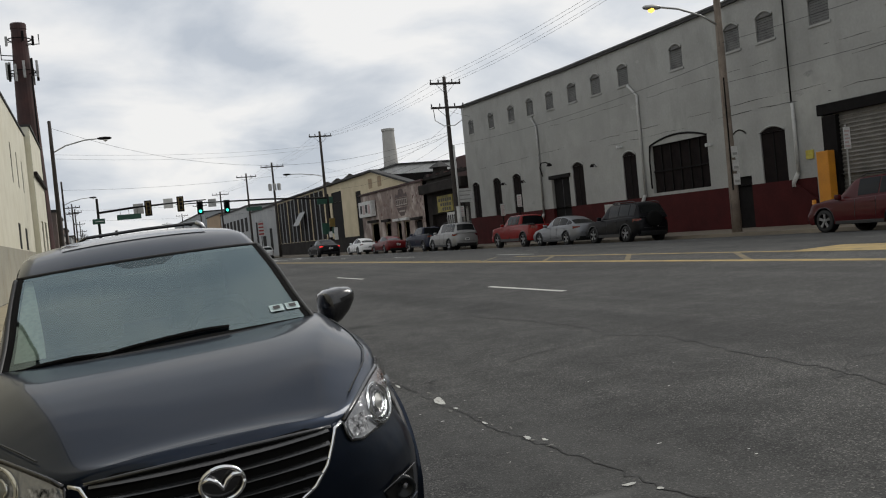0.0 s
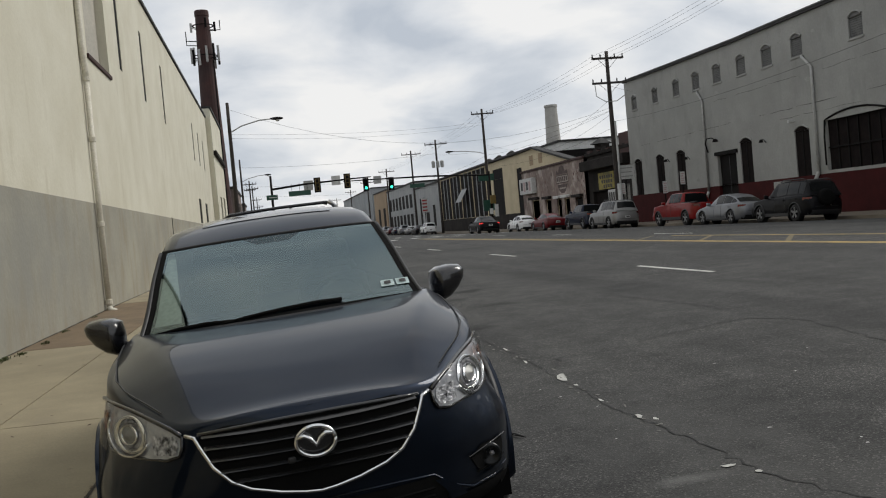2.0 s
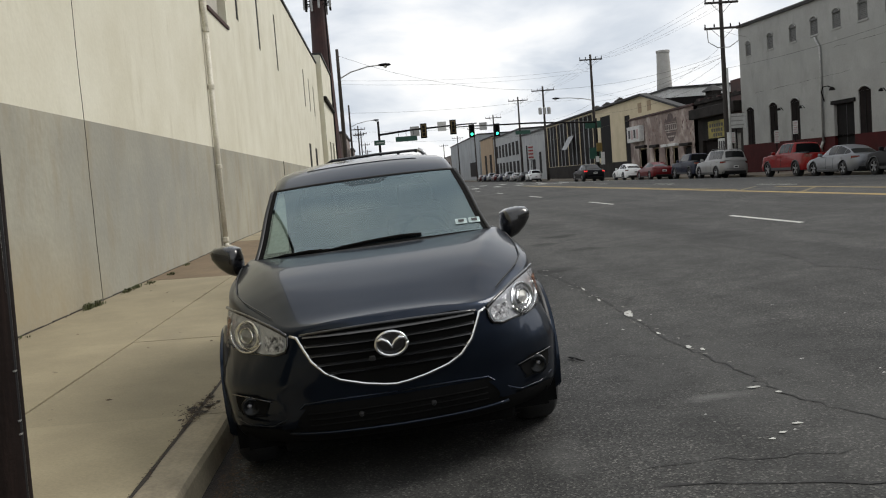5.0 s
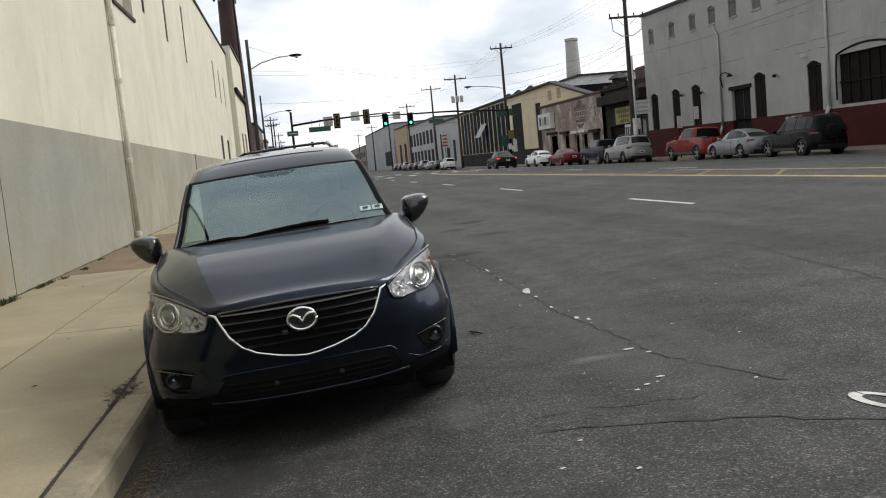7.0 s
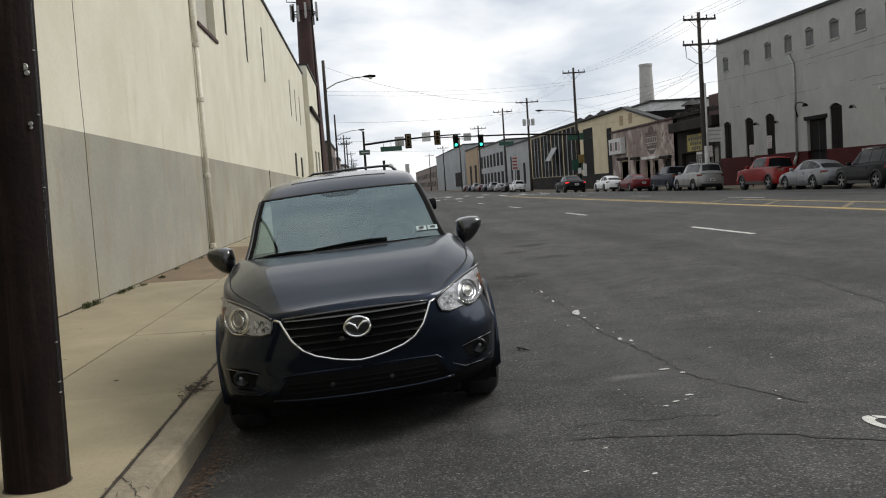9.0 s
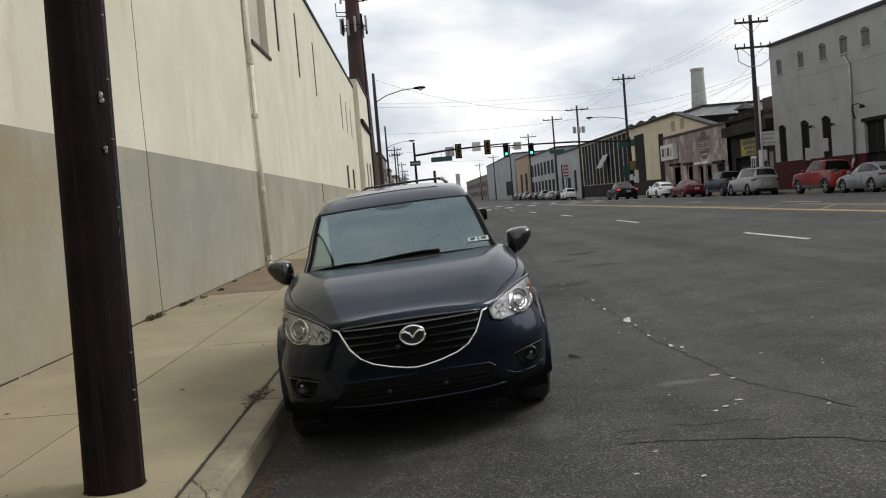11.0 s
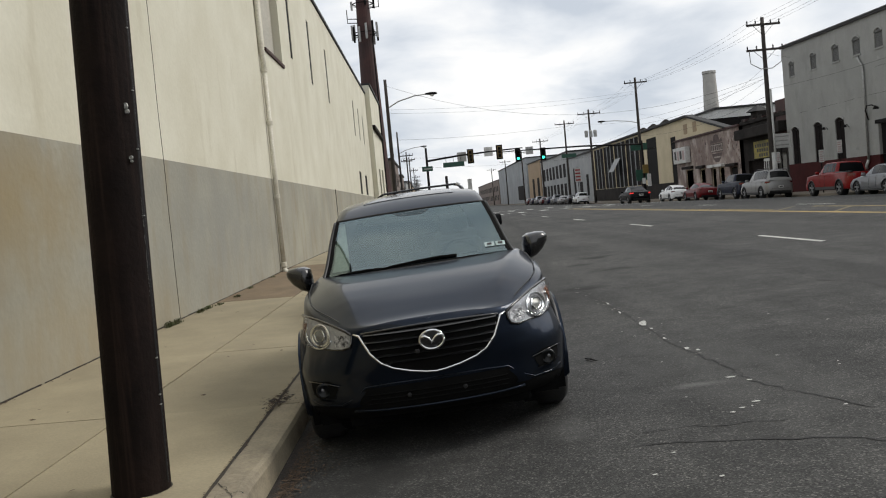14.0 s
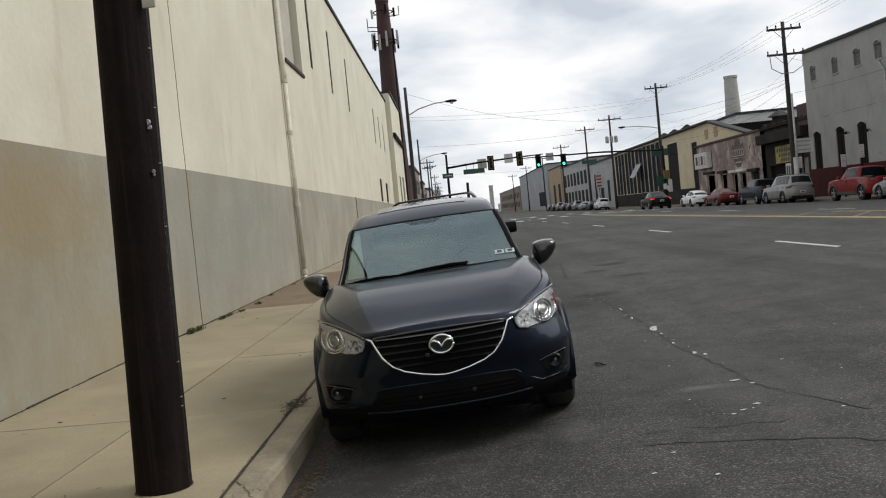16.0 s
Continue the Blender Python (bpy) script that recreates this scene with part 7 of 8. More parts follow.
# mirrors: wedge shells on short feet
MIRROR = ((0.852, 1.02), (0.850, 1.09), (0.858, 1.155), (0.90, 1.178), (0.97, 1.184), (1.03, 1.176), (1.056, 1.148), (1.050, 1.105), (1.01, 1.045), (0.955, 0.998), (0.90, 0.978), (0.865, 0.985))
for sgn in (1, -1):
    b = bmesh.new()
    rings = []
    for y, s in ((1.475, 0.30), (1.485, 0.62), (1.505, 0.84), (1.54, 0.96), (1.59, 1.0), (1.64, 0.99), (1.652, 0.93)):
        rings.append([b.verts.new((sgn * (0.94 + (x - 0.94) * s), y + 0.10 * (x - 0.86), 1.105 + (z - 1.105) * s)) for x, z in MIRROR])
    m = len(MIRROR)
    for p, q in zip(rings, rings[1:]):
        for k in range(m):
            b.faces.new((p[k], p[(k + 1) % m], q[(k + 1) % m], q[k]))
    b.faces.new(rings[0]), b.faces.new(rings[-1][::-1])
    mir = on_car("door_mirror", b, GLOSS_BLACK, crossover, "gloss black wedge-shaped door mirror", smooth=True)
    on_car("mirror_foot", tubed([(sgn * 0.79, 1.66, 0.985), (sgn * 0.84, 1.62, 0.995), (sgn * 0.90, 1.59, 1.01)], [0.06, 0.045, 0.035], 10), BLACK, mir, smooth=True)
    rim_pts = [(sgn * (0.94 + (x - 0.94) * 0.955), 1.600 + 0.10 * (x - 0.86), 1.105 + (z - 1.105) * 1.012) for x, z in MIRROR]
    on_car("mirror_seam", tubed(rim_pts[6:] + rim_pts[:2], 0.004, 4), BLACK, mir)
# two bars across the rear of the roof
for y, z in ((3.30, 1.688), (3.62, 1.694)):
    on_car("cross_bar", tubed([(-0.29, y, z - 0.03), (-0.23, y, z), (0.14, y, z + 0.006), (0.48, y, z), (0.515, y, z - 0.012)], 0.0105, 8), GLOSS_BLACK, crossover, smooth=True)
on_car("bar_end", tubed([(0.495, 3.28, 1.69), (0.53, 3.28, 1.668), (0.565, 3.28, 1.60)], [0.018, 0.02, 0.014], 8), SILVER, crossover, smooth=True)
# sunroof panel set in the roof skin
b = bmesh.new()
grid(b, 8, 18, lambda u, v: XOVER.glass(2.12 + 0.62 * u, 1 - abs(2 * v - 1) * 0.36, 1 if v > 0.5 else -1, 0.004))
on_car("sunroof", b, GLOSS_BLACK, crossover, "dark glass sunroof", smooth=True)
# grille: dark opening, five slats and a bright lower frame
edge = [(0.790, -0.34, 0.34), (0.775, -0.42, 0.42), (0.755, -0.445, 0.445), (0.70, -0.425, 0.425), (0.64, -0.405, 0.405), (0.578, -0.355, 0.355), (0.537, -0.28, 0.28), (0.50, -0.16, 0.16), (0.478, -0.03, 0.03)]
grille = on_car("grille", panel(XOVER, edge, 0.004), MATT, crossover, "black slatted grille", smooth=True)
for z, w in ((0.758, 0.425), (0.712, 0.42), (0.664, 0.40), (0.616, 0.37), (0.57, 0.325)):
    b = bmesh.new()
    n = 24
    rows_s = []
    for k in range(n + 1):
        x = -w + 2 * w * k / n
        p = XOVER.face(x, z + 0.012, 0.012)
        q = XOVER.face(x, z, 0.026)
        r = XOVER.face(x, z - 0.012, 0.010)
        rows_s.append([b.verts.new(v) for v in (p, q, r)])
    for a, c in zip(rows_s, rows_s[1:]):
        for i in range(2):
            b.faces.new((a[i], c[i], c[i + 1], a[i + 1]))
    on_car("grille_slat", b, GLOSS_BLACK, grille, smooth=False)
frame_pts = [(-0.487, 0.772), (-0.452, 0.760), (-0.428, 0.712), (-0.393, 0.642), (-0.335, 0.576), (-0.265, 0.536), (-0.155, 0.503), (-0.06, 0.485), (0, 0.479)]
frame_pts = frame_pts + [(-x, z) for x, z in frame_pts[::-1][1:]]
on_car("bright_frame", tubed([XOVER.face(x, z, 0.018) for x, z in frame_pts], 0.0085, 8), CHROME, grille, "bright chrome lower grille frame", smooth=True)
on_car("hood_edge", tubed([XOVER.face(-0.44 + 0.88 * k / 16, 0.788 - 0.018 * (abs(k - 8) / 8) ** 2, 0.012) for k in range(17)], 0.008, 6), GLOSS_BLACK, grille, smooth=True)
badge = on_car("badge_ring", tubed([XOVER.face(0, 0.69, 0.045) + Vector((0.076 * math.cos(a), 0, 0.058 * math.sin(a))) for a in [k * math.tau / 32 for k in range(33)]], 0.0085, 8), CHROME, crossover, "chrome oval badge", smooth=True)
wing = [(-0.072, 0.019), (-0.042, 0.026), (-0.018, 0.010), (0, -0.016), (0.018, 0.010), (0.042, 0.026), (0.072, 0.019)]
on_car("badge_stroke", tubed([XOVER.face(0, 0.69, 0.047) + Vector((x, 0, z)) for x, z in wing], [0.008, 0.011, 0.009, 0.010, 0.009, 0.011, 0.008], 6), CHROME, badge, smooth=True)
b = lathe(bmesh.new(), [(0.0, -0.03), (0.070, -0.028)], (0, 0, 0), "y", 24)
for v in b.verts:
    v.co = Vector((v.co.x * 1.05, v.co.y, v.co.z * 0.80)) + XOVER.face(0, 0.69, 0.0)
on_car("badge_field", b, GLOSS_BLACK, badge)
on_car("washer_cap", boxed(-0.115, -0.085, -0.035, -0.02, 0.615, 0.64, bevel=0.006), BLACK, crossover)
# headlamps
LAMP = [(0.872, 0.80, 0.893), (0.85, 0.71, 0.896), (0.82, 0.615, 0.897), (0.79, 0.54, 0.897), (0.768, 0.502, 0.895), (0.74, 0.505, 0.89), (0.715, 0.51, 0.872), (0.695, 0.52, 0.82), (0.682, 0.57, 0.74)]
for sgn in (1, -1):
    lamp = on_car("headlamp", panel(XOVER, [(z, sgn * a, sgn * c) for z, a, c in LAMP], 0.004), REFLECTOR, crossover, "bright clear headlamp with projector", smooth=True)
    def ring_at(x, z, r0, r1, mat, name, proud, n=24, dip=0.0):
        b = bmesh.new()
        rr = []
        for k in range(n):
            a = k * math.tau / n
            rr.append([b.verts.new(XOVER.face(sgn * (x + r * math.cos(a)), z + r * math.sin(a), p)) for r, p in ((r0, proud), ((r0 + r1) / 2, proud + 0.012), (r1, proud + dip))])
        for k in range(n):
            for i in range(2):
                b.faces.new((rr[k][i], rr[(k + 1) % n][i], rr[(k + 1) % n][i + 1], rr[k][i + 1]))
        on_car(name, b, mat, lamp, smooth=True)
    ring_at(0.728, 0.765, 0.074, 0.058, CHROME, "projector_ring", 0.010)
    ring_at(0.728, 0.765, 0.058, 0.040, LAMP_SHELL, "projector_cup", 0.004)
    ring_at(0.728, 0.765, 0.040, 0.034, CHROME, "lens_bezel", 0.012)
    ring_at(0.728, 0.765, 0.034, 0.001, GALV, "projector_lens", 0.012, dip=0.02)
    on_car("light_guide", tubed([XOVER.face(sgn * (0.735 + 0.098 * math.cos(a)), 0.772 + 0.088 * math.sin(a), 0.014) for a in np.linspace(-2.75, 0.5, 18)], 0.007, 6), CHROME, lamp, smooth=True)
    on_car("corner_reflector", panel(XOVER, [(0.835, sgn * 0.84, sgn * 0.885), (0.80, sgn * 0.850, sgn * 0.89), (0.74, sgn * 0.862, sgn * 0.88)], 0.009), AMBER_LENS, lamp, smooth=True)
    on_car("inner_cell", panel(XOVER, [(0.770, sgn * 0.53, sgn * 0.625), (0.74, sgn * 0.52, sgn * 0.63), (0.698, sgn * 0.535, sgn * 0.62)], 0.009), GLINT_MOTTLE, lamp, smooth=True)
    on_car("brow", tubed([XOVER.face(sgn * x, z, 0.008) for x, z in ((0.505, 0.771), (0.545, 0.795), (0.62, 0.826), (0.71, 0.854), (0.80, 0.876), (0.885, 0.878))], 0.010, 6), GLOSS_BLACK, lamp, smooth=True)
    on_car("lower_lip", tubed([XOVER.face(sgn * x, z, 0.006) for x, z in ((0.504, 0.768), (0.508, 0.72), (0.522, 0.692), (0.575, 0.678), (0.72, 0.68), (0.82, 0.694), (0.885, 0.728))], 0.007, 6), GLOSS_BLACK, lamp, smooth=True)
    cover = on_car("lens_cover", panel(XOVER, [(z, sgn * a, sgn * c) for z, a, c in LAMP], 0.03), LENS_GLASS, lamp, smooth=True, facing=(0, -1, 0.2))
    cover.visible_shadow = False
    # fog lamp pocket
    pocket = on_car("fog_lamp_pocket", panel(XOVER, [(0.478, sgn * 0.70, sgn * 0.82), (0.44, sgn * 0.64, sgn * 0.825), (0.40, sgn * 0.66, sgn * 0.82), (0.366, sgn * 0.68, sgn * 0.80)], 0.005), MATT, crossover, smooth=True)
    on_car("fog_lamp", lathe(bmesh.new(), [(0.052, 0.01), (0.05, -0.015), (0.036, -0.02), (0.03, -0.008), (0.0, -0.004)], XOVER.face(sgn * 0.735, 0.42, 0.012), "y", 18), PANE, pocket, smooth=True)
    on_car("fog_bulb", lathe(bmesh.new(), [(0.012, 0.0), (0.009, -0.006), (0.0, -0.008)], XOVER.face(sgn * 0.735, 0.425, 0.022), "y", 12), LAMP_SHELL, pocket, smooth=True)
    on_car("pocket_bar", tubed([XOVER.face(sgn * x, z, 0.012) for x, z in ((0.625, 0.448), (0.74, 0.468), (0.83, 0.478))], 0.004, 6), GLOSS_BLACK, pocket, smooth=True)
    on_car("pocket_bar", tubed([XOVER.face(sgn * x, z, 0.012) for x, z in ((0.66, 0.372), (0.74, 0.376), (0.815, 0.392))], 0.0035, 6), MATT, pocket, smooth=True)
    on_car("bumper_fold", panel(XOVER, [(0.350, sgn * 0.735, sgn * 0.805), (0.338, sgn * 0.69, sgn * 0.80), (0.330, sgn * 0.66, sgn * 0.78)], 0.016), PAINT_XOVER, crossover, smooth=True)
    on_car("intake_corner", panel(XOVER, [(0.405, sgn * 0.455, sgn * 0.495), (0.355, sgn * 0.50, sgn * 0.56), (0.305, sgn * 0.52, sgn * 0.60)], 0.018), PAINT_XOVER, crossover, smooth=True)
    # bumper crease and skirt
    on_car("bumper_crease", tubed([XOVER.face(sgn * x, z, 0.004) for x, z in ((0.0, 0.435), (0.3, 0.435), (0.46, 0.425), (0.54, 0.36), (0.64, 0.315), (0.76, 0.315), (0.84, 0.345))], 0.006, 8), PAINT_XOVER, crossover, smooth=True)
intake = on_car("lower_intake", panel(XOVER, [(0.42, -0.46, 0.46), (0.37, -0.53, 0.53), (0.33, -0.52, 0.52), (0.30, -0.50, 0.50)], 0.006), MATT, crossover, "black lower intake", smooth=True)
on_car("lower_lip", tubed([XOVER.face(-0.56 + 1.12 * k / 18, 0.266 + 0.012 * (abs(k - 9) / 9) ** 3, 0.014) for k in range(19)], 0.009, 6), PAINT_XOVER, crossover, smooth=True)
for z in (0.375, 0.345, 0.315):
    on_car("intake_bar", tubed([XOVER.face(-0.45 + 0.9 * k / 12, z, 0.012) for k in range(13)], 0.005, 5), MATT, intake)
for x in (-0.19, 0.17):
    on_car("sensor", lathe(bmesh.new(), [(0.015, 0), (0.012, -0.006), (0, -0.008)], XOVER.face(x, 0.35, 0.012), "y", 12), BLACK, intake)
skirt = [(0.305, -0.85, 0.85), (0.26, -0.84, 0.84), (0.225, -0.82, 0.82), (0.21, -0.80, 0.80)]
on_car("black_skirt", panel(XOVER, skirt, 0.008), MATT, crossover, smooth=True)
on_car("underbody", boxed(-0.80, 0.80, 0.35, 4.2, 0.17, 0.40), UNDERSIDE, crossover)
on_car("air_dam", boxed(-0.60, 0.60, 0.24, 0.34, 0.15, 0.30, bevel=0.02), UNDERSIDE, crossover)
for sgn in (1, -1):
    for wy in XOVER.wheels:
        wheel_part(crossover, sgn * 0.795, wy, XOVER.wheel_r).location.z = -DIP
        if wy < 2:
            on_car("splash_guard", boxed(*sorted((sgn * 0.55, sgn * 0.865)), 0.44, 0.52, 0.16, 0.52), UNDERSIDE, crossover)
        on_car("inner_fender", boxed(*sorted((sgn * 0.56, sgn * 0.60)), wy - 0.46, wy + 0.46, 0.2, 0.78), UNDERSIDE, crossover)
        on_car("arch_liner", lathe(bmesh.new(), [(0.40, -0.14), (0.40, 0.12)], (sgn * 0.74, wy, 0.40), "x", 24), BLACK, crossover)
        prof = [(y, x) for x, y in XOVER.front_low] + [(y, x) for x, y in XOVER.back]
        ay = [(wy + 0.405 * math.cos(a), max(0.22, 0.355 + 0.405 * math.sin(a))) for a in np.linspace(-0.3, math.pi + 0.3, 22)]
        pts = [(sgn * (table(prof, y) * smoothed(XOVER.side, z) - 0.028), y, z) for y, z in ay]
        on_car("arch_trim", tubed(pts, 0.022, 6), BLACK, crossover, smooth=True)
# bonnet shut lines
for sgn in (1, -1):
    pts = []
    for k in range(14):
        y = 0.26 + 1.15 * k / 13
        x = float(np.interp(y, [p[1] for p in XOVER.front], [p[0] for p in XOVER.front])) * 0.93 - 0.015
        zt = XOVER.top(x, y)
        w = float(np.interp(y, [p[1] for p in XOVER.front], [p[0] for p in XOVER.front])) * 0.955
        pts.append((sgn * x, y + 0.0, zt + smoothed(XOVER.deck, y) * bonnet_rise(XOVER, x, y, w) + 0.0005))
    on_car("bonnet_gap", tubed(pts, 0.0035, 4), BLACK, crossover)


# ---- parked cars ----
def sedan_shape(L=4.85, W=1.83, H=1.46):
    return Shape(L, W, 0.2,
                 nose=[(0.18, 0.16), (0.3, 0.04), (0.5, 0.0), (0.62, 0.02), (0.72, 0.1), (0.9, 0.16)],
                 tail=[(0.2, 0.14), (0.35, 0.03), (0.6, 0.0), (0.85, 0.05), (1.0, 0.12)],
                 side=[(0.2, 0.94), (0.32, 0.985), (0.55, 1.0), (0.75, 0.98), (0.95, 0.94)],
                 shoulder=[(0, 0.66), (0.3, 0.72), (0.8, 0.80), (1.4, 0.88), (2.4, 0.92), (3.6, 0.96), (L - 0.5, 0.98), (L, 0.94)],
                 deck=[(0, 0), (0.3, 0.05), (0.8, 0.08), (1.4, 0.06), (2, 0.02), (L - 0.9, 0.03), (L - 0.2, 0.02), (L, 0)],
                 house=[(1.30, 0.94, 0.76, 0.73), (1.6, 1.10, 0.78, 0.68), (2.0, H - 0.13, 0.80, 0.60), (2.25, H - 0.03, 0.80, 0.57), (2.7, H, 0.80, 0.57), (3.2, H - 0.05, 0.79, 0.56), (3.7, H - 0.2, 0.76, 0.56), (4.15, 1.06, 0.72, 0.62), (4.3, 0.99, 0.70, 0.66)],
                 wheels=(0.95, 3.8), wheel_r=0.33, bow=0.18, sweep=0.55)


def suv_shape(L=4.6, W=1.84, H=1.7, sh=1.0, hood=0.95):
    return Shape(L, W, 0.25,
                 nose=[(0.2, 0.16), (0.35, 0.03), (0.6, 0.0), (0.78, 0.02), (0.9, 0.1), (1.1, 0.14)],
                 tail=[(0.2, 0.1), (0.4, 0.0), (0.7, 0.0), (1.0, 0.05), (1.2, 0.08)],
                 side=[(0.2, 0.94), (0.35, 0.985), (0.65, 1.0), (0.85, 0.985), (1.1, 0.94)],
                 shoulder=[(0, hood - 0.1), (0.3, hood - 0.05), (0.9, hood), (1.3, sh - 0.02), (2.2, sh), (3.6, sh + 0.06), (L, sh + 0.02)],
                 deck=[(0, 0), (0.3, 0.05), (0.8, 0.08), (1.3, 0.06), (2, 0.02), (L, 0)],
                 house=[(1.15, sh + 0.03, 0.77, 0.74), (1.5, sh + 0.27, 0.79, 0.68), (1.85, H - 0.14, 0.80, 0.63), (2.1, H - 0.04, 0.81, 0.61), (2.7, H, 0.81, 0.61), (3.5, H - 0.02, 0.80, 0.61), (L - 0.45, H - 0.07, 0.78, 0.60), (L - 0.2, sh + 0.28, 0.76, 0.66), (L - 0.06, sh + 0.03, 0.74, 0.70)],
                 wheels=(0.93, L - 0.95), wheel_r=0.36, bow=0.18, sweep=0.5)


def truck_shape(L=5.6, W=1.95, H=1.88, cab=3.75):
    return Shape(L, W, 0.34,
                 nose=[(0.3, 0.1), (0.5, 0.0), (0.9, 0.02), (1.05, 0.08), (1.2, 0.12)],
                 tail=[(0.3, 0.04), (0.5, 0.0), (1.2, 0.0)],
                 side=[(0.3, 0.95), (0.45, 0.985), (0.8, 1.0), (1.1, 0.97), (1.25, 0.95)],
                 shoulder=[(0, 1.0), (0.4, 1.06), (1.2, 1.12), (2.2, 1.16), (cab, 1.18), (L, 1.18)],
                 deck=[(0, 0), (0.4, 0.05), (1.2, 0.07), (1.6, 0.03), (2, 0.0), (L, 0)],
                 house=[(1.35, 1.18, 0.79, 0.76), (1.6, 1.36, 0.80, 0.72), (2.0, H - 0.1, 0.82, 0.66), (2.25, H - 0.02, 0.82, 0.64), (3.0, H, 0.82, 0.64), (cab - 0.2, H - 0.04, 0.82, 0.64), (cab - 0.08, H - 0.2, 0.81, 0.66), (cab, 1.2, 0.80, 0.74)],
                 wheels=(0.98, L - 1.2), wheel_r=0.39, bow=0.15, sweep=0.4)


def parked_car(name, sh, paint, x, front_y, label, away=True, pickup=False, rails=False, spare=False, low=False, rim=None, category="car", sides=((0.29, 0.53), (0.545, 0.77), (0.785, 0.90)), cladding=False, stopped=False):
    """A parked car, its nose away from the camera (or towards it), with the nose at front_y."""
    g = ground(x, front_y - 2.3 if away else front_y + 2.3)
    t = thing(name, (x, front_y, g), label, category)
    slope = math.atan((ground(x + 0.7, front_y) - ground(x - 0.7, front_y)) / 1.4)
    t.rotation_euler = (0, slope if away else -slope, math.pi if away else 0)
    n, nz, cols = (18, 9, 8) if low else (30, 14, 12)
    if rim is None:
        rim = ALLOY_DULL
    P = lambda nm, b, m, par=t, lab="", s=True: part(nm, b, m, par, lab, s, world=False)
    P("body", body_mesh(sh, n, nz, cols), paint)
    P("cabin_shell", house_mesh(sh, 16 if low else 26, 10 if low else 16), paint)
    y0, y1 = sh.house[0][0], sh.house[-1][0]
    yr = [h[0] for h in sh.house if h[1] > max(q[1] for q in sh.house) - 0.09]
    P("windscreen", pane(sh, y0 + 0.03, yr[0] - 0.06, 0.5, 1.0, 8, 6, True, 0.006), CAR_GLASS)
    P("rear_window", pane(sh, max(yr[-1] + 0.06, y1 - 0.55), y1 - 0.1, 0.5, 1.0, 8, 6, True, 0.008), CAR_GLASS)
    for sgn in (1, -1):
        for a, c in sides:
            ya, yb = y0 + (y1 - y0) * a, y0 + (y1 - y0) * c
            b = pane(sh, ya, yb, 0.07, 0.425, 6, 5, False, 0.007)
            P("side_window", b if sgn > 0 else mirrored(b), CAR_GLASS)
        ym = y0 + 0.42
        b = boxed(*sorted((sgn * sh.W * 0.46, sgn * sh.W * 0.56)), ym - 0.07, ym + 0.07, sh.top(0.8, ym) + 0.0, sh.top(0.8, ym) + 0.16, bevel=0.03)
        P("door_mirror", b, paint)
        for wy in sh.wheels:
            wheel_part(t, sgn * (sh.W / 2 - 0.128), wy, sh.wheel_r, rim=rim)
        zl = sh.top(0.7, sh.L - 0.2)
        b = bmesh.new()
        grid(b, 5, 5, lambda u, v: Vector((sgn * (sh.W / 2 * 0.66 + u * sh.W / 2 * 0.27), table([(p[0], p[1]) for p in sh.back[::-1]], sh.W / 2 * (0.66 + 0.27 * u)) - smoothed(sh.tail, zl - 0.1) + 0.010, zl - 0.07 - 0.13 * v)))
        P("tail_lamp", b, BRAKE_ON if stopped else RED_LENS)
        b = bmesh.new()
        zf = sh.top(0.6, 0.3)
        grid(b, 7, 5, lambda u, v: sh.face(sgn * (0.46 + u * 0.34), zf - 0.04 - 0.12 * v + 0.03 * u, 0.008))
        P("headlamp", b, REFLECTOR)
        for wy in sh.wheels:
            ay = [(wy + (sh.wheel_r + 0.06) * math.cos(a), max(sh.low, sh.wheel_r + (sh.wheel_r + 0.06) * math.sin(a))) for a in np.linspace(-0.2, math.pi + 0.2, 14)]
            prof = [(y, x) for x, y in sh.front] + [(y, x) for x, y in sh.back]
            pts = [(sgn * (table(prof, y) * smoothed(sh.side, z) - 0.012), y, z) for y, z in ay]
            P("arch_trim", tubed(pts, 0.035 if cladding else 0.02, 5), BLACK)
            P("arch_liner", lathe(bmesh.new(), [(sh.wheel_r + 0.05, -0.12), (sh.wheel_r + 0.05, 0.08)], (sgn * (sh.W / 2 - 0.14), wy, sh.wheel_r + 0.02), "x", 16), BLACK)
        for f in (0.30, 0.53):
            yg = y0 + (y1 - y0) * f
            P("door_gap", tubed([Vector((sgn * (sh.skin(sh.W / 2, yg, z).x + 0.001), yg, z)) for z in np.linspace(sh.low + 0.12, sh.top(0.8, yg) - 0.02, 6)], 0.008, 4), BLACK)
        yy0, yy1 = sh.wheels[0] + 0.45, sh.wheels[1] - 0.45
        P("sill", boxed(*sorted((sgn * (sh.W / 2 - 0.1), sgn * (sh.W / 2 - 0.012))), yy0, yy1, sh.low - 0.02, sh.low + (0.22 if cladding else 0.10), bevel=0.02), BLACK, s=False)
        for f in (0.36, 0.62):
            yh = y0 + (y1 - y0) * (f + 0.12)
            P("door_handle", boxed(*sorted((sgn * (sh.W / 2 - 0.02), sgn * (sh.W / 2 + 0.015))), yh, yh + 0.16, sh.top(0.8, yh) - 0.16, sh.top(0.8, yh) - 0.13), paint, s=False)
        if rails:
            hz = max(q[1] for q in sh.house)
            P("roof_rail", tubed([(sgn * 0.57, yr[0] + 0.1, hz - 0.03), (sgn * 0.57, yr[0] + 0.3, hz + 0.04), (sgn * 0.57, yr[-1] - 0.3, hz + 0.03), (sgn * 0.57, yr[-1], hz - 0.06)], 0.02, 6), BLACK)
    rear = sh.skin(0, sh.L, 0.5).y
    b = bmesh.new()
    half_w = sh.W * 0.42
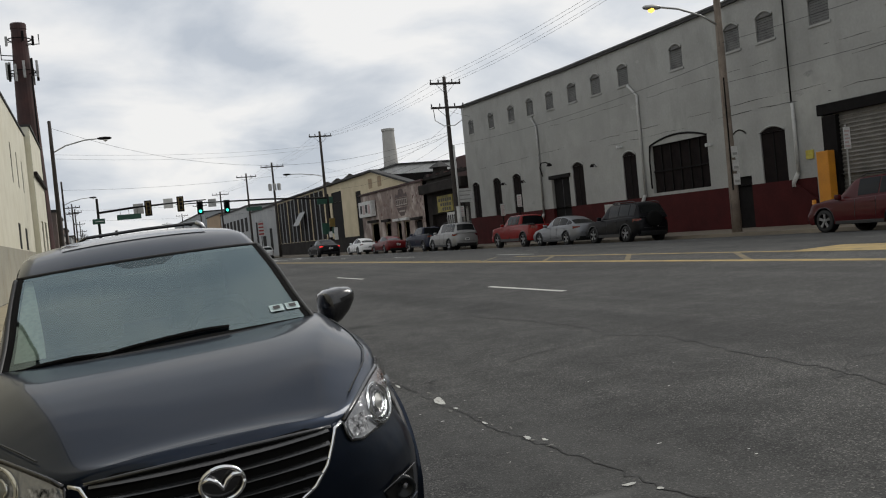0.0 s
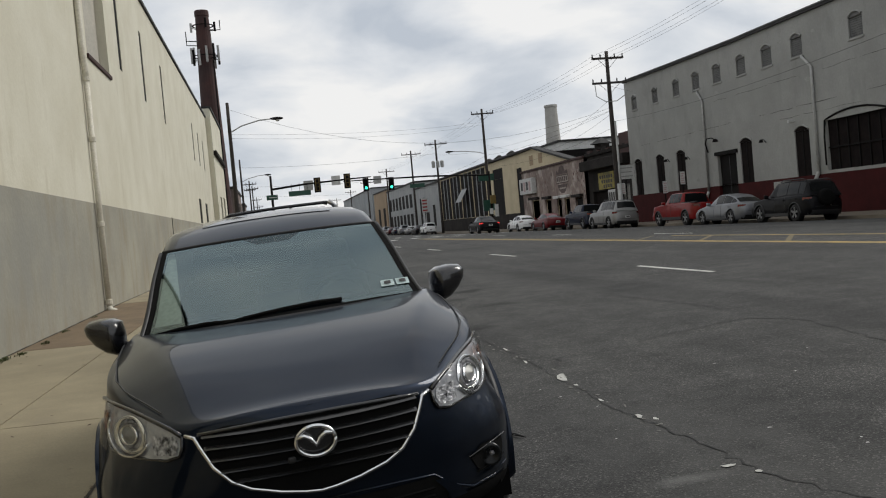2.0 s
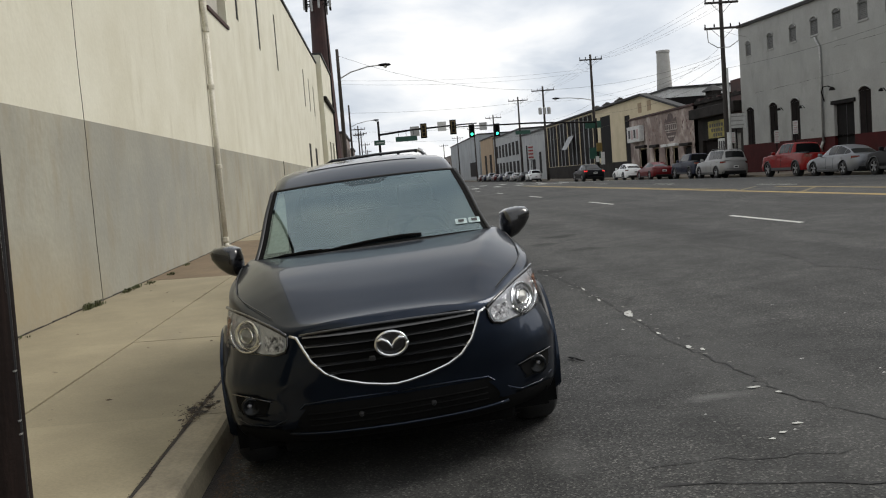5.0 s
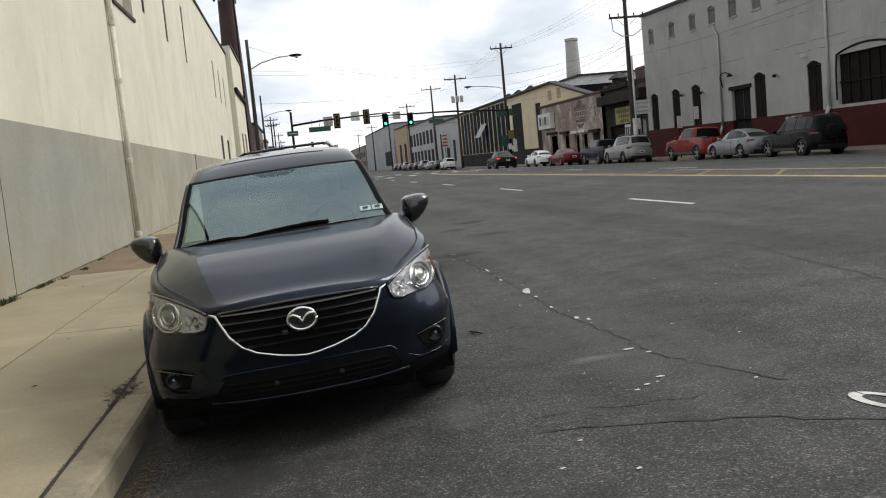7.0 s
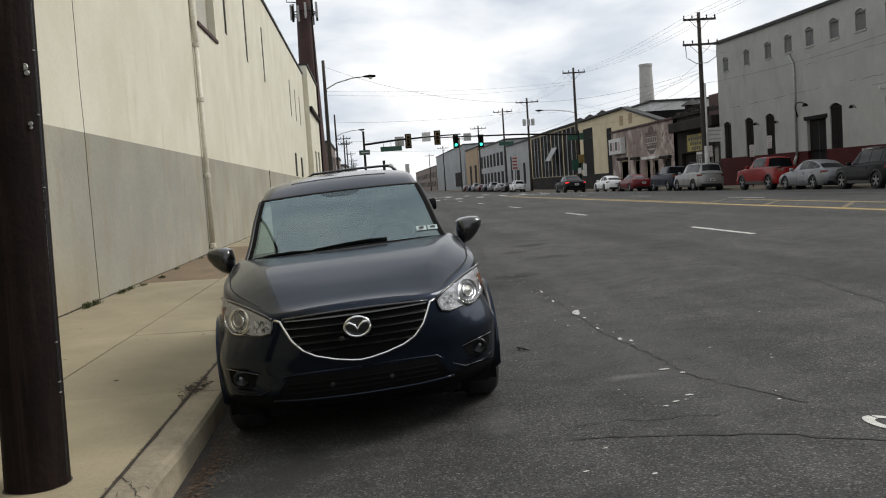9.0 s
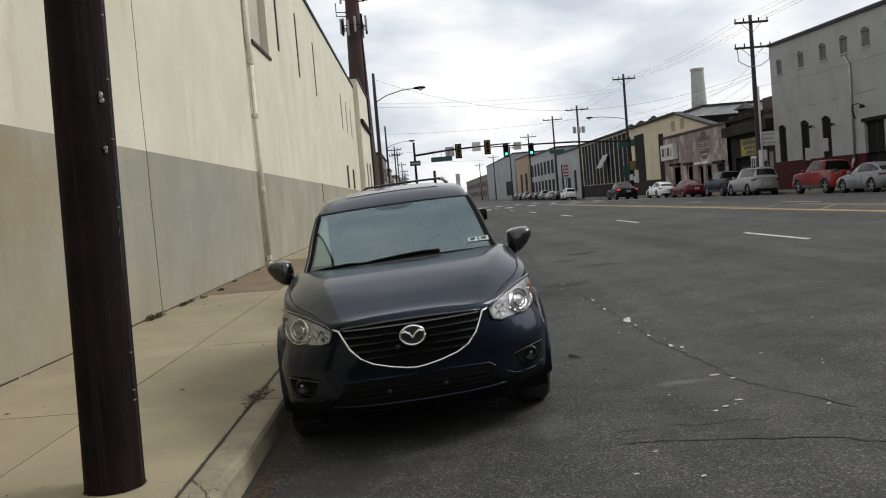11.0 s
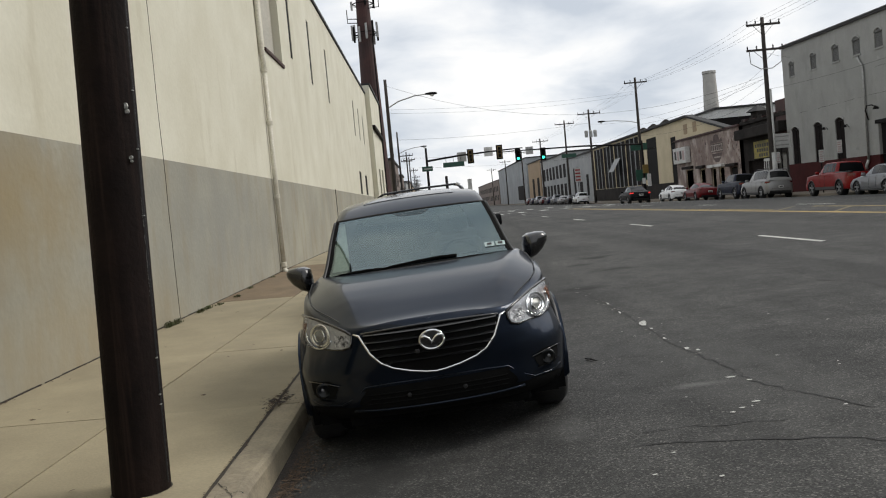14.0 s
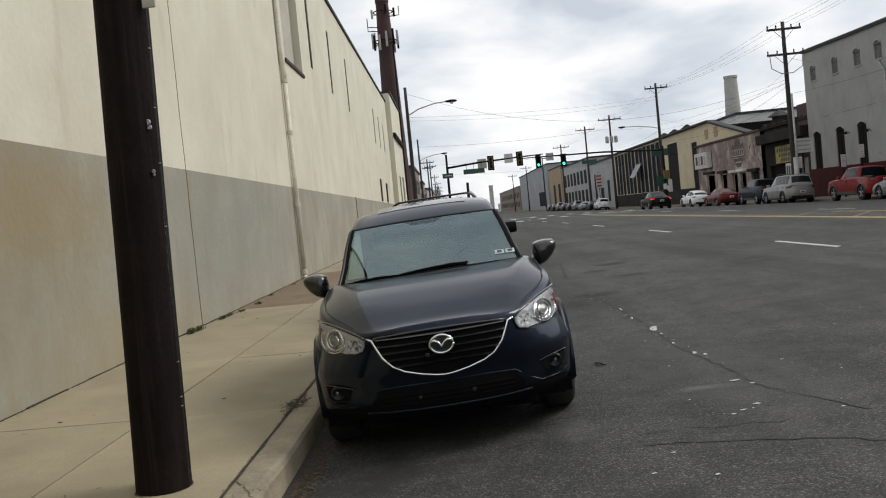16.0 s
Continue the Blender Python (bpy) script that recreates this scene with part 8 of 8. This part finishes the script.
    grid(b, 13, 4, lambda u, v: (lambda x, z: Vector((x, table([(p[0], p[1]) for p in sh.back[::-1]], abs(x)) - smoothed(sh.tail, z) + 0.012, z)))((2 * u - 1) * half_w, sh.low + (0.34 if pickup else 0.2) * v))
    P("rear_bumper", b, BLACK)
    b = bmesh.new()
    zt = 0.86 if pickup else 0.58
    grid(b, 9, 2, lambda u, v: (lambda x, z: Vector((x, table([(p[0], p[1]) for p in sh.back[::-1]], abs(x)) - smoothed(sh.tail, z) + 0.005, z)))((2 * u - 1) * sh.W * 0.36, zt + 0.012 * v))
    P("boot_gap", b, BLACK)
    pl = P("number_plate", boxed(-0.16, 0.16, rear + 0.008, rear + 0.045, 0.62, 0.77), SIGN_WHITE, s=False)
    P("printed_bar", boxed(-0.11, 0.11, rear + 0.0455, rear + 0.048, 0.66, 0.73), INK, pl, s=False)
    P("underbody", boxed(-sh.W * 0.42, sh.W * 0.42, 0.4, sh.L - 0.4, sh.low, sh.low + 0.2), BLACK, s=False)
    if pickup:
        b = bmesh.new()
        grid(b, 6, 4, lambda u, v: Vector(((2 * u - 1) * (0.68 - 0.10 * v), y1 + 0.014 - 0.085 * v, 1.22 + 0.46 * v)))
        P("cab_window", b, CAR_GLASS)
        cab = y1 + 0.05
        zb = sh.top(0.8, sh.L - 0.6)
        P("bed_liner", boxed(-sh.W / 2 * 0.84, sh.W / 2 * 0.84, cab, sh.L - 0.1, zb - 0.02, zb + 0.012), BLACK, s=False)
        for sgn in (1, -1):
            P("bed_rail", boxed(*sorted((sgn * sh.W / 2 * 0.82, sgn * sh.W / 2 * 0.94)), cab, sh.L - 0.04, zb - 0.01, zb + 0.05, bevel=0.015), BLACK, s=False)
        P("tailgate_line", boxed(-sh.W * 0.40, sh.W * 0.40, rear - 0.01, rear + 0.012, 0.72, 0.735), BLACK, s=False)
        P("tailgate_handle", boxed(-0.12, 0.12, rear - 0.01, rear + 0.025, 0.98, 1.05, bevel=0.01), BLACK, s=False)
    if spare:
        P("spare_wheel", lathe(bmesh.new(), [(0.0, 0.2), (0.28, 0.2), (0.34, 0.15), (0.35, 0.0)], (0.05, sh.L - 0.02, 0.95), "y", 24), MATT)
    return t


ALLOY_DULL = surface("dull_alloy", (0.28, 0.28, 0.285), (0.2, 0.2, 0.205), rough=0.45, metal=0.5, grain=60, blotch=6, bump=0.0)
RED_P = car_paint("bright_red_paint", (0.165, 0.006, 0.0055), 0.0, 0.4, 0.35)
MAROON_P = car_paint("maroon_paint", (0.05, 0.005, 0.006), 0.0, 0.4, 0.35)
SILVER_P = car_paint("silver_paint", (0.16, 0.165, 0.175), 0.5, 0.4, 0.4)
CHAMPAGNE_P = car_paint("champagne_silver_paint", (0.21, 0.208, 0.203), 0.5, 0.4, 0.4)
CHARCOAL_P = car_paint("charcoal_paint", (0.003, 0.003, 0.004), 0.0, 0.45, 0.13)
NAVY_P = car_paint("navy_paint", (0.005, 0.008, 0.022), 0.0, 0.45, 0.25)
WHITE_P = car_paint("white_paint", (0.66, 0.66, 0.65), 0.0, 0.3)
DULL_RED_P = car_paint("dark_red_paint", (0.10, 0.006, 0.008), 0.0, 0.4, 0.35)

CARX = 23.35
parked_car("red_suv", suv_shape(4.65, 1.84, 1.68), MAROON_P, CARX - 0.1, 20.0, "maroon crossover parked before the roller door", rails=True)
parked_car("dark_suv", suv_shape(4.6, 1.82, 1.72, 1.02), CHARCOAL_P, CARX, 34.4, "charcoal compact crossover with a spare wheel on its tail", cladding=True, rails=True, spare=True)
parked_car("silver_sedan", sedan_shape(4.85), SILVER_P, CARX, 39.9, "silver four-door saloon parked by the works")
parked_car("red_pickup", truck_shape(5.5, 1.92, 1.79), RED_P, CARX, 45.1, "bright red crew-cab pickup parked by the works", pickup=True, cladding=True, category="pickup truck")
parked_car("silver_suv", suv_shape(4.9, 1.9, 1.80, 1.08, 1.02), CHAMPAGNE_P, CARX, 55.8, "champagne silver estate-bodied off-roader", rails=True, cladding=True)
parked_car("navy_pickup", truck_shape(5.3, 1.85, 1.76), NAVY_P, CARX, 61.0, "dark navy pickup parked by the dark shop", pickup=True, category="pickup truck")
parked_car("red_sedan", sedan_shape(4.8, 1.85, 1.40), DULL_RED_P, CARX, 70.0, "dark red low saloon parked by the shops")
parked_car("white_sedan", sedan_shape(4.8, 1.82, 1.45), WHITE_P, CARX, 77.9, "white saloon parked ahead of the red one")
parked_car("stopped_car", sedan_shape(4.85, 1.86, 1.45), CHARCOAL_P, 19.0, 74.6, "black saloon waiting in the lane, brake lamps lit", stopped=True)
parked_car("following_car", suv_shape(4.7, 1.90, 1.70, 1.14, 1.06), CHARCOAL_P, 1.32, 5.65, "dark tall car parked close behind the crossover", away=False)
paints = (WHITE_P, SILVER_P, CHARCOAL_P, NAVY_P, CHAMPAGNE_P, MAROON_P)
for k in range(9):
    y = 128 + 8.2 * k
    kind = suv_shape() if k % 3 == 0 else sedan_shape()
    parked_car("far_car", kind, paints[(k * 2 + (k > 2)) % 6], 23.3, y, "far parked car, small in the distance", low=True)
for k in range(8):
    parked_car("far_car", suv_shape() if k % 2 else sedan_shape(), paints[(k * 5 + 1) % 6], 1.3, 100 + 9.5 * k, "far parked car past the junction", away=False, low=True)

# ---- weeds, leaves and litter ----


def tuft(x, y, z, n, h, seed):
    r = random.Random(seed)
    b = bmesh.new()
    for k in range(n):
        a = r.uniform(0, math.tau)
        d = r.uniform(0.2, 1.0)
        px, py = x + r.uniform(-0.03, 0.05) + 0.05 * r.random() ** 3, y + r.gauss(0, 0.11)
        hh = h * r.uniform(0.25, 1.0) * math.exp(-((py - y) / 0.2) ** 2)
        tip = (px + math.cos(a) * hh * d * 1.1 + 0.03, py + math.sin(a) * hh * d * 1.4, z + hh * 0.8)
        mid = (px + math.cos(a) * hh * d * 0.3, py + math.sin(a) * hh * d * 0.35, z + hh * 0.65)
        w = r.uniform(0.004, 0.009)
        s = Vector((-math.sin(a), math.cos(a), 0)) * w
        p0, p1 = Vector((px, py, z - 0.01)), Vector(mid)
        v = [b.verts.new(q) for q in (p0 - s, p0 + s, p1 + s, p1 - s, Vector(tip))]
        b.faces.new((v[0], v[1], v[2], v[3]))
        b.faces.new((v[3], v[2], v[4]))
    tagged(part("weed_tuft", b, GRASS), "ragged green weeds growing from the wall's foot", "weeds", "weeds along the wall", "stuff")


for x, y, n, h in ((-2.58, 7.35, 70, 0.13), (-2.55, 7.65, 60, 0.12), (-2.57, 9.1, 60, 0.09), (-2.56, 9.6, 50, 0.08), (-2.5, 10.1, 40, 0.06), (-2.45, 11.4, 45, 0.07), (-2.57, 13.2, 35, 0.06), (-2.58, 16, 30, 0.06), (-2.6, 5.2, 14, 0.05)):
    tuft(x, y, pave_l(x, y), n, h, int(y * 10))


def leaf_scatter(n, place, seed, name, label, size=(0.012, 0.035)):
    r = random.Random(seed)
    b = bmesh.new()
    for k in range(n):
        x, y, z = place(r)
        s = r.uniform(*size)
        a = r.uniform(0, math.tau)
        u = Vector((math.cos(a), math.sin(a), r.uniform(-0.3, 0.3))) * s
        v = Vector((-math.sin(a), math.cos(a), r.uniform(-0.3, 0.3))) * s * 0.5
        c = Vector((x, y, z + 0.008 + s * 0.2))
        b.faces.new([b.verts.new(q) for q in (c - u, c - v * 0.9, c + u, c + v)])
    tagged(part(name, b, LEAF), label, "litter", kind="stuff")


CLUMP = 1.5


def gutter(r):
    y = r.uniform(-1.8, 4.5)
    x = 0.23 + abs(r.gauss(0, 0.10))
    return x, y, ground(x, y)


def gutter_pile(r):
    y = r.gauss(-0.15, 0.45)
    x = 0.23 + abs(r.gauss(0, 0.07 + 0.07 * math.exp(-((y - 0.2) / 0.4) ** 2)))
    return x, y, ground(x, y) + 0.004 * r.random()


leaf_scatter(1300, gutter_pile, 8, "leaf_pile", "rust-brown leaf crumbs heaped before the parked wheel", (0.004, 0.015))
leaf_scatter(1600, gutter, 1, "gutter_leaves", "dry brown leaves and grit gathered in the gutter", (0.006, 0.02))
leaf_scatter(560, lambda r: (lambda y: (-0.03 + r.gauss(0, 0.012 + 0.06 * math.exp(-((y - CLUMP) / 0.22) ** 2)), y, pave_l(-0.03, y)))(r.uniform(-1.0, 3.2) if r.random() < 0.4 else r.gauss(CLUMP, 0.2)), 2, "joint_leaves", "dry leaves and dirt along the kerb joint", (0.005, 0.014))
leaf_scatter(60, lambda r: (lambda x, y: (x, y, pave_l(x, y)))(r.uniform(-2.6, 0), r.uniform(-3, 12)), 3, "scattered_leaves", "few dry leaves scattered on the pavement", (0.012, 0.03))
leaf_scatter(160, lambda r: (lambda y: (-2.62 + abs(r.gauss(0, 0.03)), y, pave_l(-2.6, y)))(r.uniform(-2, 24)), 5, "wall_foot_litter", "fine dry litter along the wall's foot", (0.01, 0.03))
bm = bmesh.new()
for k in range(60):
    y = -2 + 0.12 * k
    w = 0.05 + 0.04 * noise.noise((y * 2, 0, 0)) + 0.10 * max(0, 1 - abs(y + 0.2) / 1.5)
    quad(bm, [(0.215, y, ground(0.2, y) + 0.02), (0.23 + w, y, ground(0.3, y) + 0.004), (0.23 + w, y + 0.12, ground(0.3, y) + 0.004), (0.215, y + 0.12, ground(0.2, y) + 0.02)])
tagged(part("gutter_dirt", bm, GRIT), "dark grit washed against the kerb", "dirt", kind="stuff")
bm = bmesh.new()
for k in range(100):
    y = -3 + 0.15 * k
    w0, w1 = [0.012 + 0.010 * noise.noise((q * 3, 0, 0)) for q in (y, y + 0.15)]
    quad(bm, [(-0.028 - w0, y, pave_l(-0.03, y) + 0.0015), (-0.028 + w0, y, pave_l(-0.03, y) + 0.0015), (-0.028 + w1, y + 0.15, pave_l(-0.03, y + 0.15) + 0.0015), (-0.028 - w1, y + 0.15, pave_l(-0.03, y + 0.15) + 0.0015)])
for q in range(26):
    r = random.Random(q + 50)
    cx, cy = -0.03 + r.gauss(0, 0.045), CLUMP + r.gauss(0, 0.16)
    ring = [(cx + r.uniform(0.006, 0.022) * math.cos(a), cy + r.uniform(0.012, 0.04) * math.sin(a)) for a in [k * math.tau / 8 for k in range(8)]]
    bm.faces.new([bm.verts.new((x, y, pave_l(x, y) + 0.003 + 0.0002 * q)) for x, y in ring])
tagged(part("joint_grime", bm, DIRT), "black grime packed in the kerb joint", "dirt", kind="stuff")
